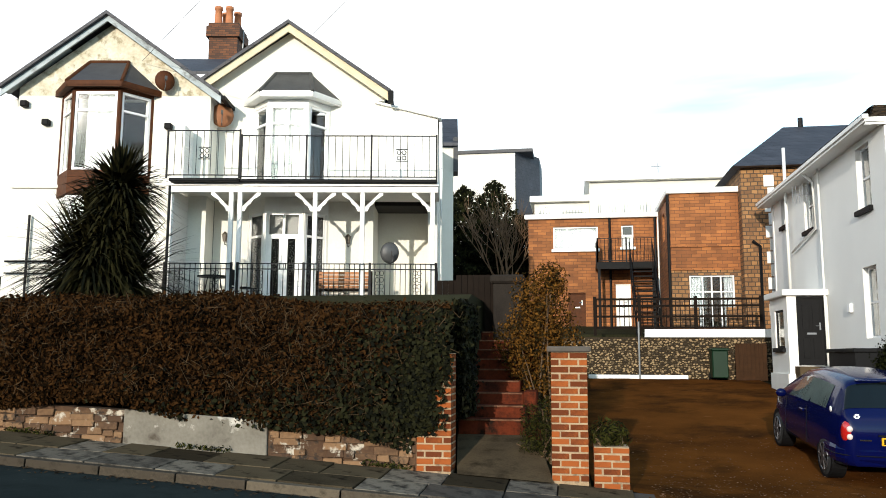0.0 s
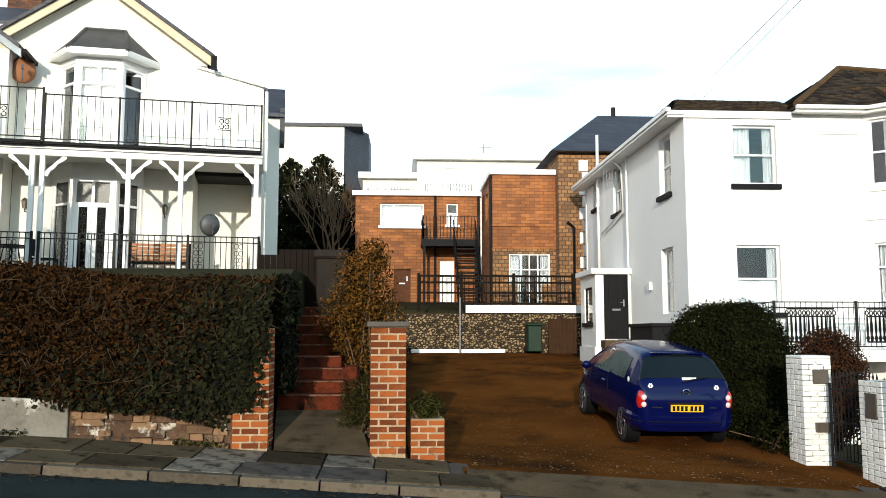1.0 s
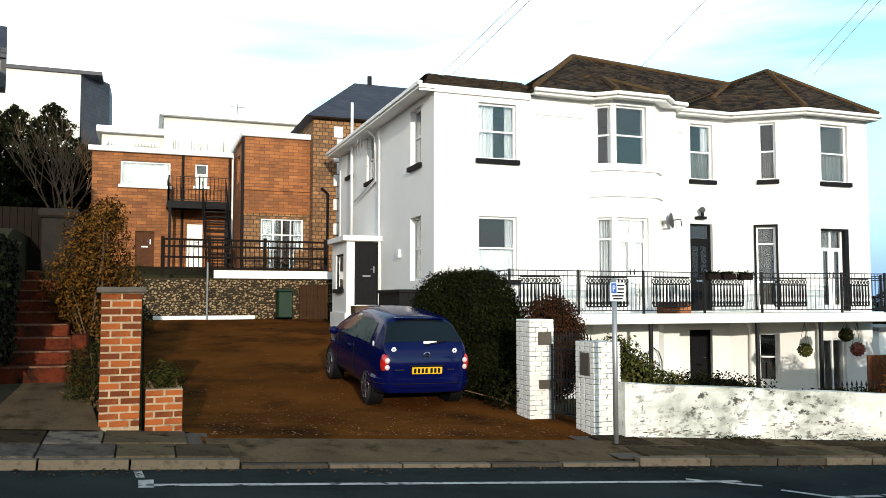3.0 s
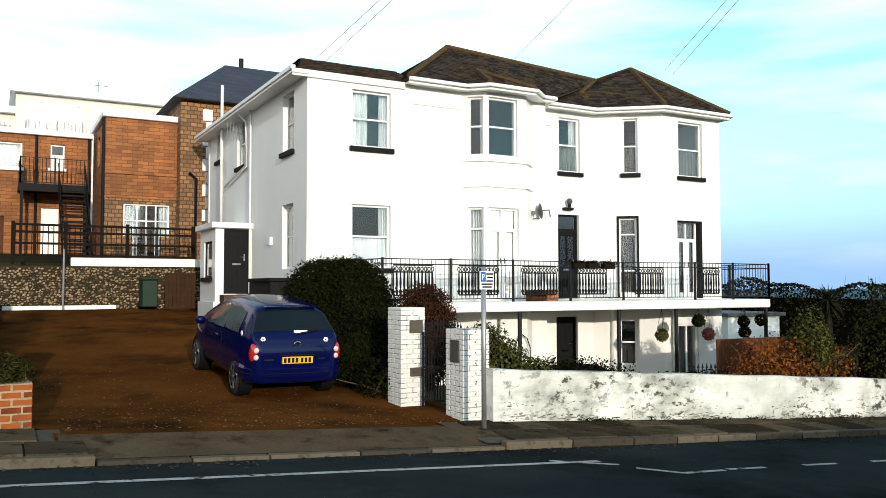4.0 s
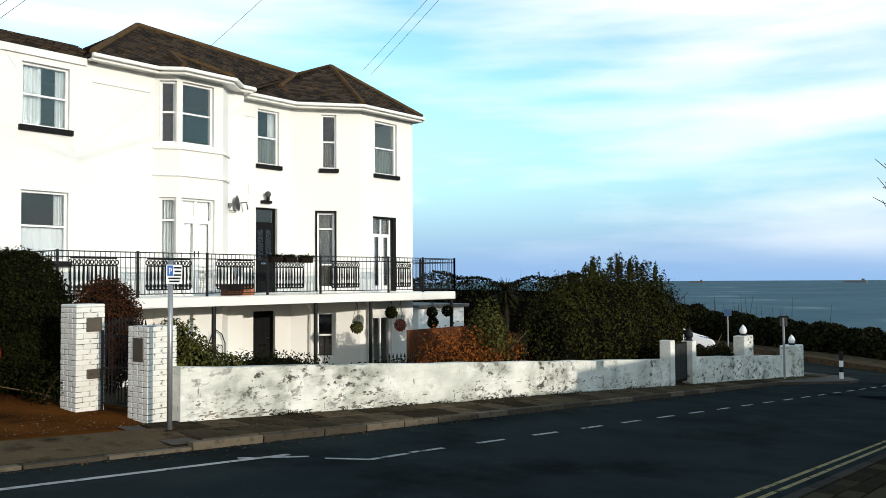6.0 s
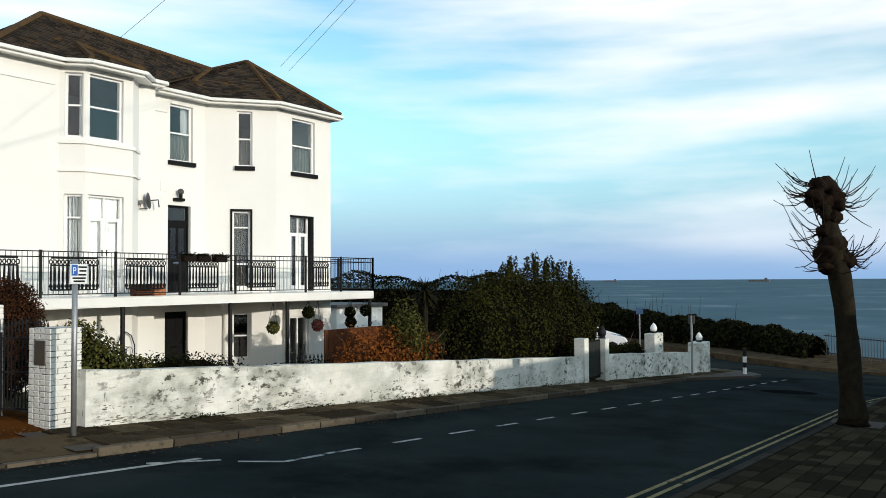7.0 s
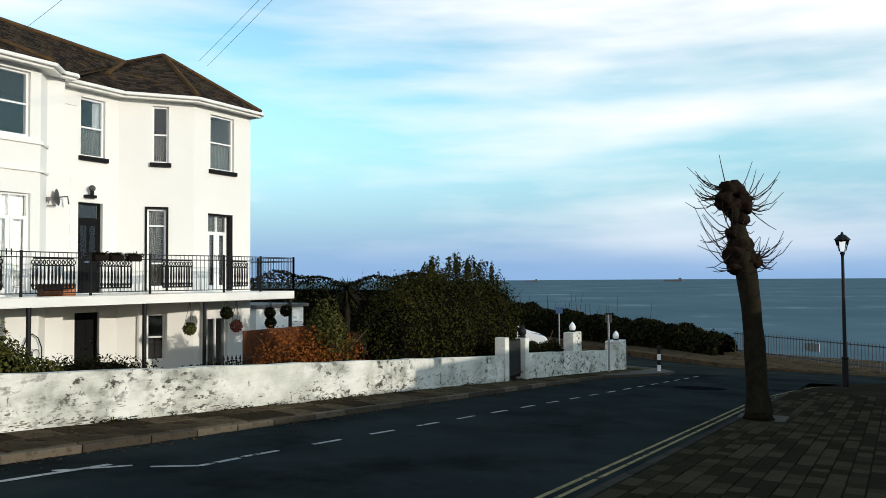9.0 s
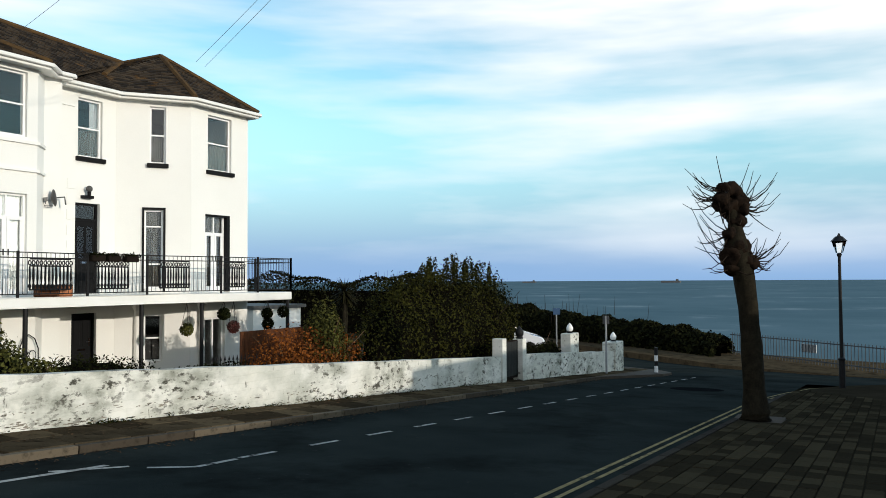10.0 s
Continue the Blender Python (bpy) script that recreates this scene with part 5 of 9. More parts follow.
        for p, q in zip(c, c[1:]):
            p, q = Vector((*p, z0 - 0.14)), Vector((*q, z0 - 0.14))
            m = Matrix.Translation(p) @ Matrix.Rotation(math.atan2(q.y - p.y, q.x - p.x), 4, "Z")
            box(bm, 0, (q - p).length, 0.0, 0.06, 0, 0.16, m)
        part("cornice", bm, edge_mat if edge_mat == "brown" else "gloss", r)
        bm = BM()
        prism(bm, [(x, y, z0 - 0.12) for x, y in c], (0, 0, 0.03))
        part("bay_soffit", bm, edge_mat if edge_mat == "brown" else "gloss", r)

    p = bay(-9.85, -7.45, 1.2, 6.45, 8.5, "brown", (0.78, 0.22), cut=0.6, out=0.7)
    cap(p, 8.7, 9.5, 0.2, 0.3, "slate", "brown", "small slate roof over a brown bay")
    bm = BM()
    prism(bm, [(x, y, 8.5) for x, y in p], (0, 0, 0.1))
    part("bay_head", bm, "brown", h)
    bm = BM()
    prism(bm, [(x, y - 0.04 if k in (1, 2) else y, 5.85) for k, (x, y) in enumerate(p)], (0, 0, 0.6))
    part("bay_apron", bm, "brown", h, "brown boarded panel below the bay window")
    bay(-9.85, -7.45, 1.2, 3.6, 5.8, "gloss", (0.75, 0.25), cut=0.6, out=0.7)
    bm = BM()
    prism(bm, [(x, y, 2.4) for x, y in p], (0, 0, 1.2))
    part("bay_base", bm, "render_a", h)
    p = bay(-4.97, -2.9, 1.9, 6.15, 8.4, "gloss", (0.8, 0.2), cut=0.5, out=0.6, cols=(1, 1))
    cap(p, 8.68, 9.45, 0.3, 0.2, "lead", "lead", "weathered lead roof over a white bay")
    bm = BM()
    prism(bm, [(x, y, 8.4) for x, y in p], (0, 0, 0.15))
    part("bay_head", bm, "gloss", h)
    p = bay(-5.03, -2.9, 1.9, 3.12, 5.55, "gloss", (0.76, 0.24), cut=0.55, out=0.55, cols=(1, 1), curtains=False, wn="french_window", leaf=0.075)
    # thin dark sheet added before the white wall in place of a room's shade
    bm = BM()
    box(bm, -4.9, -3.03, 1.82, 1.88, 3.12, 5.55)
    part("shade_sheet", bm, "dark_in", h, "dark sheet standing in for a dim room behind the glazed doors")
    # white sheet added to give the fanlights their bright reflection
    bm = BM()
    box(bm, -4.46, -3.47, 1.52, 1.54, 4.98, 5.5)
    part("blind", bm, "blind", h, "white sheet standing in for the reflection in the fanlights")
    bm = BM()
    prism(bm, [(x, y, 5.55) for x, y in p], (0, 0, 0.4))
    part("bay_head", bm, "gloss", h)
    # string course and pipes
    bm = BM()
    box(bm, -11.05, -5.9, 1.13, 1.2, 6.12, 6.2)
    part("string_course", bm, "render_a", h)
    bm = BM()
    tube(bm, [(-10.45, 1.1, 5.4), (-10.45, 1.1, 2.9)], 0.035, 6)
    tube(bm, [(-11.0, 1.1, 4.2), (-8.9, 1.1, 4.2)], 0.03, 6)
    tube(bm, [(-11.0, 1.1, 3.9), (-8.9, 1.1, 3.9)], 0.02, 6)
    part("handrail", bm, "iron", h, "dark metal handrail against the wall")
    bm = BM()
    tube(bm, [(0.08, 1.85, 8.1), (0.1, 1.8, 6.6), (0.1, 1.8, 3.0)], 0.045, 7)
    part("drainpipe", bm, "gloss", h, "white drainpipe")
    for u, z in ((-10.8, 8.35), (-10.2, 7.85), (-7.0, 7.75)):
        bm = BM()
        box(bm, u - 0.09, u + 0.09, 1.02, 1.2, z - 0.08, z + 0.08)
        part("floodlight", bm, "black", h, "small black outdoor light", bevel=0.02)

    # chimney between the gables
    bm = BM()
    box(bm, -7.3, -6.4, 5.2, 6.2, 9.6, 12.0)
    box(bm, -7.38, -6.32, 5.12, 6.28, 11.85, 12.2)
    box(bm, -7.33, -6.37, 5.17, 6.23, 12.2, 12.32)
    ch = part("chimney", bm, "darkbrick", h, "sooty brick chimney stack")
    for u, y in ((-7.1, 5.45), (-6.75, 5.45), (-6.6, 5.9), (-7.0, 5.95)):
        bm = BM()
        tube(bm, [(u, y, 12.3), (u, y, 12.36), (u, y, 12.38), (u, y, 12.85), (u, y, 12.86), (u, y, 12.95)], [0.15, 0.15, 0.125, 0.11, 0.13, 0.13], 12)
        part("chimney_pot", bm, "terracotta", ch, "orange clay chimney pot", smooth=True)
    bm = BM()
    tube(bm, [(-6.3, 5.5, 11.6), (-6.25, 5.5, 13.4)], 0.015, 5)
    tube(bm, [(-7.0, 5.5, 13.25), (-5.9, 5.5, 13.3)], 0.01, 4)
    for k in range(6):
        tube(bm, [(-6.95 + 0.18 * k, 5.25, 13.25), (-6.95 + 0.18 * k, 5.75, 13.28)], 0.007, 4)
    part("aerial", bm, "galv", ch, "thin television aerial")
    # wing to the rear
    bm = BM()
    box(bm, -1.0, 0.45, 5.6, 9.0, 2.9, 8.4)
    part("rear_wing", bm, "render_a", h)
    bm = BM()
    prism(bm, [(-1.05, 5.4, 8.4), (0.6, 5.4, 8.4), (0.6, 7.2, 9.7), (-1.05, 7.2, 9.7)], (0, 0, 0.1))
    prism(bm, [(-1.05, 7.2, 9.7), (0.6, 7.2, 9.7), (0.6, 9.2, 8.4), (-1.05, 9.2, 8.4)], (0, 0, 0.1))
    part("rear_roof", bm, "slate_roof", h, "dark slate roof of the rear wing")
    bm = BM()
    box(bm, 0.45, 0.6, 5.5, 6.2, 7.6, 8.7)
    part("slate_hanging", bm, "slate", h, "slate-hung gable end")

    # porch floor, posts, beam, balcony
    bm = BM()
    box(bm, -6.6, 0.05, -0.15, 1.9, 2.5, 3.08)
    part("porch_floor", bm, "concrete", h)
    bm = BM()
    box(bm, -6.6, 0.05, -0.12, 1.9, 5.93, 6.02)
    part("balcony_floor", bm, "gloss", h)
    bm = BM()
    box(bm, -6.42, 0.02, -0.24, -0.12, 5.99, 6.07)
    box(bm, -6.42, -4.75, -0.34, -0.24, 5.99, 6.07)
    part("gutter", bm, "black", h, "dark gutter along the balcony edge", bevel=0.015)
    bm = BM()
    box(bm, -6.58, 0.04, -0.06, 0.06, 5.78, 5.93)
    part("beam", bm, "gloss", h, "white timber beam", bevel=0.01)
    for u in (-0.09, -1.79, -2.94, -4.77, -4.98):
        bm = BM()
        box(bm, u - 0.055, u + 0.055, -0.055, 0.055, 3.08, 5.78)
        post = part("porch_post", bm, "gloss", h, "square white porch post", bevel=0.012)
        sides = (-1,) if u > -0.5 else (1,) if u == -4.77 else (-1,) if u == -4.98 else (-1, 1)
        for s in sides:
            bm = BM()
            pts = [(0.0, 5.32), (0.06, 5.32), (0.12, 5.44), (0.2, 5.5), (0.26, 5.6), (0.36, 5.66), (0.44, 5.72), (0.44, 5.78), (0.36, 5.78), (0.0, 5.42)]
            prism(bm, [(u + s * (0.055 + a), -0.025, b) for a, b in pts], (0, 0.05, 0))
            part("bracket", bm, "gloss", post, "curved timber bracket")
    bm = BM()
    tube(bm, [(-6.48, -0.05, 3.08), (-6.48, -0.05, 5.95)], 0.035, 7)
    part("drainpipe", bm, "iron", h, "black corner pipe")
    # boarded screen
    for k in range(15):
        bm = BM()
        box(bm, -6.5, -6.44 + 0.02, 0.1, 1.88, 3.1 + 0.185 * k, 3.1 + 0.185 * (k + 1) - 0.012)
        part("weatherboard", bm, "gloss", h)
    for k in range(8):
        bm = BM()
        box(bm, -6.4, -6.36, 0.5, 1.88 - 0.05 * k, 6.1 + 0.19 * k, 6.1 + 0.19 * (k + 1) - 0.012)
        part("weatherboard", bm, "gloss", h)
    railing(h, (-6.5, -0.28), (-4.75, -0.28), 6.07, 1.18, 0.17, 1.75, name="balcony_railing", bar=0.008, post=0.02)
    railing(h, (-4.75, -0.12), (0.0, -0.12), 6.07, 1.1, 0.17, 1.6, name="balcony_railing", bar=0.008, post=0.02)
    for u, y in ((-5.6, -0.3), (-0.85, -0.14)):
        bm = BM()
        for a in range(2):
            for b in range(2):
                c = Vector((u - 0.06 + 0.12 * a, y, 6.62 + 0.13 * b))
                tube(bm, [c + Vector((0.05 * math.cos(s), 0, 0.05 * math.sin(s))) for s in [q * math.pi / 4 for q in range(9)]], 0.011, 4)
        box(bm, u - 0.14, u + 0.14, y - 0.008, y + 0.008, 6.53, 6.55)
        box(bm, u - 0.14, u + 0.14, y - 0.008, y + 0.008, 6.82, 6.84)
        part("ornament", bm, "iron", h, "square iron ornament in the railing")
    railing(h, (-6.5, -0.1), (-4.9, -0.1), 3.08, 0.95, 0.12, 1.6, name="porch_railing", ornaments=(0.35, 1.2), mid=(0.82,))
    railing(h, (-4.75, -0.1), (0.0, -0.1), 3.08, 0.95, 0.12, 1.6, name="porch_railing", ornaments=(0.5, 3.4, 4.3), mid=(0.82,))
    railing(h, (0.0, -0.1), (0.0, 1.9), 3.08, 0.95, 0.13, 1.0, name="porch_railing")
    return frame_m


house_a = build_house_a()
for mm, r, material, lab in ((house_a @ pose(-7.1, 0.95, 8.92, 0, 0, 25), 0.25, "brown", "brown-grey satellite dish high on a gable"),
                             (house_a @ pose(-5.75, 1.6, 8.2, 0, 0, 15), 0.3, "rust", "rusty orange satellite dish beside the balcony"),
                             (house_a @ pose(-1.15, 0.3, 4.35, 5, 0, 20), 0.24, "grey", "dark grey satellite dish on a porch pole")):
    dish(thing("satellite_dish", mm, lab, "satellite dish"), mm, r, material, lab)


def build_bench():
    b = thing("garden_bench", house_a @ pose(-2.4, 1.5, 3.08), "orange-brown wooden garden bench with slatted back on the porch", "bench")
    for z in (0.42,):
        for k in range(4):
            bm = BM()
            box(bm, -0.72, 0.72, -0.45 + 0.12 * k, -0.35 + 0.12 * k, z, z + 0.03)
            part("seat_slat", bm, "fence_dark", b, "dark seat slat")
    for k in range(5):
        bm = BM()
        box(bm, -0.72, 0.72, 0.04, 0.07, 0.5 + 0.09 * k, 0.57 + 0.09 * k)
        part("back_slat", bm, "teak", b)
    for x in (-0.7, 0.7):
        for y in (-0.42, 0.03):
            bm = BM()
            box(bm, x - 0.03, x + 0.03, y, y + 0.06, 0, 0.95 if y > 0 else 0.62)
            part("leg", bm, "fence_dark", b, "dark stained leg")
        bm = BM()
        box(bm, x - 0.035, x + 0.035, -0.45, 0.06, 0.62, 0.66)
        part("armrest", bm, "fence_dark", b)


def build_table():
    t = thing("porch_table", house_a @ pose(-5.55, 0.75, 3.08), "small dark round metal table on the porch", "table")
    bm = BM()
    cyl(bm, (0, 0, 0.7), (0, 0, 0.73), 0.4, n=20)
    part("tabletop", bm, "iron", t)
    for k in range(4):
        a = k * math.pi / 2 + 0.4
        bm = BM()
        tube(bm, [(0.15 * math.cos(a), 0.15 * math.sin(a), 0.7), (0.2 * math.cos(a), 0.2 * math.sin(a), 0.4), (0.33 * math.cos(a), 0.33 * math.sin(a), 0)], 0.015, 5)
        part("leg", bm, "iron", t)
    c = thing("porch_chair", house_a @ pose(-4.85, 0.9, 3.08, 0, 0, 80), "dark metal chair beside a round table", "chair")
    bm = BM()
    box(bm, -0.22, 0.22, -0.22, 0.22, 0.43, 0.46)
    part("seat", bm, "iron", c, bevel=0.01)
    bm = BM()
    box(bm, -0.22, 0.22, 0.2, 0.23, 0.5, 0.9)
    part("backrest", bm, "iron", c, bevel=0.01)
    for x in (-0.2, 0.2):
        for y in (-0.2, 0.2):
            bm = BM()
            cyl(bm, (x, y, 0), (x, y, 0.44), 0.013, n=6)
            part("leg", bm, "iron", c)


def wall_lantern(m):
    w = thing("wall_lantern", m, "small dark lantern on a white wall", "lamp", "wall lanterns")
    bm = BM()
    cyl(bm, (0, -0.12, -0.02), (0, -0.12, 0.16), 0.05, 0.075, 6)
    cyl(bm, (0, -0.12, 0.16), (0, -0.12, 0.24), 0.09, 0.02, 6)
    part("lantern_case", bm, "brass", w)
    bm = BM()
    tube(bm, [(0, 0, -0.08), (0, -0.1, -0.1), (0, -0.12, -0.02)], 0.012, 5)
    part("arm", bm, "iron", w)


build_bench()
build_table()
wall_lantern(house_a @ pose(-5.6, 1.9, 4.85))
wall_lantern(house_a @ pose(-2.35, 1.9, 4.8))


# ---- hedge, its wall, gate piers and steps ----
def build_hedge():
    rng = np.random.default_rng(3)

    def front(x):
        return 10.95 + 0.06 * math.sin(1.1 * x) + 0.05 * math.sin(2.7 * x + 1) - 0.05

    def crest(x):
        return 2.52 + 0.06 * math.sin(0.9 * x) + 0.04 * math.sin(2.3 * x) - 0.02 * (x + 8)

    def foot(x):
        return (1.05 if x < -4.6 else 1.05 - 0.13 * (x + 4.6)) + 0.1 * math.sin(1.7 * x) - 0.04 * (x + 8)
    # filler body behind the leaves, its black put in as the hedge's inner shade
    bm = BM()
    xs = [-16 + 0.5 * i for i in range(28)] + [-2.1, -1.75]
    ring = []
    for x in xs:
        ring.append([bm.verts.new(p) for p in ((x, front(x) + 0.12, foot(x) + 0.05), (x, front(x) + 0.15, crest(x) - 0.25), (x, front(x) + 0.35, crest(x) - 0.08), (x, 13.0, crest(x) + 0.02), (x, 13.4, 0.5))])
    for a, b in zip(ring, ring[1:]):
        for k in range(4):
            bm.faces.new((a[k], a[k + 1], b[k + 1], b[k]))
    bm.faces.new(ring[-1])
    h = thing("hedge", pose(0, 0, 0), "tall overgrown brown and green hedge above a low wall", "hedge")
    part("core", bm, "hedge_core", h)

    def face(u, v):
        x = -15.5 + 14.0 * u
        z = foot(x) + (crest(x) - foot(x)) * v
        bulge = 0.09 * math.sin(2.1 * x + 3 * z) + 0.05 * math.sin(6 * x - 5 * z)
        y = front(x) - bulge * 0.6 + (0.22 * max(0, v - 0.85) / 0.15)
        return (x, y + rng.normal() * 0.05, z), (0, -1, 0.15)

    def top(u, v):
        x = -15.5 + 14.0 * u
        return (x, front(x) + 0.1 + 2.1 * v, crest(x) + 0.04 + rng.normal() * 0.03), (0, -0.2, 1)

    def end(u, v):
        return (-1.47 + 0.05 * rng.normal(), 11.35 + 1.6 * u, 0.9 + 1.6 * v), (1, 0, 0)
    p, q = lumpy(rng, 66000, face)
    clear = ~((p[:, 0] > -1.90 + 0.25 * (p[:, 2] - 0.9) + rng.normal(size=len(p)) * 0.07 + 0.07 * np.sin(9 * p[:, 2])) & (p[:, 2] < 1.74 + rng.normal(size=len(p)) * 0.06))
    p, q = p[clear], q[clear]
    green = (np.sin(p[:, 0] * 0.9 + p[:, 2]) * 0.4 + (p[:, 0] + 3.2) * 0.55 - (p[:, 2] - 1.5) * 0.9 + rng.normal(size=len(p)) * 0.5) > 0
    tagged(part("leaves", leaf_mesh("leaves", p[~green], q[~green], 0.030, "leaf_hedge", rng), None, h, "small brown hedge leaves"), kind="stuff")
    p2, q2 = lumpy(rng, 7000, end)
    pe, qe = np.concatenate([p[green], p2]), np.concatenate([q[green], q2])
    tagged(part("ivy", leaf_mesh("ivy", pe, qe, 0.036, "leaf_ivy", rng, shape=1.4), None, h, "dark green ivy"), kind="stuff")
    p, q = lumpy(rng, 16000, top)
    tagged(part("top_leaves", leaf_mesh("top_leaves", p, q, 0.032, "leaf_hedge", rng), None, h), kind="stuff")
    bm = BM()
    for k in range(3000):
        (x, y, z), _ = face(rng.random(), 0.12 + 0.88 * rng.random())
        if x > -1.95 and z < 1.85:
            continue
        ln = rng.uniform(0.08, 0.3)
        d = Vector((rng.normal() * 0.6, -0.35, rng.normal() * 0.6 + 0.15)).normalized() * ln
        e = Vector((rng.normal() * 0.3, 0.1, rng.normal() * 0.3)) * ln
        tube(bm, [(x, y + 0.01, z), (x + d.x * 0.5 + e.x, y - 0.03, z + d.z * 0.5 + e.z), (x + d.x, y + d.y * 0.3, z + d.z)], [0.0045, 0.004, 0.0025], 3)
    tagged(part("twigs", bm, "twig_pale", h, "bare brown twigs"), kind="stuff")


def build_left_wall():
    w = tagged(new("wall_left"), "low old wall of flaking painted stone under a hedge", "wall", "", "structure")
    bm = BM()
    for i in range(14):
        x0, x1 = -15.9 + i, -14.9 + i
        prism(bm, [(x0, 10.98, pave_z(x0, 10.9) - 0.2), (x1, 10.98, pave_z(x1, 10.9) - 0.2), (x1, 10.98, 1.08 - 0.05 * (x1 + 8)), (x0, 10.98, 1.08 - 0.05 * (x0 + 8))], (0, 0.25, 0))
    part("core", bm, "old_wall", w)
    rng = random.Random(5)
    # rendered stretch, smoother than the stone on both sides
    bm = BM()
    prism(bm, [(-6.0, 10.93, pave_z(-6.0, 10.9) - 0.05), (-3.95, 10.93, pave_z(-3.95, 10.9) - 0.05), (-3.95, 10.93, 0.88), (-6.0, 10.93, 1.0)], (0, 0.06, 0))
    part("render_patch", bm, "old_render", w, "patch of flaking render", bevel=0.01)
    for x0, x1 in ((-15.9, -6.02), (-3.93, -1.95)):
        for row in range(8):
            x = x0 + rng.uniform(0, 0.1)
            while x < x1 - 0.08:
                w_ = min(rng.uniform(0.13, 0.36), x1 - x)
                zb, zt = pave_z(x, 10.9) - 0.06, (1.04 - 0.05 * (x + 8)) if x < -5 else 0.84 - 0.05 * (x + 4)
                z, hh = zb + 0.098 * row + rng.uniform(-0.012, 0.012), 0.098 * rng.uniform(0.85, 1.08)
                if z + hh < zt + 0.04 and rng.random() > 0.06:
                    bm = BM()
                    d = rng.uniform(0.0, 0.028)
                    v = box(bm, x + 0.005, x + w_ - 0.005, 10.945 - d, 11.02, z + 0.004, z + hh - 0.004)
                    for q in v:
                        q.co += Vector((rng.uniform(-0.012, 0.012), rng.uniform(-0.006, 0.006), rng.uniform(-0.008, 0.008)))
                    part("stone", bm, "old_wall", w, bevel=0.008)
                x += w_


def brick_pier(name, x, y, z, w, courses, ch, label, material="brick", joint="mortar", cap_mat="cap", cap_h=0.07, cap_over=0.04, rz=0.0, cap_label="weathered coping slab"):
    """A square pier of single bricks, two to a side, laid in turn along and across."""
    p = thing(name, pose(x, y, z, 0, 0, rz), label, "gate pier", "gate piers")
    bm = BM()
    box(bm, -w / 2 + 0.012, w / 2 - 0.012, -w / 2 + 0.012, w / 2 - 0.012, -0.25, courses * ch)
    part("core", bm, joint, p)
    j = 0.0085 if material == "brick" else 0.0045
    half = w / 2
    meshes = {}

    def brick(x0, x1, y0, y1, zz):
        key = (round(x1 - x0, 3), round(y1 - y0, 3))
        if key not in meshes:
            bm = BM()
            box(bm, j, key[0] - j, j, key[1] - j, j, ch - j)
            meshes[key] = finish(bm, "brick", material, bevel=0.006)
        part("brick", meshes[key], None, p, "", Matrix.Translation((x0 + rng.uniform(-0.002, 0.002), y0 + rng.uniform(-0.002, 0.002), zz)))
    rng = random.Random(int(x * 10))
    d = w / 4.2
    for c in range(courses):
        zz = c * ch
        if c % 2:
            cuts = [-half, 0.0, half]
        else:
            cuts = [-half, -half / 2, half / 2, half]
        for a, b in zip(cuts, cuts[1:]):
            brick(a, b, -half, -half + d, zz)
            brick(a, b, half - d, half, zz)
        for a, b in ((-half + d, 0), (0, half - d)):
            brick(-half, -half + d, a, b, zz)
            brick(half - d, half, a, b, zz)
    if cap_h:
        bm = BM()
        box(bm, -half - cap_over, half + cap_over, -half - cap_over, half + cap_over, courses * ch, courses * ch + cap_h)
        part("coping", bm, cap_mat, p, cap_label, bevel=0.015)
    return p


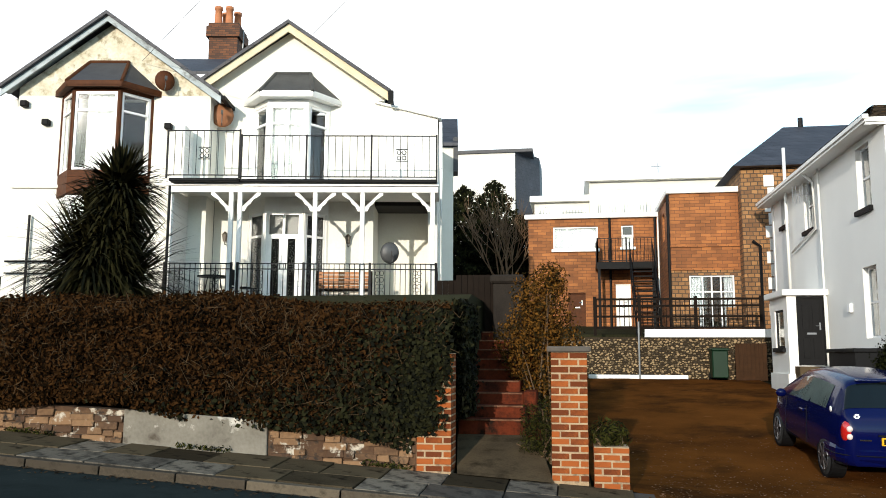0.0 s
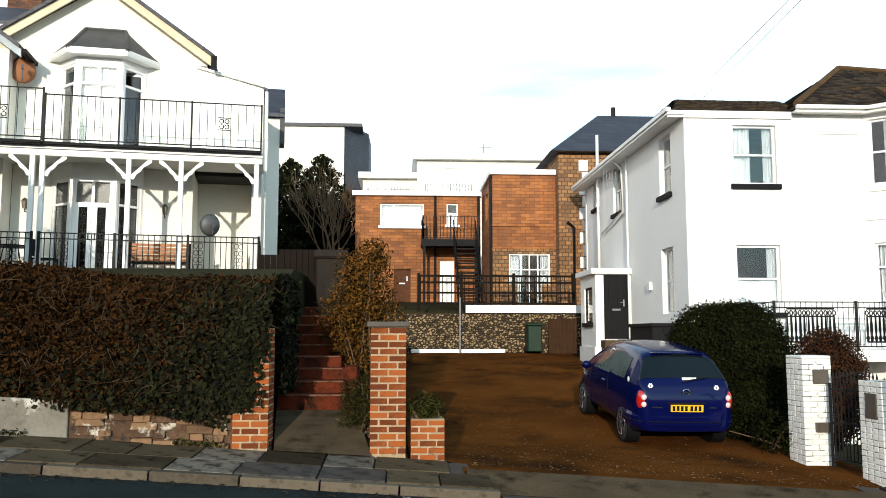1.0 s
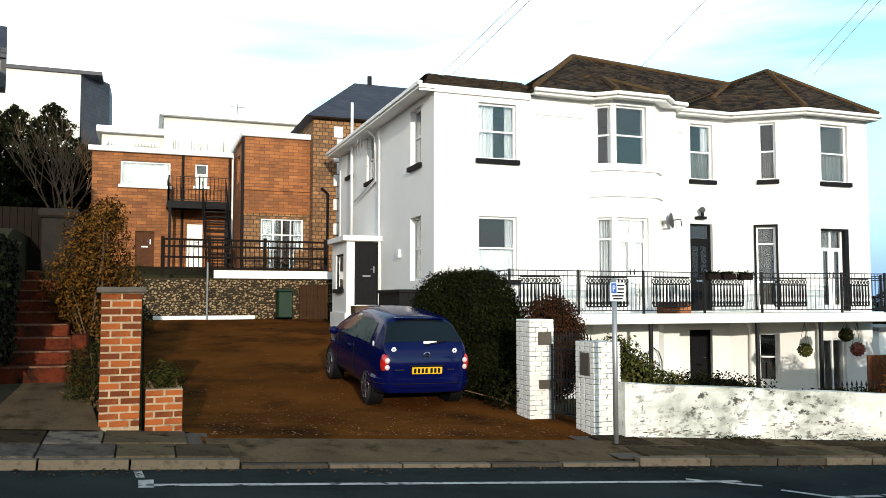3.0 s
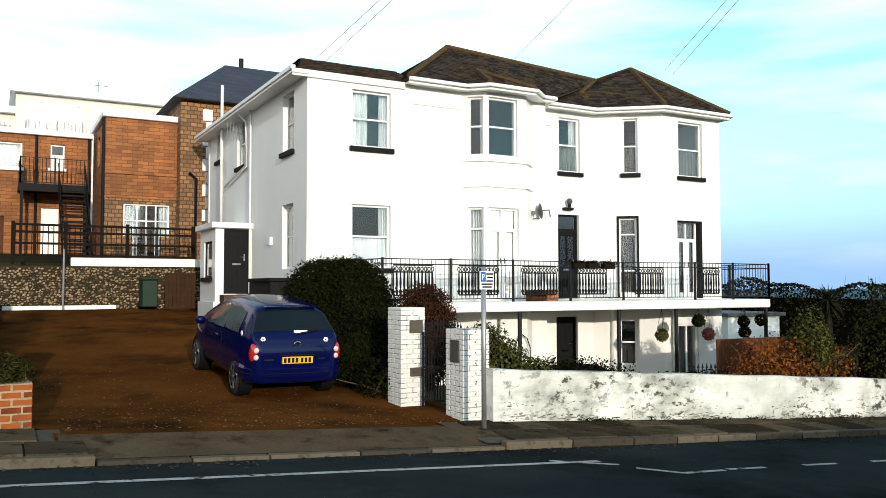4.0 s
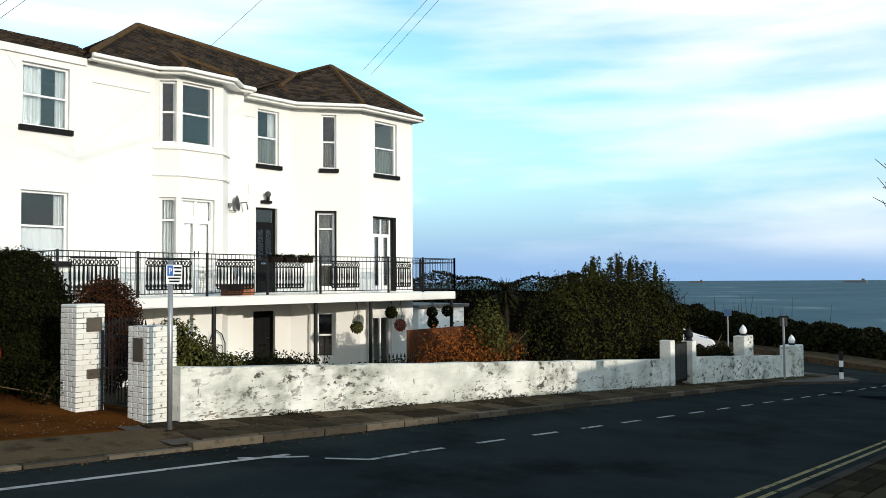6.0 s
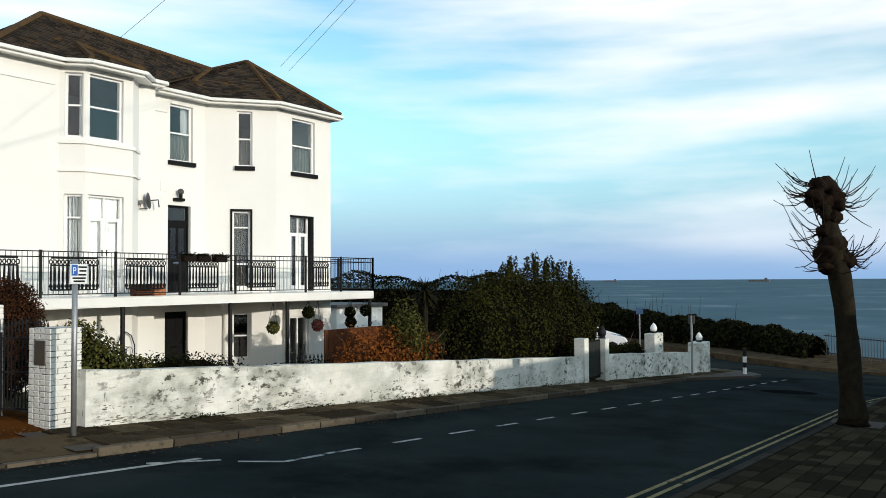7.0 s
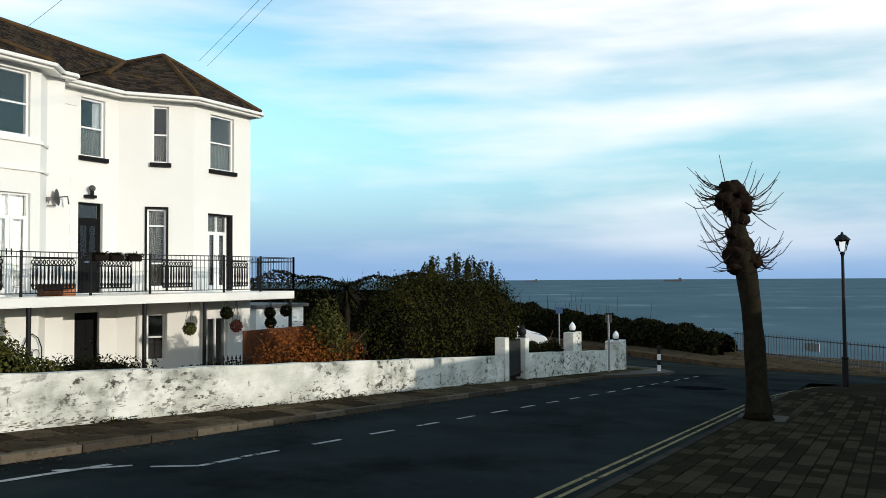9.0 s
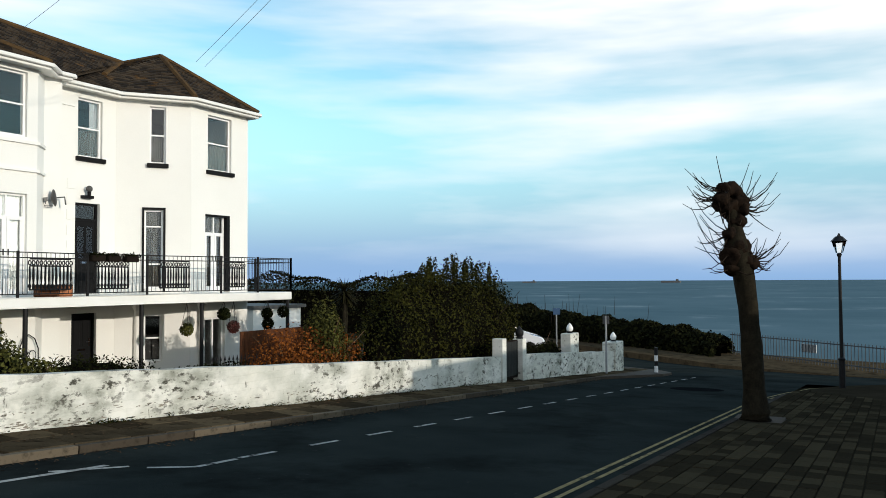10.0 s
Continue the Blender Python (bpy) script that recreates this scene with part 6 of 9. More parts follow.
def build_steps():
    s = tagged(new("stairs_1"), "flight of worn red-painted garden steps between hedge and brick pier", "stairs", "", "structure")
    y, z = 12.6, 0.64
    for k in range(9):
        w0, w1 = (-1.64 + 0.02 * k, -0.64 - 0.04 * k) if k < 3 else (-1.72, -0.8)
        bm = BM()
        box(bm, w0, w1, y, y + 3.5 if k == 8 else y + 0.75, z - 0.3, z + 0.18)
        st = part("step", bm, "redstep", s, bevel=0.012)
        bm = BM()
        box(bm, w0 + 0.02, w1 - 0.02, y - 0.012, y + 0.025, z + 0.158, z + 0.184)
        part("nosing", bm, "nosing", st, "pale worn step edge", bevel=0.006)
        y += 0.42 if k != 3 else 0.9
        z += 0.175
    bm = BM()
    for x, y0, y1, zz in ((-0.62, 12.4, 13.4, 0.8), (-0.72, 13.4, 15.0, 1.2), (-0.78, 15.0, 16.4, 1.75)):
        box(bm, x, x + 0.2, y0, y1, 0.0, zz)
    part("side_wall", bm, "redstep", s, "red painted flanking wall", bevel=0.015)
    bm = BM()
    v = [bm.verts.new(p) for p in ((-1.4, 10.8, pave_z(-1.4, 10.8) + 0.02), (-0.2, 10.8, pave_z(-0.2, 10.8) + 0.02), (-0.5, 12.7, 0.62), (-1.66, 12.7, 0.62))]
    bm.faces.new(v)
    solid("path", bm, "concrete", "short dark concrete path to the garden steps", "path")
    # timber gate and shed behind the steps
    g = thing("garden_gate", pose(-2.3, 17.0, 2.1), "dark stained timber garden gate at the head of the steps", "gate")
    for k in range(7):
        bm = BM()
        box(bm, 0.12 * k, 0.12 * k + 0.112, 0, 0.03, 0, 1.3)
        part("board", bm, "fence_dark", g)
    bm = BM()
    box(bm, 0, 0.84, 0.03, 0.06, 0.9, 1.0)
    part("ledge", bm, "fence_dark", g)
    f = thing("garden_fence", pose(-2.75, 17.3, 2.2), "dark stained board fence beside the garden gate", "fence")
    for k in range(11):
        bm = BM()
        box(bm, 0.12 * k, 0.12 * k + 0.114, 0, 0.03, 0, 1.12)
        part("board", bm, "fence_dark", f)
    p = thing("stone_gate_post", pose(-1.2, 16.7, 1.82), "dark stone gate post with a rough cap", "gate post")
    bm = BM()
    box(bm, -0.28, 0.28, -0.28, 0.28, -0.6, 1.35)
    part("shaft", bm, "dark_post", p, bevel=0.02)
    bm = BM()
    box(bm, -0.34, 0.34, -0.34, 0.34, 1.35, 1.52)
    part("coping", bm, "dark_post", p, bevel=0.04)


build_hedge()
build_left_wall()
pier_a = brick_pier("gate_pier", -1.71, 11.1, 0.28, 0.46, 17, 0.088, "red brick gate pier half covered by ivy", cap_h=0.0)
for k in range(3):
    bm = BM()
    box(bm, -0.17 + 0.09 * k, -0.12 + 0.09 * k, -0.238, -0.228, 1.28, 1.40)
    part("number_bar", bm, "upvc", pier_a, "small pale number plate bar")
pier_b = brick_pier("gate_pier", 0.0, 11.14, 0.2, 0.47, 18, 0.0885, "red brick gate pier with a dark stone cap beside a driveway")
pier_c = brick_pier("gate_pier", 0.5, 11.05, 0.13, 0.44, 6, 0.085, "low broken brick pier with weeds growing on top", cap_h=0.0)
build_steps()


def ivy_on_pier():
    rng = np.random.default_rng(8)
    p = np.stack([rng.normal(-1.75, 0.2, 2600), rng.uniform(10.78, 10.86, 2600), rng.uniform(0.75, 2.0, 2600)], 1)
    keep = (p[:, 0] < -1.84 + 0.30 * (p[:, 2] - 0.85) + 0.3 * rng.random(2600) ** 2 + 0.06 * np.sin(9 * p[:, 2])) & (p[:, 0] < -1.46)
    p = p[keep]
    q = np.tile((0, -1, 0.1), (len(p), 1))
    ob = part("ivy", leaf_mesh("ivy", p, q, 0.034, "leaf_ivy", rng, shape=1.4), None)
    tagged(ob, "dark green ivy climbing over a brick pier", "ivy", "", "stuff")


ivy_on_pier()


# ---- plants ----
def blade_plant(name, m, heads, label, category, n=220, length=0.8, material="palm_leaf", seed=1, width=0.035, spread=1.0):
    """Sword-shaped leaves radiating from one or more heads on stems."""
    rng = random.Random(seed)
    t = thing(name, m, label, category)
    bm = BM()
    for hx, hy, hz, r in heads:
        tube(bm, [(hx * 0.3, hy * 0.3, 0), (hx * 0.8, hy * 0.8, hz * 0.6), (hx, hy, hz)], [0.12, 0.1, 0.07], 8)
    part("trunk", bm, "bark", t, "fibrous brown stem")
    bm = BM()
    for hx, hy, hz, r in heads:
        for k in range(n):
            az, el = rng.uniform(0, 2 * math.pi), math.asin(rng.uniform(-0.75 * spread, 1.0))
            ln = length * r * rng.uniform(0.75, 1.15)
            d = Vector((math.cos(az) * math.cos(el), math.sin(az) * math.cos(el), math.sin(el)))
            side = d.cross(Vector((0, 0, 1)))
            side = (side.normalized() if side.length > 0.05 else Vector((1, 0, 0))) * width
            base = Vector((hx, hy, hz + rng.uniform(-0.12, 0.12)))
            pts = [base + d * ln * f + Vector((0, 0, -0.28 * ln * f * f * f * math.cos(el))) for f in (0.0, 0.35, 0.7, 1.0)]
            ws = (0.5, 1.0, 0.75, 0.02)
            a = [bm.verts.new(p - side * w) for p, w in zip(pts, ws)]
            b = [bm.verts.new(p + side * w) for p, w in zip(pts, ws)]
            for i in range(3):
                bm.faces.new((a[i], a[i + 1], b[i + 1], b[i]))
    part("crown", bm, material, t, "spiky sword-shaped leaves")
    return t


blade_plant("cordyline", pose(-8.85, 15.0, 2.5), ((0.15, 0, 2.45, 0.9), (0.0, -0.1, 1.75, 1.0), (-0.05, -0.1, 1.2, 1.15), (0.25, 0.1, 0.6, 1.4), (-0.3, -0.2, 0.8, 1.4)),
            "spiky dark green cordyline palm with drooping lower leaves", "palm", n=620, length=1.2, width=0.033)


def leafy(name, m, blobs, n, size, material, label, category, seed, stems=8, stem_mat="twig", base_r=0.2, kind="", shape=2.0, flat=0.25, core=0.0, wild=1.0):
    """A bush: stems, and a crown of many small leaves over lumpy masses."""
    rng = np.random.default_rng(seed)
    t = thing(name, m, label, category, "", kind)
    bm = BM()
    for k in range(stems):
        b = blobs[k % len(blobs)]
        a = rng.uniform(0, 2 * math.pi)
        e = np.array(b[:3]) + rng.normal(size=3) * np.array(b[3:6]) * 0.5
        s = (base_r * math.cos(a), base_r * math.sin(a), 0.0)
        tube(bm, [s, ((s[0] + e[0]) / 2 + rng.normal() * 0.05, (s[1] + e[1]) / 2, e[2] * 0.55), tuple(e)], [0.022, 0.014, 0.006], 5)
    tagged(part("stems", bm, stem_mat, t, "thin woody stems"), kind="stuff")
    # solid blobs added under the leaves, coloured as dark as a bush's shaded inside
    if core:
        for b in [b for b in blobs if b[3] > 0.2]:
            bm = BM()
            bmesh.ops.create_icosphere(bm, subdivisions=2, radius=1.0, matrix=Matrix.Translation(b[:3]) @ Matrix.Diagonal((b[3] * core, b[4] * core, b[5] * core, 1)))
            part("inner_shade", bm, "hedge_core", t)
    vol = np.array([b[3] * b[4] + b[4] * b[5] + b[3] * b[5] for b in blobs])
    ps, qs = [], []
    for b, share in zip(blobs, vol / vol.sum()):
        k = int(n * share)
        d = rng.normal(size=(k, 3))
        d /= np.linalg.norm(d, axis=1)[:, None]
        ph = rng.uniform(0, 6, 3)
        lump = 1 + 0.13 * wild * np.sin(5 * d[:, 0] + ph[0]) * np.sin(4 * d[:, 2] + ph[1]) + 0.08 * wild * np.sin(9 * d[:, 1] + ph[2])
        rad = lump * (1 - flat * rng.random(k) ** 2) * (1 + 0.05 * rng.normal(size=k))
        ps.append(np.array(b[:3]) + d * np.array(b[3:6]) * rad[:, None])
        qs.append(d)
    p, q = np.concatenate(ps), np.concatenate(qs)
    keep = p[:, 2] > 0.02
    part("crown", leaf_mesh("crown", p[keep], q[keep], size, material, rng, shape=shape), None, t, "dense crown of small leaves")
    return t


leafy("clipped_bush", pose(5.96, 14.75, -0.1), ((0.0, 0, 1.3, 1.06, 1.0, 1.08), (0.2, -0.1, 0.65, 0.98, 0.9, 0.75)), 80000, 0.023, "leaf_bush", "large rounded dark evergreen bush beside the drive", "bush", 11, shape=1.6, flat=0.08, core=0.88, wild=0.45)
leafy("red_bush", pose(7.58, 14.4, -0.28), ((0.0, 0, 1.2, 0.62, 0.6, 0.85), (-0.3, 0, 0.6, 0.8, 0.6, 0.6)), 30000, 0.023, "leaf_red", "rounded reddish-brown bush beside a white gate pier", "bush", 12, flat=0.12, core=0.86, wild=0.5)
leafy("low_shrub", pose(6.2, 13.2, -0.15), ((0, 0, 0.3, 0.5, 0.6, 0.35), (0.3, 0.7, 0.35, 0.5, 0.5, 0.35), (-0.35, 1.0, 0.25, 0.3, 0.5, 0.25)), 5000, 0.03, "leaf_bush", "low straggling dark shrub along the drive edge", "bush", 13)
leafy("russet_shrub", pose(-0.5, 14.4, 0.45), ((0, 0, 2.1, 0.5, 0.5, 0.7), (-0.3, 0, 1.5, 0.45, 0.5, 0.6), (0.25, 0.1, 1.55, 0.45, 0.45, 0.6), (0.0, 0, 0.8, 0.5, 0.45, 0.6), (0.2, 0, 2.55, 0.28, 0.3, 0.35)), 15000, 0.028, "leaf_shrub", "tall thin russet shrub behind a brick pier", "bush", 14, stems=16, flat=0.9)
leafy("rosemary_bush", pose(-0.42, 11.9, 0.3), ((0, 0, 0.4, 0.28, 0.3, 0.45),), 2600, 0.03, "leaf_tall", "small green bush at the foot of a brick pier", "bush", 15, flat=0.6, shape=5)
leafy("wall_weeds", pose(0.48, 11.1, 0.62), ((0, 0, 0.14, 0.26, 0.22, 0.2),), 900, 0.05, "leaf_tall", "grassy weeds on top of a low pier", "weeds", 16, flat=0.8, shape=6)
sprigs = random.Random(23)
leafy("tall_hedge", pose(22.2, 12.2, -1.3), ((-3.2, 0, 0.9, 1.3, 0.8, 1.75), (-1.9, 0.1, 1.1, 1.7, 0.85, 2.0), (-0.6, 0, 1.35, 1.7, 0.85, 1.98), (1.0, 0, 1.4, 1.8, 0.85, 1.95), (2.5, 0, 1.25, 1.5, 0.85, 1.92), (3.45, 0, 0.8, 0.75, 0.8, 1.8),
      *[(u, sprigs.uniform(-0.4, 0.4), 2.95 + 0.42 * math.sin(0.55 * u + 1.2) + sprigs.uniform(-0.15, 0.22), 0.06, 0.06, sprigs.uniform(0.15, 0.34)) for u in [-3.4 + 0.115 * k for k in range(56)]]),
      64000, 0.042, "leaf_tall", "tall uneven evergreen hedge behind a white wall", "hedge", 17, stems=40, stem_mat="twig_dark", flat=0.22, core=0.8)
leafy("pale_shrub", pose(16.4, 12.5, -1.0), ((0, 0, 1.35, 0.5, 0.45, 0.85), (0.5, 0.1, 0.9, 0.5, 0.4, 0.8)), 6000, 0.04, "leaf_pale", "yellow-green shrub beside rust-red bushes", "bush", 24, stems=14, flat=0.6)
leafy("garden_shrub", pose(7.95, 12.3, -0.55), ((0, 0, 0.75, 0.55, 0.5, 0.75), (0.7, 0, 0.5, 0.6, 0.5, 0.5), (-0.3, 0, 1.2, 0.35, 0.35, 0.45)), 9000, 0.034, "leaf_pale", "leafy green shrub inside a white gate pier", "bush", 25, stems=14, flat=0.55, core=0.6)
leafy("low_hedge", pose(26.2, 11.35, -1.75), ((0, 0, 0.7, 1.5, 0.4, 0.55), (1.7, 0, 0.65, 1.2, 0.4, 0.55), (-1.5, 0, 0.7, 1.2, 0.4, 0.6)), 12000, 0.04, "leaf_bush", "low dark hedge just inside a white wall", "hedge", 26, flat=0.3, core=0.85)
leafy("russet_bush", pose(15.7, 12.7, -1.1), ((0, 0, 0.85, 1.5, 0.8, 0.85), (1.3, 0, 0.8, 0.9, 0.7, 0.8), (-1.4, 0.1, 0.4, 1.0, 0.6, 0.5)), 15000, 0.035, "leaf_rust", "bare reddish bushes behind a white wall", "bush", 18, stems=60, flat=0.9)
leafy("low_border", pose(12.3, 12.3, -0.75), ((0, 0, 0.45, 1.4, 0.5, 0.35), (2.4, 0, 0.3, 1.6, 0.5, 0.3), (-2.6, 0.3, 0.6, 1.5, 0.6, 0.55), (-4.2, 0.6, 0.9, 0.8, 0.6, 0.6)), 26000, 0.03, "leaf_bush", "low dark shrubs along the inside of a garden wall", "bush", 19, flat=0.5, core=0.85)


# ---- white wall, its gate piers and gate ----
def wall_plan(x):
    return 10.75 - 0.028 * max(0, x - 7.0)


def build_white_wall():
    w = tagged(new("wall_front"), "low limewashed garden wall with black stains along the pavement", "wall", "", "structure")
    edges = [(6.85, 11.6), (11.6, 16.2), (16.2, 21.97)]
    for x0, x1 in edges + [(23.65, 28.0), (28.0, 31.9)]:
        bm = BM()
        n = 6
        for k in range(n):
            a, b = x0 + (x1 - x0) * k / n, x0 + (x1 - x0) * (k + 1) / n
            top_a, top_b = 0.5 - 0.0685 * (a - 6.7) + 0.01 * math.sin(3 * a), 0.5 - 0.0685 * (b - 6.7) + 0.01 * math.sin(3 * b)
            if x0 > 21:
                top_a, top_b = top_a + 0.06, top_b + 0.06
            prism(bm, [(a, wall_plan(a), pave_z(a, 10.6) - 0.3), (b, wall_plan(b), pave_z(b, 10.6) - 0.3), (b, wall_plan(b), top_b), (a, wall_plan(a), top_a)], (0, 0.24, 0))
        part("wall_length", bm, "white_wall", w)
    # garden gate in the wall
    for x in (22.12, 23.5):
        bm = BM()
        z = pave_z(x, 10.6)
        box(bm, x - 0.14, x + 0.14, wall_plan(x) - 0.04, wall_plan(x) + 0.3, z - 0.2, z + 1.25)
        part("gate_pillar", bm, "white_wall", w, bevel=0.015)
    g = thing("wall_gate", pose(22.27, wall_plan(22.4) + 0.1, pave_z(22.4, 10.6)), "grey wooden gate in the white wall", "gate")
    bm = BM()
    box(bm, 0, 1.08, 0, 0.05, 0.03, 1.16)
    part("gate_frame", bm, "fence_dark", g)
    for k in range(9):
        bm = BM()
        box(bm, 0.01 + 0.118 * k, 0.118 + 0.118 * k, -0.015, 0.0, 0.1, 1.12)
        part("board", bm, "patch_grey", g)
    # end pillar
    bm = BM()
    z = pave_z(33.2, 10.2)
    box(bm, 31.9, 32.95, wall_plan(33) - 0.05, wall_plan(33) + 0.5, z - 0.3, z + 1.2)
    part("end_pillar", bm, "white_wall", w, bevel=0.02)
    for x, y, zt, mtl in ((32.45, wall_plan(33) + 0.22, z + 1.2, "globe"), (29.65, 11.05, pave_z(29.65, 10.2) + 1.45, "globe"), (23.5, wall_plan(23.5) + 0.13, pave_z(23.5, 10.6) + 1.25, "iron")):
        g = thing("pillar_lamp", pose(x, y, zt), "round lamp globe on a pillar of the white wall" if mtl == "globe" else "dark urn-shaped finial on a gate pillar", "lamp" if mtl == "globe" else "finial")
        bm = BM()
        cyl(bm, (0, 0, 0), (0, 0, 0.08), 0.12, 0.07, 10)
        part("collar", bm, "iron", g)
        bm = BM()
        tube(bm, [(0, 0, 0.06), (0, 0, 0.1), (0, 0, 0.2), (0, 0, 0.3), (0, 0, 0.38)], [0.07, 0.12, 0.13, 0.08, 0.01], 12)
        part("globe", bm, mtl, g, smooth=True)
    bm = BM()
    z = pave_z(29.65, 10.2)
    box(bm, 29.2, 30.1, 10.85, 11.25, z - 0.4, z + 1.45)
    part("pillar", bm, "white_wall", w, bevel=0.02)


def build_flaking():
    """Patches where the limewash has come off, in ragged rows near the foot of the wall."""
    rng = random.Random(55)
    bm = BM()
    for c in range(60):
        cx = rng.uniform(7.1, 21.4)
        cz = 0.03 + 0.30 * rng.random() ** 2.4
        for k in range(rng.randrange(4, 13)):
            x = cx + rng.gauss(0, 0.3)
            if not 7.0 < x < 21.5:
                continue
            z = pave_z(x, 10.6) + max(0.02, cz + rng.gauss(0, 0.022))
            w, hh = rng.uniform(0.015, 0.08) * rng.uniform(0.4, 1.2), rng.uniform(0.003, 0.014)
            y = wall_plan(x) - 0.003
            pts = [(x + w * math.cos(q) * rng.uniform(0.6, 1.1), y, z + hh * math.sin(q) * rng.uniform(0.5, 1.2)) for q in [i * math.pi / 3.5 for i in range(7)]]
            prism(bm, pts, (0, 0.02, 0))
    tagged(part("bare_patch", bm, "bare_flake", bpy.data.objects["wall_front"], "dark stone where the limewash has flaked off"), kind="stuff")


build_white_wall()
build_flaking()
pier_d = brick_pier("white_gate_pier", 6.28, 12.51, -0.22, 0.46, 20, 0.078, "white painted brick gate pier with plaque and letter box", "white_brick", "white_joint", "white_brick", 0.05, 0.0, 3)
pier_e = brick_pier("white_gate_pier", 6.69, 11.23, -0.32, 0.49, 18, 0.078, "white painted brick gate pier with a dark plaque", "white_brick", "white_joint", "white_brick", 0.0, 0.0, 4)


def plaque(parent, z, w, hh, x=0.0):
    bm = BM()
    box(bm, x - w / 2, x + w / 2, -0.25, -0.215, z, z + hh)
    part("plaque", bm, "brass", parent, "dark worn metal plaque", bevel=0.004)


plaque(pier_d, 1.2, 0.24, 0.2, 0.05)
bm = BM()
box(bm, -0.252, -0.22, -0.13, 0.1, 0.9, 1.24)
part("plaque", bm, "brass", pier_e, "dark worn metal plaque", bevel=0.004)
bm = BM()
box(bm, -0.06, 0.18, -0.28, -0.215, 0.5, 0.64)
box(bm, -0.04, 0.16, -0.29, -0.279, 0.56, 0.6)
part("letter_box", bm, "brass", pier_d, "small metal letter box", bevel=0.008)


def build_iron_gate():
    g = thing("iron_gate", pose(6.42, 12.2, -0.2, 0, 0, -65), "black wrought-iron garden gate between white piers", "gate")
    bm = BM()
    box(bm, 0, 0.03, -0.015, 0.015, 0, 1.2)
    box(bm, 0.8, 0.83, -0.015, 0.015, 0, 1.2)
    for z in (0.1, 0.62, 1.1):
        box(bm, 0.03, 0.8, -0.012, 0.012, z, z + 0.03)
    part("gate_frame", bm, "iron", g)
    for k in range(1, 14):
        bm = BM()
        x, top = 0.057 * k + 0.015, 1.25 + 0.08 * math.sin(k * 0.21)
        cyl(bm, (x, 0, 0.1), (x, 0, top), 0.010, n=5)
        cyl(bm, (x, 0, top), (x, 0, top + 0.09), 0.02, 0.001, 5)
        part("bar", bm, "iron", g)


build_iron_gate()


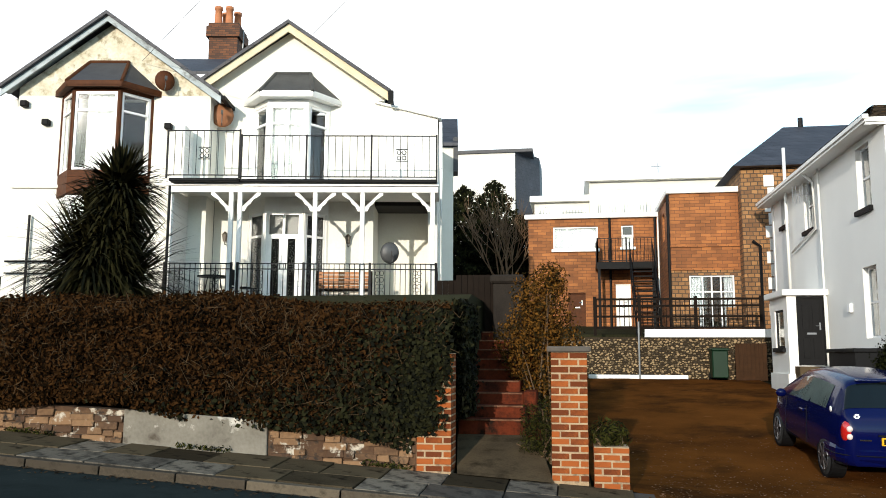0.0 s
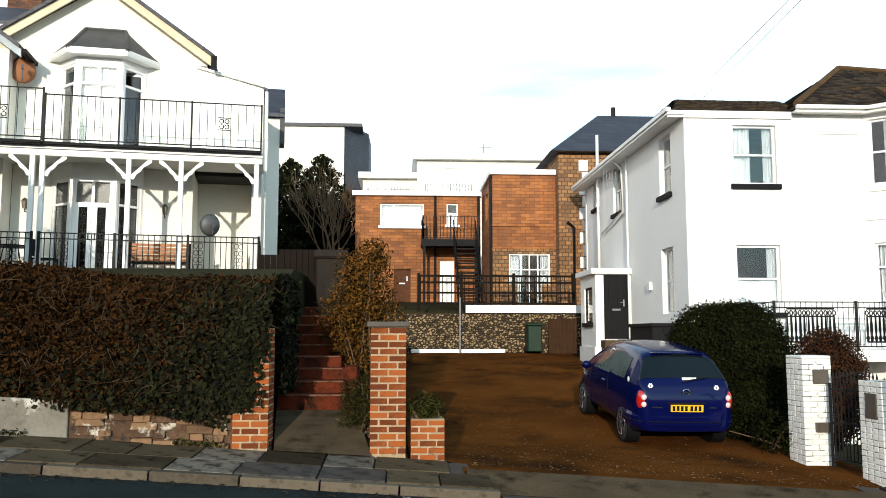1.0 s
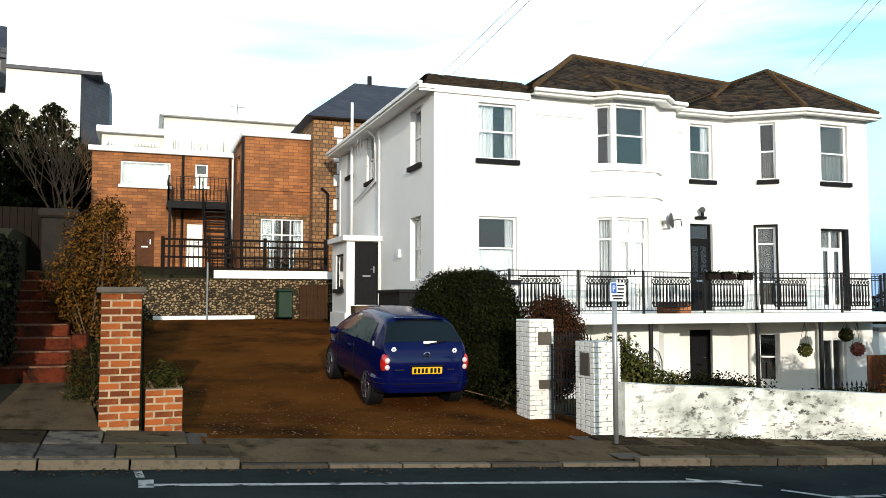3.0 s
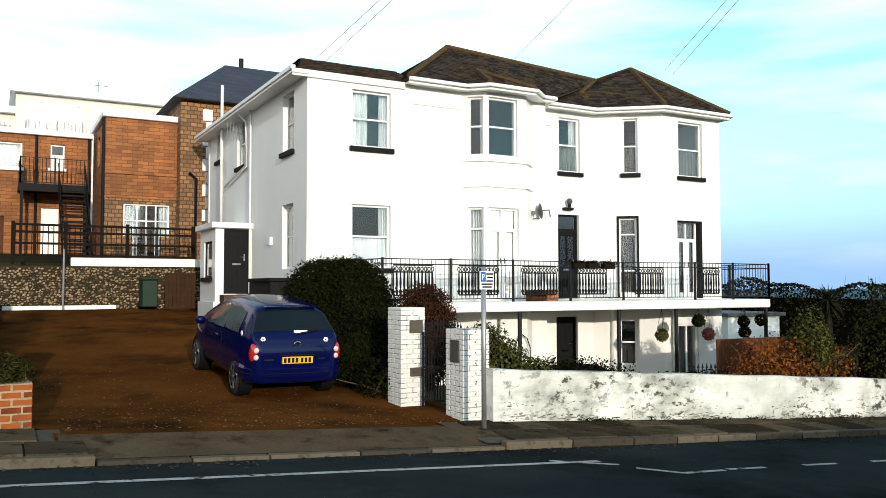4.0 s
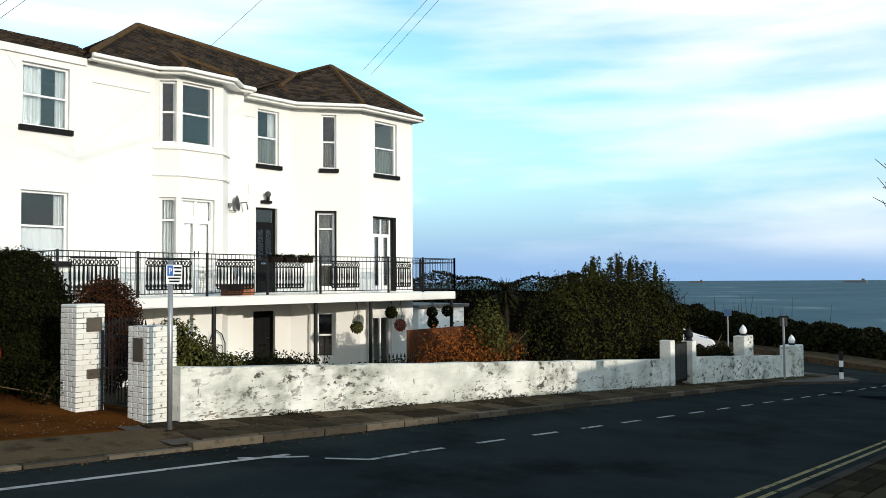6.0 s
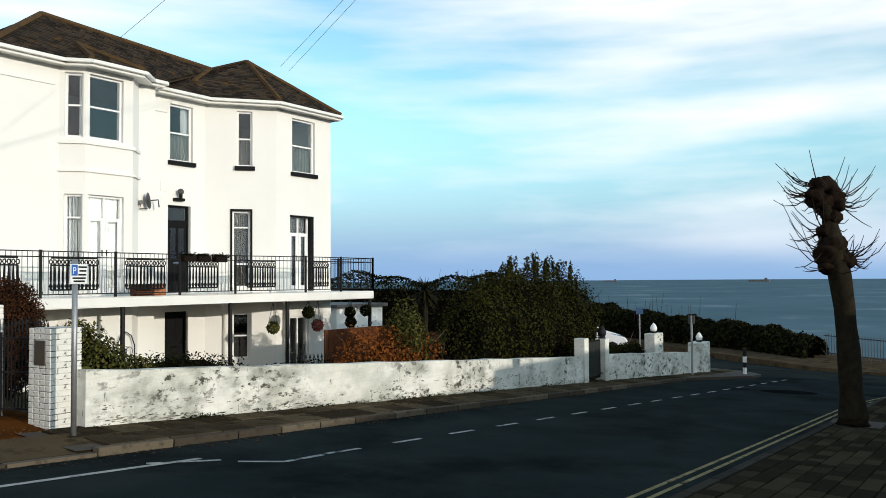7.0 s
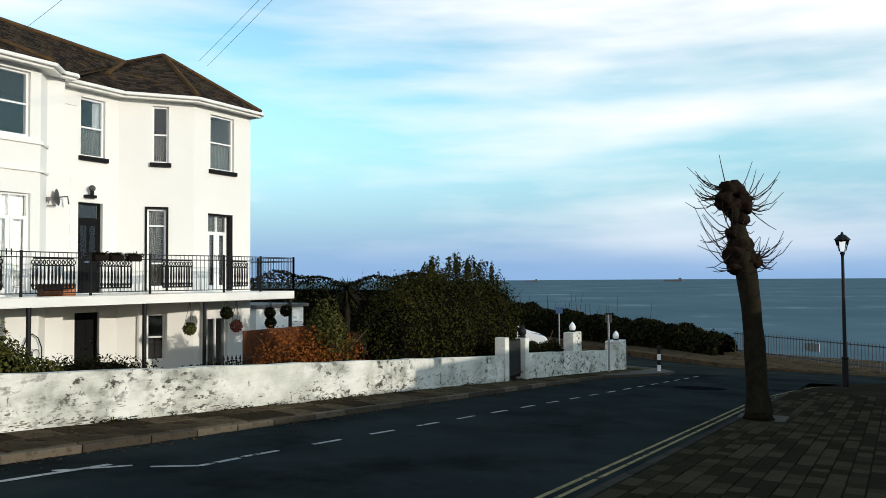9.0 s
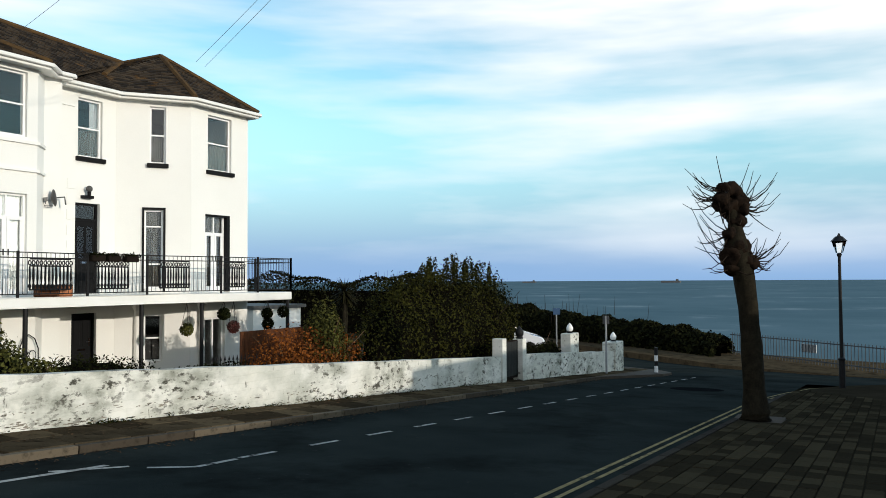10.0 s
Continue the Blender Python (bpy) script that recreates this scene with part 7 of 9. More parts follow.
# ---- the blue car ----
def build_car():
    y0, y1 = 13.82, 16.22
    z0, z1 = drive_z(4.5, y0) + 0.01, drive_z(4.5, y1) + 0.01
    tilt = math.degrees(math.atan2(z1 - z0, y1 - y0))
    m = pose(4.58, y0, z0 + 0.01, tilt, 0.8, 2.0) @ Matrix.Translation((0, 1.2, 0))
    c = thing("small_car", m, "dark blue rounded hatchback car parked on the drive", "car")
    tops = [(-1.87, 0.60), (-1.85, 0.80), (-1.80, 0.95), (-1.73, 1.06), (-1.60, 1.24), (-1.49, 1.40), (-1.40, 1.47), (-1.2, 1.505), (-0.5, 1.54), (0.0, 1.53), (0.4, 1.465), (0.75, 1.27), (1.1, 1.04),
            (1.4, 0.95), (1.62, 0.84), (1.78, 0.66), (1.86, 0.45)]
    wide = [(-1.87, 0.76), (-1.82, 0.88), (-1.7, 0.955), (-1.4, 0.99), (-1.0, 1.0), (1.0, 1.0), (1.4, 0.97), (1.65, 0.88), (1.8, 0.74), (1.86, 0.6)]

    def lerp(t, y):
        for (a, b), (d, e) in zip(t, t[1:]):
            if a <= y <= d:
                return b + (e - b) * (y - a) / (d - a)
        return t[-1][1]

    def surf(y, v, off=0.0):
        """A point of the body: v runs from the sill (0) over the belt (0.5) to the middle of the roof (1)."""
        zt, w = lerp(tops, y), lerp(wide, y) * 0.83
        belt = min(0.95, zt - 0.04)
        ks = [(0.0, 0.93, 0.2), (0.15, 0.985, 0.36), (0.3, 1.0, 0.55), (0.42, 0.985, 0.78), (0.5, 0.945, 1.0)]
        if v <= 0.5:
            for (a, wa, za), (b, wb, zb) in zip(ks, ks[1:]):
                if a <= v <= b:
                    f = (v - a) / (b - a)
                    p = Vector((w * (wa + (wb - wa) * f), y, 0.28 + (belt - 0.28) * ((za + (zb - za) * f) - 0.2) / 0.8))
                    return p + Vector((off, 0, 0))
        # above the belt: leaning side glass up to the roof edge, then a gently crowned roof
        f = (v - 0.5) / 0.5
        hgt = zt - belt
        k = min(1.0, hgt / 0.5)
        edge = w * (0.945 - 0.235 * k)
        ends = -1.1 if y < -1.35 else 0.9 if y > 0.35 else 0.0
        if f <= 0.55:
            g = f / 0.55
            return Vector((w * 0.945 + (edge - w * 0.945) * g ** 1.25, y, belt + hgt * 0.78 * g)) + Vector((1, ends * 0.4, 0.25)).normalized() * off
        g = (f - 0.55) / 0.45
        return Vector((edge * (1 - g ** 1.9), y, belt + hgt * (0.78 + 0.22 * (1 - (1 - g) ** 2.2)))) + Vector((0.4 * (1 - g), ends, 1)).normalized() * off

    def patch(ya, yb, va, vb, off, ny=6, nv=6, both=False, sides=(1,), shear=0.0):
        bm = BM()
        for s in sides:
            grid = [[bm.verts.new(Vector((q.x * s, q.y, q.z))) for q in [surf(ya + (yb - ya) * i / ny + shear * (j / nv), va + (vb - va) * j / nv, off) for j in range(nv + 1)]] for i in range(ny + 1)]
            for a, b in zip(grid, grid[1:]):
                for j in range(nv):
                    bm.faces.new((a[j], a[j + 1], b[j + 1], b[j]))
        bmesh.ops.remove_doubles(bm, verts=bm.verts[:], dist=0.0005)
        return bm
    ys = [-1.87, -1.86, -1.85, -1.83, -1.8, -1.77, -1.73, -1.67, -1.6, -1.55, -1.49, -1.44, -1.4, -1.3, -1.2, -0.9, -0.5, -0.2, 0.0, 0.2, 0.4, 0.58, 0.75, 0.92, 1.1, 1.25, 1.4, 1.52, 1.62, 1.7, 1.78, 1.83, 1.86]
    vs = [0, 0.08, 0.15, 0.22, 0.3, 0.36, 0.42, 0.46, 0.5, 0.55, 0.6, 0.66, 0.72, 0.78, 0.84, 0.9, 0.95, 1.0]
    bm = BM()
    rings = []
    for y in ys:
        right = [surf(y, v) for v in vs]
        left = [Vector((-p.x, p.y, p.z)) for p in right[::-1][1:]]
        rings.append([bm.verts.new(p) for p in right + left])
    for a, b in zip(rings, rings[1:]):
        for k in range(len(a) - 1):
            bm.faces.new((a[k], a[k + 1], b[k + 1], b[k]))
        bm.faces.new((a[-1], a[0], b[0], b[-1]))
    bm.faces.new(rings[0])
    bm.faces.new(rings[-1][::-1])
    body = part("body", bm, "car_blue", c, smooth=True)
    for nm, ya, yb, va, vb, sides, sh in (("rear_window", -1.71, -1.46, 0.76, 1.0, (1, -1), 0.0), ("windscreen", 0.5, 1.02, 0.78, 1.0, (1, -1), 0.0)):
        part(nm, patch(ya, yb, va, vb, 0.006, 8, 8, sides=sides), "car_glass", c, smooth=True)
    for s in (1, -1):
        part("side_window", patch(-0.34, 0.66, 0.52, 0.745, 0.006, 6, 5, sides=(s,), shear=-0.36), "side_glass", c, smooth=True)
        part("side_window", patch(-1.16, -0.42, 0.53, 0.745, 0.006, 6, 5, sides=(s,), shear=0.05), "side_glass", c, smooth=True)
        bm = BM()
        for a, b in (((s * 0.835, -0.40, 0.35), (s * 0.82, -0.38, 0.93)), ((s * 0.835, 0.75, 0.35), (s * 0.81, 0.72, 0.93))):
            tube(bm, [a, b], 0.006, 4)
        part("door_seam", bm, "black", c)
        bm = BM()
        box(bm, s * 0.84 - 0.02, s * 0.84 + 0.02, -0.3, -0.12, 0.82, 0.86)
        part("door_handle", bm, "car_blue", c, bevel=0.01)
        bm = BM()
        ball(bm, (s * 0.93, 0.62, 1.0), 0.1, 10, 8, (0.9, 0.6, 0.75))
        part("wing_mirror", bm, "car_blue", c, "door mirror", smooth=True)
        # tail lamps
        bm = BM()
        ball(bm, (s * 0.69, -1.765, 0.75), 0.1, 12, 10, (0.85, 0.85, 1.65))
        lamp = part("tail_lamp", bm, "lamp_red", c, "tall red tail lamp", smooth=True)
        for z in (0.80, 0.69):
            bm = BM()
            ball(bm, (s * 0.675, -1.84, z), 0.045, 10, 8, (1, 0.7, 1))
            part("lens", bm, "lamp_clear", lamp, "pale round lens", smooth=True)
        # wheels
        for y in (-1.2, 1.23):
            bm = BM()
            cyl(bm, (s * 0.6, y, 0.31), (s * 0.818, y, 0.31), 0.335, n=28)
            part("wheel_arch", bm, "black", c, "dark wheel arch")
            bm = BM()
            tube(bm, [(s * 0.64, y, 0.29), (s * 0.65, y, 0.29), (s * 0.68, y, 0.29), (s * 0.80, y, 0.29), (s * 0.822, y, 0.29), (s * 0.827, y, 0.29)], [0.2, 0.27, 0.29, 0.29, 0.27, 0.205], 28)
            wh = part("wheel", bm, "rubber", c, "black tyre", smooth=True)
            bm = BM()
            cyl(bm, (s * 0.815, y, 0.29), (s * 0.830, y, 0.29), 0.2, n=24)
            part("rim_back", bm, "black", wh)
            bm = BM()
            for k in range(7):
                a = k * 2 * math.pi / 7
                p = Vector((s * 0.834, y, 0.29))
                d = Vector((0, math.cos(a), math.sin(a)))
                e = Vector((0, -math.sin(a), math.cos(a)))
                v = [bm.verts.new(q) for q in (p + e * 0.03, p - e * 0.03, p + d * 0.19 - e * 0.018, p + d * 0.19 + e * 0.018)]
                f = bm.faces.new(v)
            r = bmesh.ops.extrude_face_region(bm, geom=bm.faces[:])
            bmesh.ops.translate(bm, verts=[g for g in r["geom"] if isinstance(g, bmesh.types.BMVert)], vec=(s * 0.012, 0, 0))
            cyl(bm, (s * 0.830, y, 0.29), (s * 0.85, y, 0.29), 0.045, n=10)
            tube(bm, [(s * 0.832, y + 0.195 * math.cos(q), 0.29 + 0.195 * math.sin(q)) for q in [k * math.pi / 12 for k in range(25)]], 0.012, 5)
            part("rim", bm, "alloy", wh, "seven-spoke alloy rim")
    # rear bumper, shaped in plan
    bm = BM()
    outline = [(-0.84, -1.25), (-0.845, -1.5), (-0.82, -1.68), (-0.74, -1.81), (-0.55, -1.88), (-0.25, -1.905), (0.25, -1.905), (0.55, -1.88), (0.74, -1.81), (0.82, -1.68), (0.845, -1.5), (0.84, -1.25)]
    lo = [bm.verts.new((x * 0.97, y + 0.04, 0.31)) for x, y in outline]
    mi = [bm.verts.new((x, y, 0.38)) for x, y in outline]
    hi = [bm.verts.new((x, y, 0.50)) for x, y in outline]
    tp = [bm.verts.new((x * 0.96, y + 0.06, 0.55)) for x, y in outline]
    for a, b in ((lo, mi), (mi, hi), (hi, tp)):
        for k in range(len(outline) - 1):
            bm.faces.new((a[k], a[k + 1], b[k + 1], b[k]))
    bm.faces.new(tp)
    bm.faces.new(lo[::-1])
    bump = part("rear_bumper", bm, "car_blue", c, smooth=False)
    bm = BM()
    tube(bm, [(x * 1.003, y - 0.004, 0.43) for x, y in outline], 0.008, 4)
    part("bumper_groove", bm, "black", bump)
    bm = BM()
    prism(bm, [(x * 0.95, y + 0.06, 0.27) for x, y in outline], (0, 0, 0.06))
    part("valance", bm, "black", bump)
    # number plate with plain bars for its writing
    bm = BM()
    box(bm, -0.26, 0.26, -1.895, -1.865, 0.585, 0.695)
    plate = part("number_plate", bm, "plate", c, "yellow number plate", bevel=0.004)
    for k in range(7):
        bm = BM()
        x = -0.235 + 0.066 * k + (0.02 if k > 3 else 0)
        box(bm, x, x + 0.042, -1.899, -1.893, 0.602, 0.678)
        part("dark_bar", bm, "black", plate)
    bm = BM()
    box(bm, -0.3, 0.3, -1.885, -1.85, 0.705, 0.73)
    part("plate_recess", bm, "black", c, bevel=0.006)
    bm = BM()
    tube(bm, [(0.055 * math.cos(q), -1.838 - 0.008 * math.sin(q), 0.88 + 0.05 * math.sin(q)) for q in [k * math.pi / 8 for k in range(17)]], 0.009, 5)
    box(bm, -0.07, 0.07, -1.85, -1.83, 0.87, 0.89)
    part("badge", bm, "chrome", c, "small chrome badge")
    for x, w in ((-0.47, 0.16), (0.42, 0.12)):
        bm = BM()
        box(bm, x - w / 2, x + w / 2, -1.872, -1.85, 0.64, 0.66)
        part("model_badge", bm, "chrome", c)
    bm = BM()
    tube(bm, [(-0.02, -1.76, 1.03), (0.1, -1.755, 1.06), (0.38, -1.72, 1.1)], 0.012, 5)
    part("wiper", bm, "black", c, "rear wiper")
    bm = BM()
    box(bm, -0.03, 0.2, -1.735, -1.725, 1.06, 1.1)
    part("window_sticker", bm, "upvc", c, "white sticker in the rear window", m=Matrix.Rotation(0, 4, "X"))
    for x, y, z in ((0.5, -1.80, 0.95), (-0.56, -1.79, 0.97)):
        bm = BM()
        for k in range(6):
            a = k * math.pi / 3
            ball(bm, (x + 0.028 * math.cos(a), y - 0.005, z + 0.028 * math.sin(a)), 0.018, 6, 4, (1, 0.4, 1))
        part("flower_sticker", bm, "upvc", c, "white flower sticker")
    bm = BM()
    ball(bm, (-0.78, -1.38, 1.02), 0.045, 10, 6, (0.3, 1, 1))
    part("fuel_cap_sticker", bm, "upvc", c, "round white sticker")
    bm = BM()
    box(bm, -0.44, 0.44, -1.5, -1.36, 1.44, 1.46)
    part("spoiler", bm, "car_blue", c, bevel=0.01)
    bm = BM()
    box(bm, -0.12, 0.12, -1.503, -1.49, 1.435, 1.447)
    part("brake_lamp", bm, "black", c, "high brake lamp")


build_car()


# ---- sign on a post, street furniture, tree ----
def build_sign():
    x, y = 6.42, 10.32
    z = pave_z(x, y)
    s = thing("parking_sign", pose(x, y, z - 0.02, 0, 0, 20), "blue and white parking sign on a grey steel post", "sign")
    bm = BM()
    cyl(bm, (0, 0, 0), (0, 0, 2.3), 0.036, n=12)
    part("post", bm, "galv", s, smooth=True)
    bm = BM()
    box(bm, -0.15, 0.17, -0.06, -0.045, 1.98, 2.24)
    plate = part("sign_plate", bm, "upvc", s, bevel=0.004)
    bm = BM()
    box(bm, -0.14, -0.03, -0.066, -0.06, 2.09, 2.23)
    part("blue_field", bm, "sign_blue", plate)
    t = bpy.data.curves.new("letter", "FONT")
    t.body, t.size, t.extrude = "P", 0.13, 0.001
    t.materials.append(M["upvc"])
    ob = new("letter", t)
    ob.parent = plate
    ob.matrix_basis = pose(-0.125, -0.068, 2.11, 90, 0, 0)
    for k, (x0, x1, zz) in enumerate(((-0.01, 0.15, 2.19), (0.01, 0.14, 2.14), (-0.01, 0.14, 2.09), (-0.12, 0.13, 2.045), (-0.1, 0.11, 2.005))):
        bm = BM()
        box(bm, x0, x1, -0.063, -0.059, zz, zz + 0.022)
        part("text_bar", bm, "black", plate)


def build_tree():
    rng = random.Random(21)
    x, y = 17.12, 2.7
    t = thing("pollarded_tree", pose(x, y, road_z(x) + 0.08), "pollarded street tree with knuckled head and bare twigs", "tree")
    side = Vector((0.49, -0.87, 0))
    bm = BM()
    spine = [(0, 0, 0), (0.02, 0.0, 0.15), (0.0, 0.02, 0.6), (0.03, 0.05, 1.4), (0.02, 0.1, 2.2), (-0.04, 0.14, 2.75), (-0.13, 0.23, 3.35), (-0.16, 0.30, 3.85), (-0.2, 0.36, 4.2)]
    tube(bm, spine, [0.33, 0.255, 0.215, 0.20, 0.19, 0.20, 0.20, 0.125, 0.12], 14)
    for v in bm.verts:
        n = noise.noise(v.co * 3.0) * 0.04 + noise.noise(v.co * 9.0) * 0.02
        v.co.x += n
        v.co.y += n
    part("trunk", bm, "bark", t, smooth=True)
    # knuckles: offset to the side, height, size
    knobs = [(-0.36, 3.3, 0.17), (-0.12, 3.2, 0.15), (0.02, 3.18, 0.12), (-0.40, 3.05, 0.12), (-0.3, 3.5, 0.17), (-0.42, 3.75, 0.12), (-0.30, 4.0, 0.14), (-0.46, 4.3, 0.18), (-0.60, 4.42, 0.15),
             (-0.40, 4.6, 0.17), (-0.24, 4.35, 0.17), (-0.15, 4.25, 0.12), (-0.52, 4.62, 0.12)]
    for u, kz, r in knobs:
        kz = 0.97 * kz - 0.03
        p = side * u + Vector((rng.uniform(-0.05, 0.05), rng.uniform(-0.03, 0.03), kz))
        bm = BM()
        bmesh.ops.create_icosphere(bm, subdivisions=3, radius=r * 1.2, matrix=Matrix.Translation(p))
        for v in bm.verts:
            v.co += (v.co - p) * (0.55 * noise.noise(v.co * 6.0) + 0.3 * noise.noise(v.co * 16.0))
        part("knuckle", bm, "bark_head", t, "swollen dark pollard knuckle", smooth=True)
    bm = BM()
    for k in range(105):
        u, kz, r = knobs[rng.randrange(len(knobs))]
        out = 1 if u > -0.33 else -1
        d = (side * (out * rng.uniform(0.2, 1.0)) + Vector((rng.gauss(0, 0.4), rng.gauss(0, 0.3), rng.gauss(0.1, 0.45)))).normalized()
        p = side * u + Vector((0, 0, 0.97 * kz - 0.03)) + d * r * 0.6
        ln = rng.uniform(0.25, 0.75) * (1.5 if rng.random() < 0.12 else 1)
        lift = Vector((0, 0, rng.uniform(0.05, 0.55))) * ln
        pts = [p, p + d * ln * 0.35 - lift * 0.1, p + d * ln * 0.7 + lift * 0.25, p + d * ln + lift]
        tube(bm, pts, [0.013, 0.010, 0.008, 0.005], 5)
    tagged(part("twigs", bm, "twig_dark", t, "bare dark twigs curving upward"), kind="stuff")
    bm = BM()
    box(bm, -0.55, 0.5, -0.5, 0.4, -0.05, 0.02)
    part("tree_pit", bm, "earth", t, "square of bare soil", bevel=0.01)


def build_street_lamp():
    x, y = 29.46, 1.82
    s = thing("street_lamp", pose(x, y, road_z(x) + 0.06), "black traditional street lamp with a lantern head", "street lamp")
    bm = BM()
    tube(bm, [(0, 0, 0), (0, 0, 0.9), (0, 0, 0.95), (0, 0, 1.0), (0, 0, 4.2), (0, 0, 4.3), (0, 0, 4.34)], [0.1, 0.095, 0.12, 0.06, 0.045, 0.08, 0.05], 12)
    part("pole", bm, "iron", s)
    bm = BM()
    for k in range(4):
        a = k * math.pi / 2 + math.pi / 4
        tube(bm, [(0.09 * math.cos(a), 0.09 * math.sin(a), 4.34), (0.2 * math.cos(a), 0.2 * math.sin(a), 4.72)], 0.015, 4)
    cyl(bm, (0, 0, 4.72), (0, 0, 4.88), 0.26, 0.1, 8)
    cyl(bm, (0, 0, 4.88), (0, 0, 4.98), 0.06, 0.02, 8)
    part("lantern", bm, "iron", s, "black lantern frame")
    bm = BM()
    cyl(bm, (0, 0, 4.35), (0, 0, 4.72), 0.11, 0.22, 4)
    part("lantern_glass", bm, "glass", s)
    b = thing("bollard", pose(33.2, 8.72, road_z(33.2) + 0.1), "black and white banded bollard on the corner", "bollard")
    for z0, z1, mt in ((0, 0.25, "upvc"), (0.25, 0.45, "iron"), (0.45, 0.68, "upvc"), (0.68, 1.0, "iron")):
        bm = BM()
        cyl(bm, (0, 0, z0), (0, 0, z1), 0.075, n=12)
        part("band", bm, mt, b)
    for x, y, hh, lab in ((30.15, 9.8, 2.15, "thin grey sign post seen edge-on beside the wall"), (43.7, 17.0, 2.75, "distant blue and grey street sign on a post")):
        p = thing("sign_post", pose(x, y, pave_z(x, 9.8) if x < 40 else -2.7), lab, "sign")
        bm = BM()
        cyl(bm, (0, 0, 0), (0, 0, hh), 0.04, n=8)
        part("post", bm, "galv", p)
        bm = BM()
        if x < 40:
            box(bm, -0.02, 0.02, -0.12, 0.12, hh - 0.3, hh)
        else:
            box(bm, -0.2, 0.2, -0.05, -0.03, hh - 0.36, hh, Matrix.Rotation(radians(-50), 4, "Z"))
        part("sign_plate", bm, "grey" if x < 40 else "sign_back", p)


build_sign()
build_tree()
build_street_lamp()


def build_shore():
    # railing along the cliff edge
    f = thing("cliff_railing", pose(0, 0, 0), "long grey metal railing along the cliff edge", "railing")
    a, b = Vector((31.5, -9.5, -2.5)), Vector((47.6, 8.3, -2.5))
    ln = (b - a).length
    d = (b - a) / ln
    bm = BM()
    m = Matrix.Translation(a) @ Matrix.Rotation(math.atan2(d.y, d.x), 4, "Z")
    for z in (0.15, 1.05):
        box(bm, 0, ln, -0.02, 0.02, z, z + 0.05, m)
    part("rail", bm, "shore_rail", f)
    for k in range(int(ln / 0.2)):
        bm = BM()
        box(bm, 0.2 * k, 0.2 * k + 0.025, -0.012, 0.012, 0.0, 1.2, m)
        part("bar", bm, "shore_rail", f)
    bm = BM()
    box(bm, ln * 0.74, ln * 0.78, -0.06, -0.03, 0.55, 0.95, m)
    part("notice", bm, "galv", f, "pale notice board fixed to the railing")
    rng = np.random.default_rng(30)
    line = [(47.3, 8.6, 0.95), (50.0, 11.7, 1.44), (52.5, 15.9, 1.6), (56.2, 21.2, 1.82), (58.0, 26.4, 2.4), (60.0, 36.0, 4.4), (56.0, 52.0, 4.7), (46.0, 66.0, 5.2)]

    def face(u, v):
        s = u * (len(line) - 1)
        k = min(int(s), len(line) - 2)
        q = s - k
        x, y, hh = [line[k][i] + (line[k + 1][i] - line[k][i]) * q for i in range(3)]
        hh *= 1 + 0.08 * math.sin(9 * s) + 0.05 * math.sin(23 * s)
        a = v * math.pi
        return (x - 1.3 * math.cos(a) + rng.normal() * 0.15, y + 0.3 * math.cos(a), -2.7 + hh * math.sin(a) ** 0.6 + rng.normal() * 0.06), (-math.cos(a), 0, math.sin(a))
    h = thing("seaside_hedge", pose(0, 0, 0), "long dark windswept hedge between the road and the sea", "hedge")
    # dark filler strip under the leaves, with the shade put into its colour
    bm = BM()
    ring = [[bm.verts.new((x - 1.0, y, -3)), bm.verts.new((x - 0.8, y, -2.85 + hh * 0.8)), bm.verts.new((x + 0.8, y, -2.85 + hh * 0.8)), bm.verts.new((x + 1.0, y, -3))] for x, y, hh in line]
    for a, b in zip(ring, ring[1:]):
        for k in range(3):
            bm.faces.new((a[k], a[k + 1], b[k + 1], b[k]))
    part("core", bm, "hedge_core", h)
    p, q = lumpy(rng, 42000, face)
    tagged(part("leaves", leaf_mesh("leaves", p, q, 0.14, "leaf_far", rng), None, h), kind="stuff")
    bm = BM()
    for k in range(60):
        i = rng.integers(3, 6)
        x, y, hh = line[i]
        x, y = x + rng.normal() * 3, y + rng.normal() * 3
        tube(bm, [(x, y, -2.7 + hh * 0.7), (x + rng.normal() * 0.3, y, -2.7 + hh + rng.uniform(0.3, 0.9))], [0.018, 0.008], 4)
    tagged(part("twigs", bm, "twig_dark", h), kind="stuff")
    leafy("bare_shrub", pose(39.5, -0.6, -2.55), ((0, 0, 0.8, 0.9, 0.6, 0.7),), 400, 0.05, "leaf_red", "bare twiggy shrub before the cliff railing", "bush", 31, stems=60, base_r=0.3)
    blade_plant("cordyline", pose(38.9, 28.2, -2.4), ((0, 0, 3.4, 1.0), (0.5, 0.2, 3.1, 0.9)), "distant spiky palm standing above a dark hedge", "palm", n=110, length=1.0, seed=5, width=0.04)
    # ships on the horizon
    for x, y, k, lab in ((2700, 643, 0.5, "distant cargo ship low on the horizon"), (2900, 1230, 0.42, "faint distant tanker on the horizon")):
        sh = thing("cargo_ship", pose(x, y, -14, 0, 0, math.degrees(math.atan2(-x, y))), lab, "ship", "ships at sea")
        bm = BM()
        prism(bm, [(-60 * k, -8 * k, 0), (60 * k, -8 * k, 0), (68 * k, 0, 0), (60 * k, 8 * k, 0), (-60 * k, 8 * k, 0)], (0, 0, 12 * k))
        part("hull", bm, "grey", sh)
        bm = BM()
        box(bm, 35 * k, 52 * k, -6 * k, 6 * k, 12 * k, 24 * k)
        part("bridge_house", bm, "grey", sh)


build_shore()


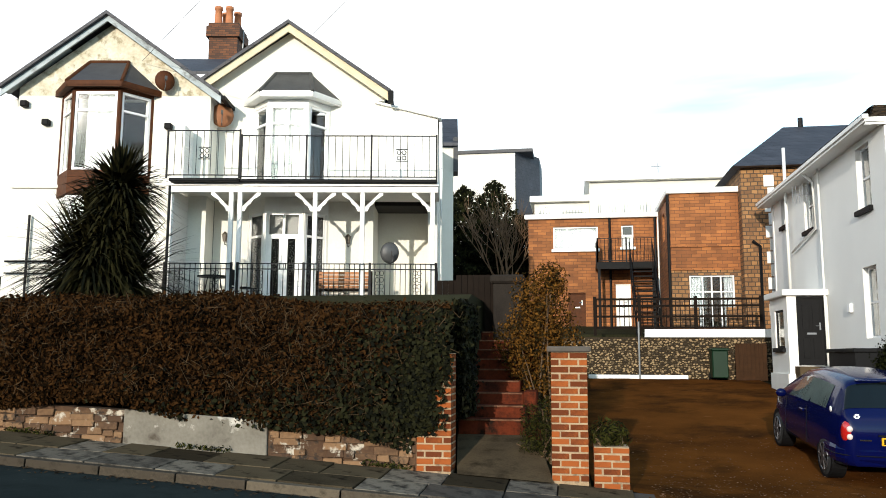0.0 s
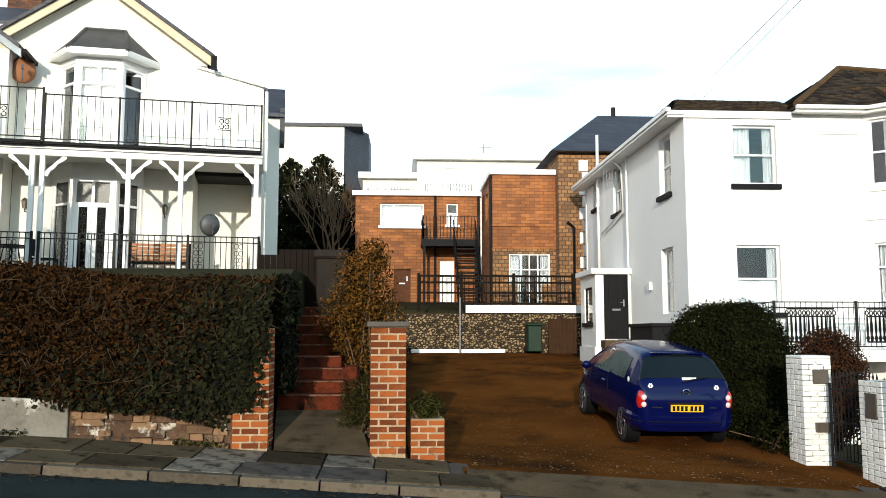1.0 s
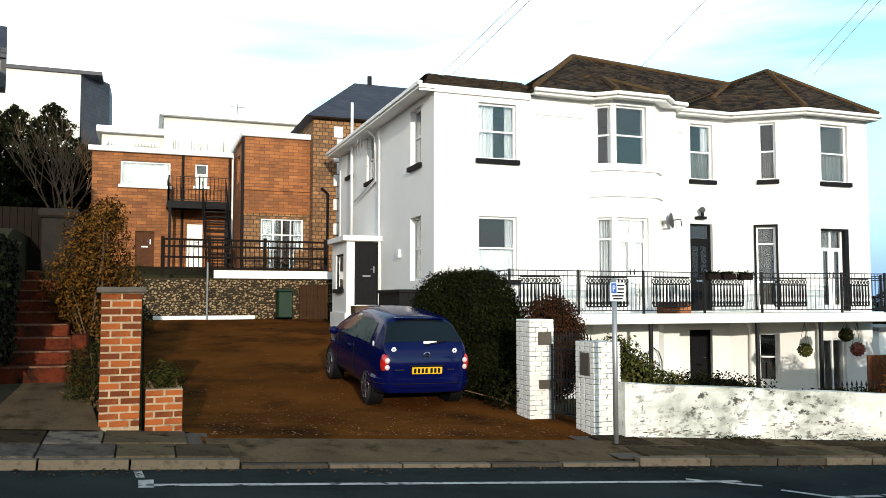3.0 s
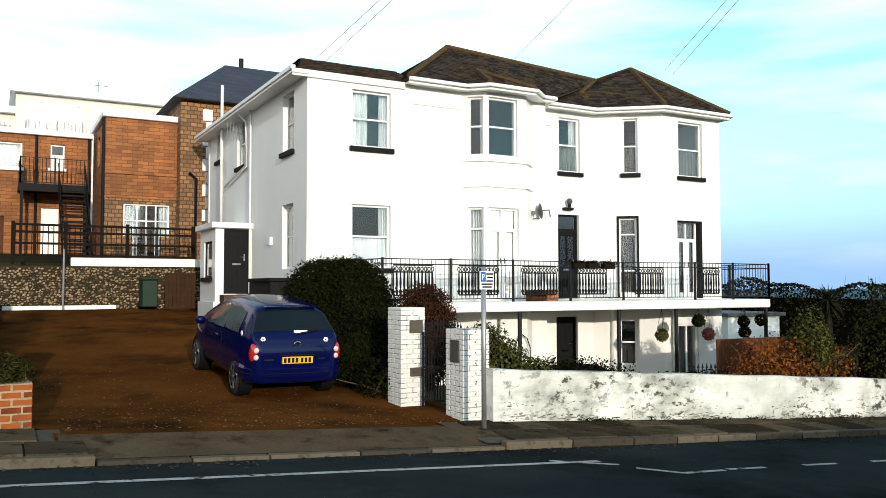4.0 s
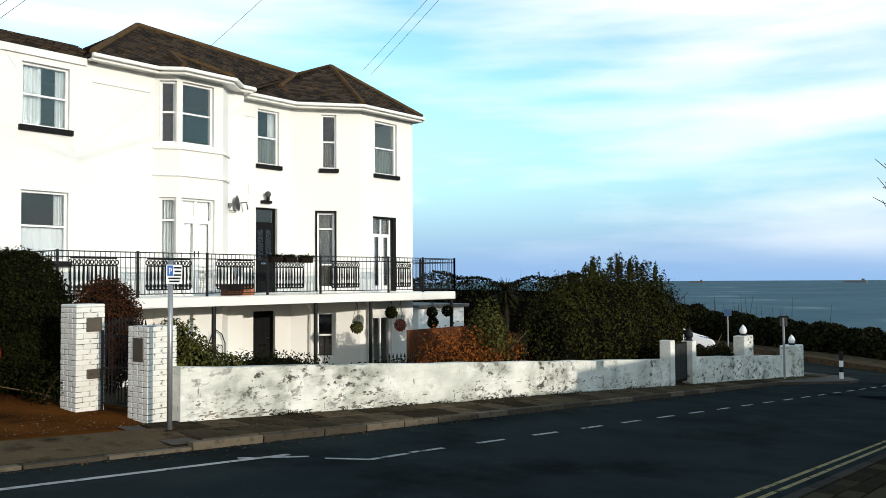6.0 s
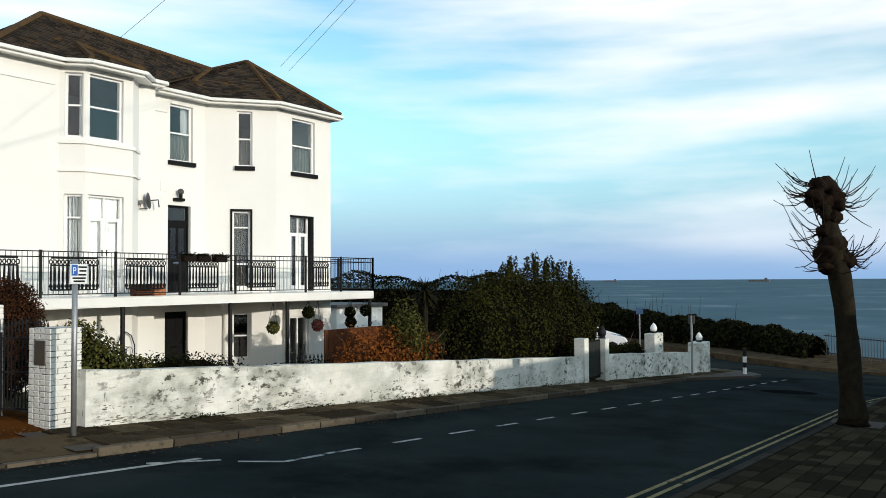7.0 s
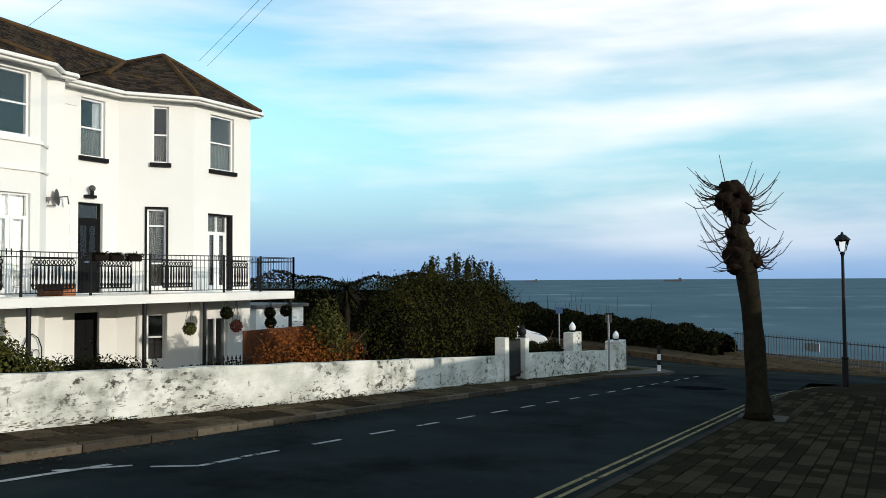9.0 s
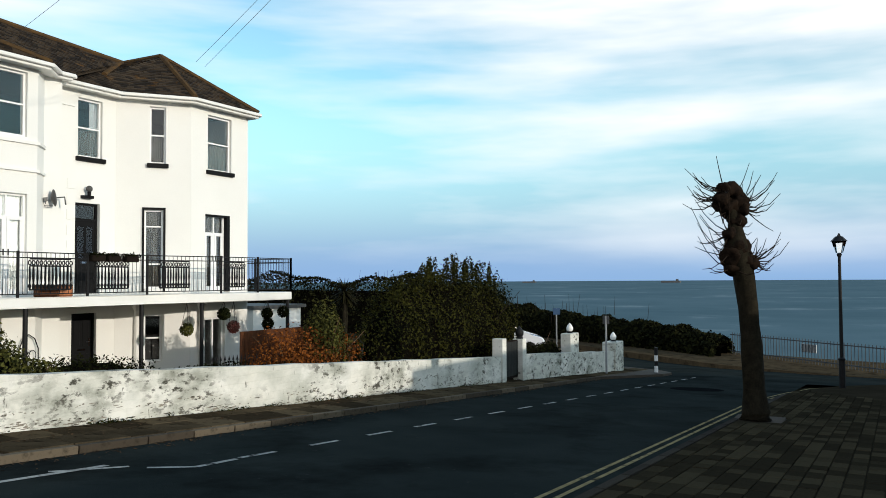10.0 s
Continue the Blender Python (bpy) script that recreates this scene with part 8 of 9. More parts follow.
# ---- brick buildings up the hill ----
def build_brick_house():
    h = thing("brick_house", pose(3.67, 31.0, 0), "orange-brown stone building with flat roof and white windows", "house")
    ox, oy = 4.17, 31.0
    # right block
    bm = BM()
    panel(bm, pose(0, 0, 0), 0, 2.75, 4.9, 7.75, 0.3)
    part("wall", bm, "farbrick", h)
    bm = BM()
    panel(bm, pose(0, 0, 0), 0, 2.75, 2.0, 4.9, 0.3, [(0.62, 2.2, 2.78, 4.72)])
    part("lower_wall", bm, "rubble", h, "rubble stone ground-floor wall")
    w = window(h, pose(0.62, 0, 2.78), 1.58, 1.94, cols=(0.28, 0.22, 0.22, 0.28), rows=(0.7, 0.3), sill=None, curtain=(("l", 0.25), ("r", 0.2)), name="french_window", label="white glazed door with side windows")
    for xa, xb in ((0.6, 0.92), (1.88, 2.22)):
        bm = BM()
        box(bm, xa, xb, -0.02, 0.1, 2.6, 3.55)
        part("dwarf_wall", bm, "rubble", h)
    bm = BM()
    panel(bm, pose(0, 4.0, 0, 0, 0, -90), 0, 3.7, 2.0, 7.75, 0.3, [(1.5, 2.3, 6.3, 7.35)])
    part("wall", bm, "farbrick", h)
    window(h, pose(0, 2.5, 6.3, 0, 0, -90), 0.8, 1.05, sill=None, curtain=(("l", 0.9),))
    bm = BM()
    box(bm, -0.12, 2.9, -0.12, 4.2, 7.75, 7.96)
    part("roof_edge", bm, "gloss", h, "white fascia of a flat roof", bevel=0.02)
    for z in (4.9, 5.75):
        bm = BM()
        box(bm, -0.05, 2.75, -0.05, 0.0, z, z + 0.05)
        part("string_course", bm, "farbrick", h)
    # left block
    bm = BM()
    panel(bm, pose(-5.36, 3.0, 0), 0, 5.2, 2.0, 7.4, 0.3, [(1.02, 2.84, 6.15, 7.08), (3.78, 4.26, 6.2, 7.1), (3.5, 4.1, 2.9, 4.7), (1.6, 2.3, 2.9, 4.35)])
    part("wall", bm, "farbrick", h)
    window(h, pose(-4.34, 3.0, 6.15), 1.82, 0.93, cols=(0.3, 0.7), rows=(1,), sill="gloss", curtain=(("l", 0.95),))
    window(h, pose(-1.58, 3.0, 6.2), 0.48, 0.9, rows=(0.55, 0.45), sill="gloss")
    leaf_door(h, pose(-1.86, 3.0, 2.9), 0.6, 1.8, material="gloss", label="plain white back door")
    leaf_door(h, pose(-3.76, 3.0, 2.9), 0.7, 1.45, material="brown", label="brown timber store door")
    bm = BM()
    box(bm, -5.36, -5.06, 3.3, 8.0, 2.0, 7.4)
    part("wall", bm, "farbrick", h)
    bm = BM()
    box(bm, -5.51, -0.12, 2.85, 8.0, 7.4, 7.6)
    part("roof_edge", bm, "gloss", h, "white fascia of a flat roof", bevel=0.02)
    for x, z0, z1 in ((-2.05, 2.5, 7.4), (-0.25, 2.5, 7.4)):
        bm = BM()
        cyl(bm, (x, 2.92, z0), (x, 2.92, z1), 0.05, n=7)
        part("drainpipe", bm, "black", h, "dark drainpipe")
    bm = BM()
    tube(bm, [(-0.08, -0.08, 2.4), (-0.08, -0.08, 7.7)], 0.05, 6)
    part("drainpipe", bm, "black", h, "dark drainpipe")
    # outside stair and deck
    bm = BM()
    box(bm, -2.65, -0.35, 1.5, 3.0, 5.25, 5.4)
    box(bm, -2.65, -0.35, 1.44, 1.5, 5.15, 5.42)
    deck = part("deck", bm, "black", h, "dark metal landing")
    railing(h, (-2.6, 1.5), (-0.4, 1.5), 5.4, 0.95, 0.13, 1.1, name="landing_railing", bar=0.012)
    railing(h, (-2.6, 1.5), (-2.6, 3.0), 5.4, 0.95, 0.13, 1.1, name="landing_railing", bar=0.012)
    for x in (-2.55, -0.5):
        bm = BM()
        box(bm, x - 0.05, x + 0.05, 1.45, 1.55, 2.4, 5.25)
        part("deck_post", bm, "black", h)
    for k in range(13):
        bm = BM()
        box(bm, -1.35, -0.55, 1.4 - 0.2 * k, 1.62 - 0.2 * k, 5.2 - 0.205 * k, 5.24 - 0.205 * k)
        part("tread", bm, "black", h)
    bm = BM()
    for x in (-1.38, -0.52):
        prism(bm, [(x, 1.6, 5.1), (x, 1.6, 5.3), (x, -1.1, 2.55), (x, -1.1, 2.35)], (0.03, 0, 0))
    part("stringer", bm, "black", h)
    bm = BM()
    for x in (-1.38, -0.52):
        tube(bm, [(x, 1.6, 6.2), (x, -1.1, 3.45), (x, -1.1, 2.5)], 0.025, 5)
        for k in range(6):
            tube(bm, [(x, 1.4 - 0.45 * k, 5.1 - 0.46 * k), (x, 1.4 - 0.45 * k, 6.0 - 0.46 * k)], 0.012, 4)
    part("stair_handrail", bm, "black", h)
    # stone house behind the white one, with its slate hip
    s = thing("stone_house", pose(6.1, 30.4, -0.25), "old ochre rubble stone house with a dark slate roof", "house")
    bm = BM()
    box(bm, 0.0, 8.0, 0, 9.0, 1.5, 8.75)
    part("wall", bm, "rubble", s)
    for k in range(12):
        bm = BM()
        d = 0.32 if k % 2 else 0.2
        box(bm, 1.1 - d, 1.13, -0.04, 0.05, 3.0 + 0.46 * k, 3.42 + 0.46 * k)
        part("quoin", bm, "render", s, "pale dressed corner stone", bevel=0.01)
    bm = BM()
    v = [bm.verts.new(p) for p in ((-0.35, -0.4, 8.75), (8.4, -0.4, 8.75), (8.4, 9.4, 8.75), (-0.35, 9.4, 8.75), (2.4, 3.4, 11.15), (5.5, 3.4, 11.15), (5.5, 6.0, 11.15), (2.4, 6.0, 11.15))]
    for f in ((0, 1, 5, 4), (1, 2, 6, 5), (2, 3, 7, 6), (3, 0, 4, 7), (4, 5, 6, 7), (3, 2, 1, 0)):
        bm.faces.new([v[i] for i in f])
    part("roof", bm, "slate_roof", s, "dark slate hipped roof")
    bm = BM()
    cyl(bm, (3.07, 3.4, 10.6), (3.07, 3.4, 11.5), 0.1, n=8)
    part("flue", bm, "iron", s, "dark metal flue")
    bm = BM()
    tube(bm, [(0.55, -0.08, 3.0), (0.55, -0.08, 5.9), (0.3, -0.08, 6.1)], 0.06, 6)
    part("drainpipe", bm, "black", s, "dark drainpipe")


def build_flats():
    f = thing("white_flats", pose(-0.78, 46, 0), "white flat-roofed building with balconies up the hill", "house")
    for x0, x1, z0, z1, y in ((1.9, 11.0, 4.0, 11.5, 0.0), (-1.2, 1.9, 4.0, 10.5, 0.6)):
        bm = BM()
        box(bm, x0, x1, y, y + 6, z0, z1)
        part("wall", bm, "flat_render", f)
        bm = BM()
        box(bm, x0 - 0.25, x1 + 0.25, y - 0.4, y + 6.2, z1, z1 + 0.35)
        part("roof_edge", bm, "gloss", f, "white fascia of a flat roof", bevel=0.02)
    for x0, x1, z0 in ((2.5, 4.9, 9.4), (5.4, 6.6, 9.4), (-0.8, 0.4, 9.2)):
        window(f, pose(x0, -0.12 if x0 > 1 else 0.48, z0), x1 - x0, 1.7 if x0 > 1 else 1.1, cols=(1, 1, 1), rows=(1,), sill=None, curtain=(("l", 0.9),), set_in=0.02)
    railing(f, (2.3, -0.5), (5.1, -0.5), 9.3, 0.9, 0.16, 1.4, mat_name="galv", bar=0.015, name="balcony_railing")
    railing(f, (-1.0, 0.1), (1.6, 0.1), 9.1, 0.9, 0.16, 1.4, mat_name="galv", bar=0.015, name="balcony_railing")
    bm = BM()
    tube(bm, [(6.0, 3, 11.8), (6.0, 3, 13.2)], 0.03, 4)
    tube(bm, [(5.6, 3, 13.0), (6.5, 3, 13.0)], 0.02, 4)
    part("aerial", bm, "galv", f, "thin television aerial")
    g = thing("tall_white_building", pose(-8.4, 50, 0), "white rendered building with a dark slate-hung end", "house")
    bm = BM()
    box(bm, 0, 5.1, 0, 6, 5.0, 14.4)
    part("wall", bm, "flat_render", g)
    bm = BM()
    prism(bm, [(5.1, 0.0, 12.2), (5.1, 0.0, 14.6), (6.5, 2.5, 14.6), (6.6, 2.5, 9.0), (5.3, 0.2, 9.0)], (0.05, 3, 0))
    part("hung_end", bm, "slate_roof", g, "dark slate-hung end wall")
    bm = BM()
    box(bm, -0.1, 6.2, -0.15, 6, 14.4, 14.6)
    part("roof_edge", bm, "slate", g)


def build_terrace():
    # flint retaining wall at the head of the drive
    w = tagged(new("wall_back"), "flint cobble retaining wall at the end of the drive", "wall", "", "structure")
    bm = BM()
    box(bm, -0.3, 6.9, 28.06, 28.5, 0.5, 2.4)
    part("core", bm, "flint_bed", w)
    rng = random.Random(77)
    bm = BM()
    z = 1.02
    while z < 2.38:
        x = -0.25 + rng.uniform(0, 0.1)
        while x < 6.3:
            r = rng.uniform(0.022, 0.048)
            bmesh.ops.create_icosphere(bm, subdivisions=1, radius=r, matrix=Matrix.Translation((x, 28.05 - rng.uniform(0.0, 0.02), z + rng.uniform(-0.025, 0.025))) @ Matrix.Rotation(rng.uniform(-0.6, 0.6), 4, "Y") @ Matrix.Diagonal((1.3, 0.7, 0.85, 1)))
            x += r * 2.5
        z += 0.072
    tagged(part("cobbles", bm, "flint", w, "rounded flint cobbles", smooth=True), kind="stuff")
    bm = BM()
    box(bm, 2.4, 6.9, 27.95, 28.3, 2.4, 2.66)
    part("white_band", bm, "gloss", w, "white painted edge beam")
    bm = BM()
    box(bm, 0.55, 3.72, 27.9, 28.0, 1.05, 1.18)
    part("white_kerb", bm, "gloss", w, "low white painted kerb", bevel=0.01)
    f = thing("terrace_fence", pose(0, 28.1, 2.6), "dark timber fence with trellis on the terrace edge", "fence")
    for x in (0.8, 2.25, 4.05, 6.1):
        bm = BM()
        box(bm, x - 0.05, x + 0.05, -0.05, 0.05, -0.15, 1.15)
        part("post", bm, "fence_dark", f)
    for z in (0.08, 0.45, 0.8, 1.02):
        bm = BM()
        box(bm, 0.75, 6.15, -0.02, 0.02, z, z + 0.07)
        part("rail", bm, "fence_dark", f)
    for k in range(34):
        bm = BM()
        box(bm, 0.85 + 0.15 * k, 0.875 + 0.15 * k, -0.01, 0.01, 0.08, 1.05)
        part("slat", bm, "fence_dark", f)
    bm = BM()
    cyl(bm, (2.18, 27.7, 1.0), (2.18, 27.7, 2.9), 0.03, n=8)
    ob = solid("thin_pole", bm, "galv", "thin pale pole standing before the flint wall", "pole", kind="")
    b = thing("wheeled_bin", pose(4.63, 27.6, drive_z(4.63, 27.6)), "dark green plastic wheeled bin by the flint wall", "bin")
    bm = BM()
    prism(bm, [(-0.24, -0.3, 0.06), (0.24, -0.3, 0.06), (0.24, 0.3, 0.06), (-0.24, 0.3, 0.06)], (0, 0, 0.86))
    part("body", bm, "green_bin", b, bevel=0.03)
    bm = BM()
    box(bm, -0.27, 0.27, -0.34, 0.34, 0.92, 0.99)
    part("lid", bm, "green_bin", b, bevel=0.02)
    bm = BM()
    cyl(bm, (-0.27, 0.28, 0.1), (0.27, 0.28, 0.1), 0.1, n=10)
    part("wheel", bm, "black", b)
    p = thing("timber_panel", pose(5.12, 27.5, drive_z(5.3, 27.5)), "brown timber screen panel beside the bin", "fence")
    for k in range(8):
        bm = BM()
        box(bm, 0.12 * k, 0.12 * k + 0.115, 0, 0.03, 0, 1.15)
        part("board", bm, "brown_panel", p)
    # storage box beside the side porch
    s = thing("storage_bench", pose(6.35, 20.9, drive_z(6.35, 20.9) - 0.02), "tall dark storage box against the white side wall", "storage box")
    bm = BM()
    box(bm, -0.25, 0.45, -1.35, 0.6, 1.36, 1.45)
    part("lid", bm, "black", s, bevel=0.015)
    bm = BM()
    box(bm, -0.2, 0.45, -1.3, 0.55, 0, 1.36)
    part("body", bm, "black", s)
    b2 = thing("meter_box", pose(6.84, 21.8, 2.85, 0, 0, -90), "small pale box on the side wall", "meter box")
    bm = BM()
    box(bm, -0.1, 0.1, -0.08, 0.0, 0, 0.22)
    part("case", bm, "upvc", b2, bevel=0.01)


def conifer(x, y, z, hh, r, seed):
    rng = np.random.default_rng(seed)
    t = thing("conifer", pose(x, y, z), "dark dense conifer up the hill", "tree", "conifers")
    bm = BM()
    tube(bm, [(0, 0, 0), (0.05, 0, hh * 0.5), (0, 0, hh * 0.95)], [0.18, 0.1, 0.02], 7)
    part("trunk", bm, "bark", t)
    n = 20000
    u = rng.random(n) ** 0.6
    zz = hh * (0.05 + 0.95 * (1 - u))
    a = rng.uniform(0, 2 * math.pi, n)
    rad = r * (u ** 0.6) * (0.75 + 0.3 * np.sin(a * 5 + zz * 3) + 0.2 * np.sin(zz * 9)) * np.sqrt(rng.uniform(0.4, 1, n))
    p = np.stack([rad * np.cos(a), rad * np.sin(a), zz], 1)
    part("crown", leaf_mesh("crown", p, np.stack([np.cos(a), np.sin(a), 0 * a - 0.3], 1), 0.09, "leaf_far", rng), None, t)


def bare_tree(x, y, z, hh, seed):
    rng = random.Random(seed)
    t = thing("bare_tree", pose(x, y, z), "bare pale-branched tree before dark conifers", "tree")
    bm = BM()

    def grow(p, d, ln, r, depth):
        q = p + d * ln
        tube(bm, [p, (p + q) / 2 + Vector((rng.gauss(0, 0.03), rng.gauss(0, 0.03), 0)) * ln, q], [r, r * 0.8, r * 0.6], 5)
        if depth:
            for _ in range(3):
                e = (d + Vector((rng.gauss(0, 0.38), rng.gauss(0, 0.38), rng.uniform(0.0, 0.35)))).normalized()
                grow(q, e, ln * rng.uniform(0.6, 0.85), r * 0.6, depth - 1)
    for k in range(4):
        grow(Vector((0, 0, 0)), Vector((rng.gauss(0, 0.18), rng.gauss(0, 0.18), 1)).normalized(), hh * 0.33, 0.07, 4)
    tagged(part("branches", bm, "twig", t, "thin bare limbs"), kind="stuff")


build_brick_house()
build_flats()
build_terrace()
conifer(-4.8, 37.0, 2.6, 7.0, 3.0, 41)
conifer(-3.5, 38.0, 2.6, 7.4, 2.9, 42)
conifer(-6.9, 37.5, 3.2, 6.0, 2.8, 43)
conifer(-2.3, 38.5, 2.6, 5.8, 2.6, 44)
bare_tree(-2.87, 34.5, 2.8, 5.6, 45)


# ---- balcony pots, hanging baskets, distant car, wires ----
def build_small():
    for k, (x, y, w, lab) in enumerate(((12.58, 17.7, 0.44, "long terracotta trough of plants on the balcony"), (13.04, 17.7, 0.36, "square terracotta pot on the balcony"))):
        t = thing("planter", pose(x, y, 1.36), lab, "planter")
        bm = BM()
        prism(bm, [(-w / 2, -0.14, 0), (w / 2, -0.14, 0), (w / 2, 0.14, 0), (-w / 2, 0.14, 0)], (0, 0, 0.28))
        part("pot", bm, "terracotta" if k else "brown", t, bevel=0.02)
        bm = BM()
        box(bm, -w / 2 + 0.03, w / 2 - 0.03, -0.11, 0.11, 0.25, 0.285)
        part("soil", bm, "earth", t)
    for k, x in enumerate((13.62, 14.08, 14.62)):
        t = thing("window_box", pose(x, 17.24, 2.2), "dark planted trough hung on the balcony railing", "planter", "railing troughs")
        bm = BM()
        box(bm, -0.19, 0.19, -0.1, 0.1, 0, 0.15)
        part("trough", bm, "fence_dark", t, bevel=0.015)
        rng = np.random.default_rng(60 + k)
        p = rng.normal(size=(260, 3)) * (0.13, 0.05, 0.025) + (0, 0, 0.16)
        part("foliage", leaf_mesh("plants", p, np.tile((0, 0, 1.0), (260, 1)), 0.035, "leaf_bush", rng), None, t)
    for k, (x, y, z, mt) in enumerate(((16.3, 17.02, 0.71, "leaf_pale"), (17.46, 16.8, 1.08, "leaf_bush"), (17.85, 16.8, 0.70, "flower_red"), (19.26, 16.8, 1.02, "leaf_bush"), (19.3, 16.8, 0.72, "leaf_bush"), (20.0, 16.8, 1.05, "leaf_bush"))):
        t = thing("hanging_basket", pose(x, y, z - 0.3), "hanging basket of flowers under the balcony edge", "hanging basket", "hanging baskets")
        rng = np.random.default_rng(70 + k)
        d = rng.normal(size=(700, 3))
        d /= np.linalg.norm(d, axis=1)[:, None]
        part("foliage", leaf_mesh("plants", d * 0.165 * rng.uniform(0.7, 1.1, 700)[:, None], d, 0.035, mt, rng), None, t)
        bm = BM()
        for a in range(3):
            q = a * 2 * math.pi / 3
            cyl(bm, (0.15 * math.cos(q), 0.15 * math.sin(q), 0.05), (0, 0, 1.12 - z + 0.3), 0.006, n=4)
        part("chain", bm, "iron", t)
    # iron scroll screen and spiked rail in the basement garden
    g = thing("scroll_screen", pose(12.72, 18.5, -0.9), "black iron scroll screen against the basement wall", "screen")
    bm = BM()
    tube(bm, [(-0.25, 0, 0), (-0.25, 0, 1.0), (-0.15, 0, 1.25), (0, 0, 1.35), (0.15, 0, 1.25), (0.25, 0, 1.0), (0.25, 0, 0)], 0.015, 5)
    for z in (0.25, 0.55, 0.85):
        for s in (-1, 1):
            tube(bm, [(s * 0.1 + 0.09 * math.cos(q), 0, z + 0.12 * math.sin(q)) for q in [k * math.pi / 5 for k in range(11)]], 0.01, 4)
    part("scrolls", bm, "iron", g)
    r = thing("spiked_rail", pose(13.6, 13.4, -0.8), "low black spiked railing among garden shrubs", "railing")
    for k in range(44):
        bm = BM()
        cyl(bm, (0.13 * k, 0, 0), (0.13 * k, 0, 0.75 - 0.004 * k), 0.012, n=5)
        cyl(bm, (0.13 * k, 0, 0.75 - 0.004 * k), (0.13 * k, 0, 0.86 - 0.004 * k), 0.028, 0.002, 5)
        part("spike", bm, "iron", r)
    bm = BM()
    box(bm, -0.05, 5.7, -0.012, 0.012, 0.5, 0.54)
    part("rail", bm, "iron", r)
    # outhouse beyond the balcony, brown screen fence
    o = thing("outhouse", pose(22.2, 20.0, 0), "low white outbuilding behind the house", "outbuilding")
    bm = BM()
    box(bm, 0, 2.6, 0, 3, -1.8, 0.7)
    part("wall", bm, "render", o)
    bm = BM()
    box(bm, -0.15, 2.75, -0.15, 3.15, 0.7, 0.82)
    part("roof", bm, "lead", o, "flat grey roof")
    f = thing("screen_fence", pose(16.2, 15.0, -1.1), "rust-brown timber screen fence in the garden", "fence")
    for k in range(20):
        bm = BM()
        box(bm, 0.15 * k, 0.15 * k + 0.145, 0, 0.03, 0, 1.5)
        part("board", bm, "brown", f)
    # white car beyond the hedge, on a raised standing
    bm = BM()
    prism(bm, [(33.6, 12.6, -3.0), (38.4, 12.6, -3.0), (41.5, 19.0, -3.0), (33.6, 19.0, -3.0)], (0, 0, 1.16))
    solid("parking_apron", bm, "concrete", "raised concrete parking space behind the corner wall", "parking space")
    c = thing("white_car", pose(37.0, 17.3, -1.84, 0, 4, -62), "white car parked beyond the garden hedge", "car")
    bm = BM()
    prof = [(-2.0, 0.3), (2.0, 0.3), (2.05, 0.6), (1.9, 0.85), (1.0, 0.98), (0.35, 1.42), (-1.2, 1.46), (-1.85, 1.05), (-2.05, 0.8)]
    prism(bm, [(x, -0.85, z) for x, z in prof], (0, 1.7, 0))
    part("body", bm, "car_white", c, bevel=0.06)
    bm = BM()
    prism(bm, [(0.9, -0.87, 1.0), (0.35, -0.87, 1.36), (-1.15, -0.87, 1.4), (-1.6, -0.87, 1.05)], (0, 1.74, 0))
    part("side_windows", bm, "car_glass", c)
    bm = BM()
    prism(bm, [(0.98, -0.7, 1.02), (0.42, -0.62, 1.4), (0.42, 0.62, 1.4), (0.98, 0.7, 1.02)], (0.03, 0, 0.03))
    part("windscreen", bm, "car_glass", c)
    for x in (-1.3, 1.3):
        for y in (-0.78, 0.78):
            bm = BM()
            cyl(bm, (x, y - 0.1, 0.3), (x, y + 0.1, 0.3), 0.31, n=18)
            part("wheel", bm, "rubber", c)
    # telephone wires from a pole behind the viewer
    pole = Vector((6.4, 0.03, 8.25))
    for k, e in enumerate(((7.22, 19.5, 7.42), (7.5, 19.5, 7.41), (13.8, 20.5, 8.5), (19.08, 19.6, 8.7), (19.45, 19.6, 8.62), (-11.0, 19.5, 9.4), (-6.8, 20.8, 10.4))):
        e = Vector(e)
        bm = BM()
        p0 = pole + Vector((0.03 * k, 0, -0.03 * k))
        pts = [p0.lerp(e, s / 12) - Vector((0, 0, 0.3 * (s / 12) * (1 - s / 12))) for s in range(13)]
        tube(bm, pts, 0.007, 4)
        w = part("overhead_wire", bm, "grey")
        tagged(w, "thin overhead telephone wire running to a house", "wire", "overhead wires")


build_small()


# ---- plain unseen walls behind the viewer, added to cast shade on the street ----
def build_behind():
    # lengths and heights set by where their shadows should end
    for nm, x0, x1, y, z1 in (("sun_block_south", -45, -12.5, -8.5, 8.0), ("sun_block_southeast", -12.5, 14.4, -8.5, 2.7), ("sun_block_east", 14.4, 21.0, -8.5, 3.1), ("sun_block_shore", 21.0, 33.0, -8.5, 2.9)):
        bm = BM()
        box(bm, x0, x1, y - 0.5, y, -4, z1)
        solid(nm, bm, "farbrick", "plain unseen wall added behind the viewer to block sun and sky", "wall")


build_behind()


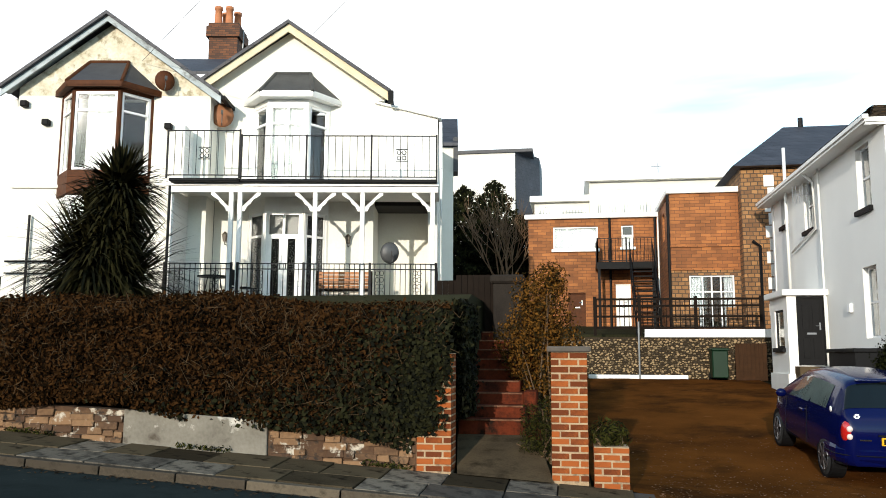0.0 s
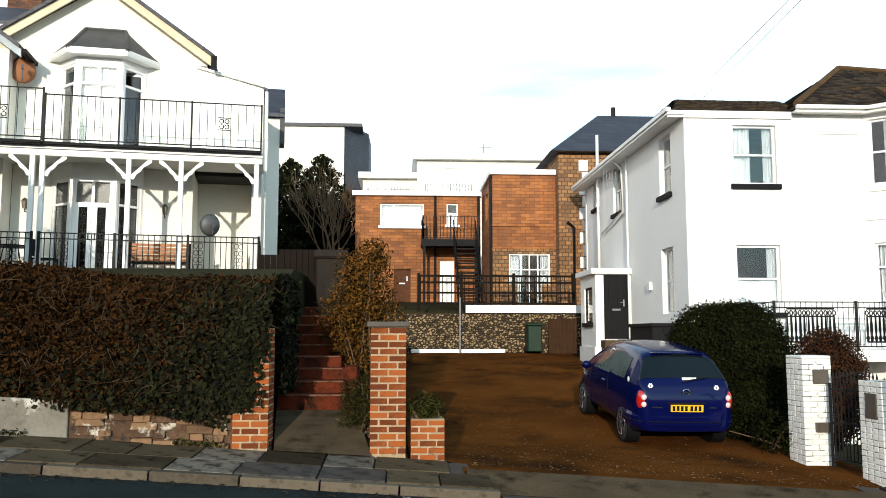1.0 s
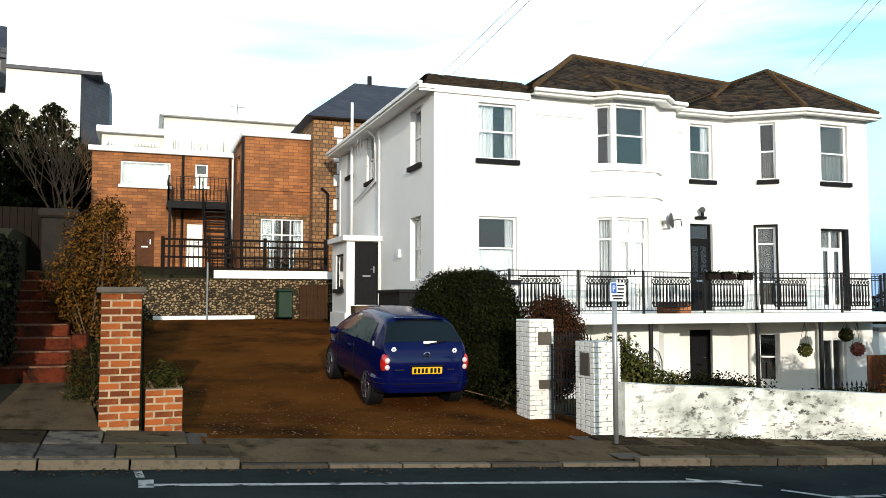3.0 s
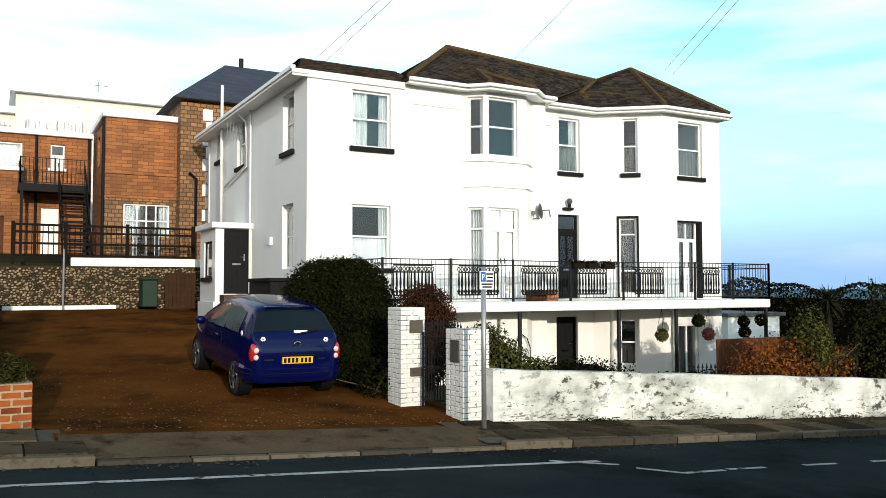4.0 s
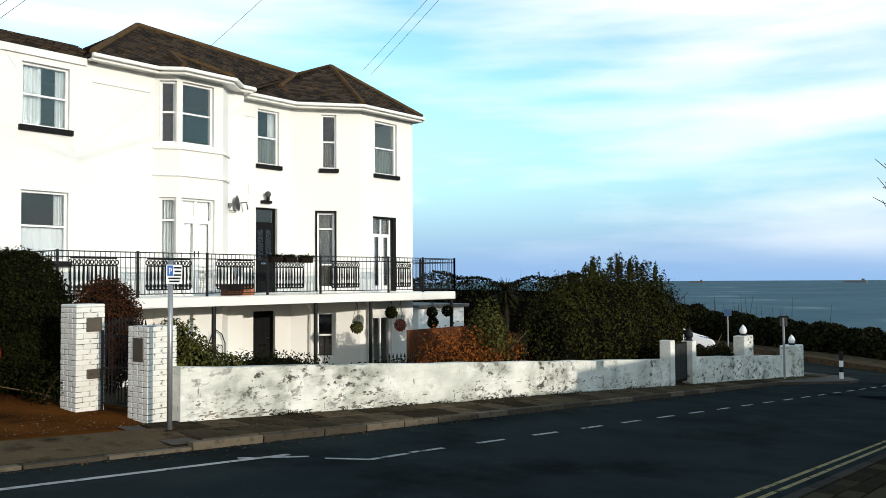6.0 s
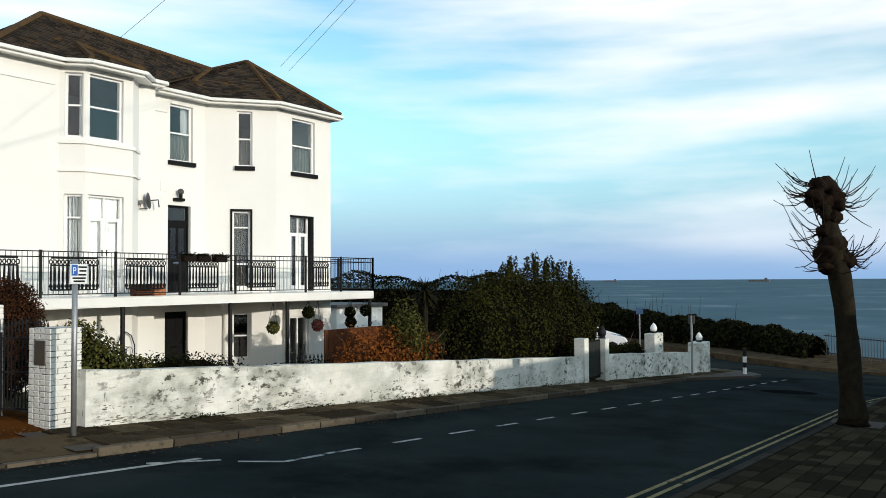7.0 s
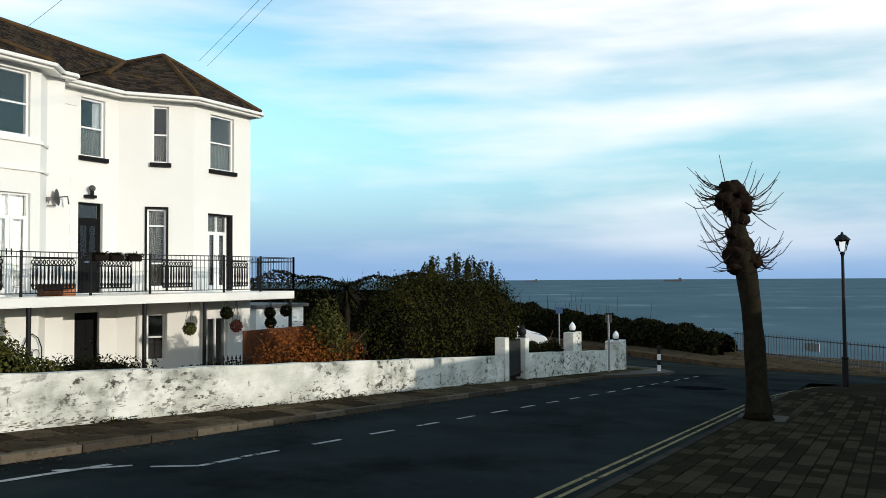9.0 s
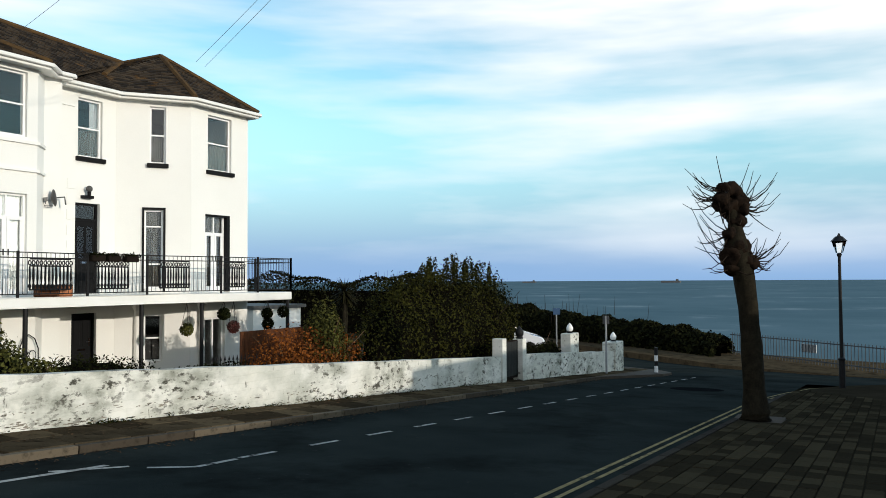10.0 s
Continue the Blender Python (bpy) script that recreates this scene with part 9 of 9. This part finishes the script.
# ---- slabs, kerb stones and blocks ----
def build_slabs():
    rng = random.Random(9)
    meshes = {}

    def slab(parent, w, d, m, material, name, th=0.05):
        key = (round(w, 2), round(d, 2), material)
        if key not in meshes:
            bm = BM()
            box(bm, 0.009, w - 0.009, 0.009, d - 0.009, -th, 0)
            meshes[key] = finish(bm, name, material, bevel=0.006)
        part(name, meshes[key], None, parent, "", m)

    tilt = math.degrees(math.atan(0.065))
    cross = math.degrees(math.atan(0.05))
    for row, (y, d) in enumerate(((KERB_FAR + 0.15, 0.62), (KERB_FAR + 0.77, 0.7))):
        x = -9.0 + 0.3 * row
        while x < 34.5:
            w = rng.choice((0.6, 0.75, 0.9))
            if not 0.95 < x + w / 2 < 6.35:
                pale = x < 0.5 and (rng.random() < 0.45 if row == 0 else rng.random() < 0.12)
                m = pose(x, y, pave_z(x, y) + rng.uniform(-0.004, 0.006), cross, tilt, 0) @ pose(0, 0, 0, rng.uniform(-0.5, 0.5), rng.uniform(-0.5, 0.5), 0)
                slab(pavement_far, w, d, m, "slab_pale" if pale else "slab", "slab")
            x += w
    # kerb stones of the far side, lowered at the drive
    x = -12.0
    while x < 35.2:
        w = rng.choice((0.85, 0.95, 1.1))
        drop = 0.055 if 0.9 < x + w / 2 < 6.4 else 0.0
        slab(pavement_far, w, 0.15, pose(x, KERB_FAR - 0.01, road_z(x) + 0.1 - drop + rng.uniform(-0.004, 0.004), 0, tilt, 0), "kerb", "kerb_stone", 0.2)
        x += w
    # near side: kerb stones and rows of blocks, in the darkened near-side colours
    x = -4.0
    while x < 24.0:
        w = rng.choice((0.85, 0.95))
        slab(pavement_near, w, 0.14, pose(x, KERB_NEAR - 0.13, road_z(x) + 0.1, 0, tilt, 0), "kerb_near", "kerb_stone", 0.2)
        x += w
    for row in range(12):
        y, d = KERB_NEAR - 0.15 - 0.21 * (row + 1), 0.21
        x = 5.2 + 0.2 * (row % 2)
        while x < 26.5 - row * 0.2:
            w = rng.choice((0.3, 0.4, 0.42)) if x < 18 else rng.choice((0.6, 0.75))
            if not (16.5 < x + w / 2 < 17.8 and row < 4):
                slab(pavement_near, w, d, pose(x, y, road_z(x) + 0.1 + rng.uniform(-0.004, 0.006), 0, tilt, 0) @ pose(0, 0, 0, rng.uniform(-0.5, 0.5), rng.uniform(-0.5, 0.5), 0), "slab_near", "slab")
            x += w


# darker slab for the near pavement: its shade is in the colour
M["slab_near"] = mat("shaded_paving_slab", (0.052, 0.043, 0.027), (0.025, 0.021, 0.014), 1.2, 0.95, 0.5, 35, random_by="object", stain=(0.010, 0.009, 0.007), stain_at=(0.5, 0.68), stain_scale=2.5, spec=0.0)
build_slabs()


# ---- fallen leaves and grit ----
def build_litter():
    rng = np.random.default_rng(90)
    n = 1500
    x = rng.uniform(-8, 30, n)
    y = KERB_FAR - np.abs(rng.normal(0, 0.16, n)) - 0.03
    p = np.stack([x, y, np.array([road_z(v) for v in x]) + 0.012], 1)
    n2 = 700
    x2, y2 = rng.uniform(6.5, 24, n2), rng.uniform(9.8, 10.6, n2) + 0.25 * rng.random(n2)
    y2 = np.minimum(y2, [wall_plan(v) - 0.03 for v in x2])
    p2 = np.stack([x2, y2, np.array([pave_z(a, b) for a, b in zip(x2, y2)]) + 0.012], 1)
    p = np.concatenate([p, p2])
    M["litter"] = mat("dead_leaf", (0.075, 0.045, 0.022), (0.022, 0.015, 0.009), 3, 0.95, 0.0, random_by="island", spec=0.1)
    tagged(part("fallen_leaves", leaf_mesh("fallen_leaves", p, np.tile((0, 0, 4.0), (len(p), 1)), 0.028, "litter", rng), None), "scattered dead brown leaves along the kerb", "leaves", "", "stuff")
    n = 1600
    x, y = rng.uniform(1.0, 6.3, n), 10.6 + 6.5 * rng.random(n) ** 1.6
    p = np.stack([x, y, np.array([drive_z(a, max(b, 10.95)) for a, b in zip(x, y)]) + 0.018], 1)
    M["grit"] = mat("pale_grit", (0.24, 0.13, 0.07), (0.10, 0.055, 0.03), 3, 0.95, 0.0, random_by="island", spec=0.1)
    tagged(part("grit", leaf_mesh("grit", p, np.tile((0, 0, 4.0), (len(p), 1)), 0.014, "grit", rng, shape=1.2), None), "loose brown grit scattered on the drive", "grit", "", "stuff")
    # moss and weeds at the foot of walls
    n = 2200
    x = np.concatenate([rng.uniform(6.9, 21, n // 2), rng.uniform(-9, -2, n // 2)])
    y = np.array([wall_plan(v) - 0.03 if v > 0 else 10.92 for v in x]) - np.abs(rng.normal(0, 0.03, len(x)))
    z = np.array([pave_z(a, b) for a, b in zip(x, y)]) + np.abs(rng.normal(0, 0.03, len(x)))
    keep = np.sin(x * 2.3) + np.sin(x * 5.1 + 1) > 0.2
    tagged(part("weeds", leaf_mesh("weeds", np.stack([x, y, z], 1)[keep], np.tile((0, -1.0, 1.0), (keep.sum(), 1)), 0.03, "leaf_tall", rng, shape=3), None), "small green weeds along the foot of the walls", "weeds", "", "stuff")


build_litter()
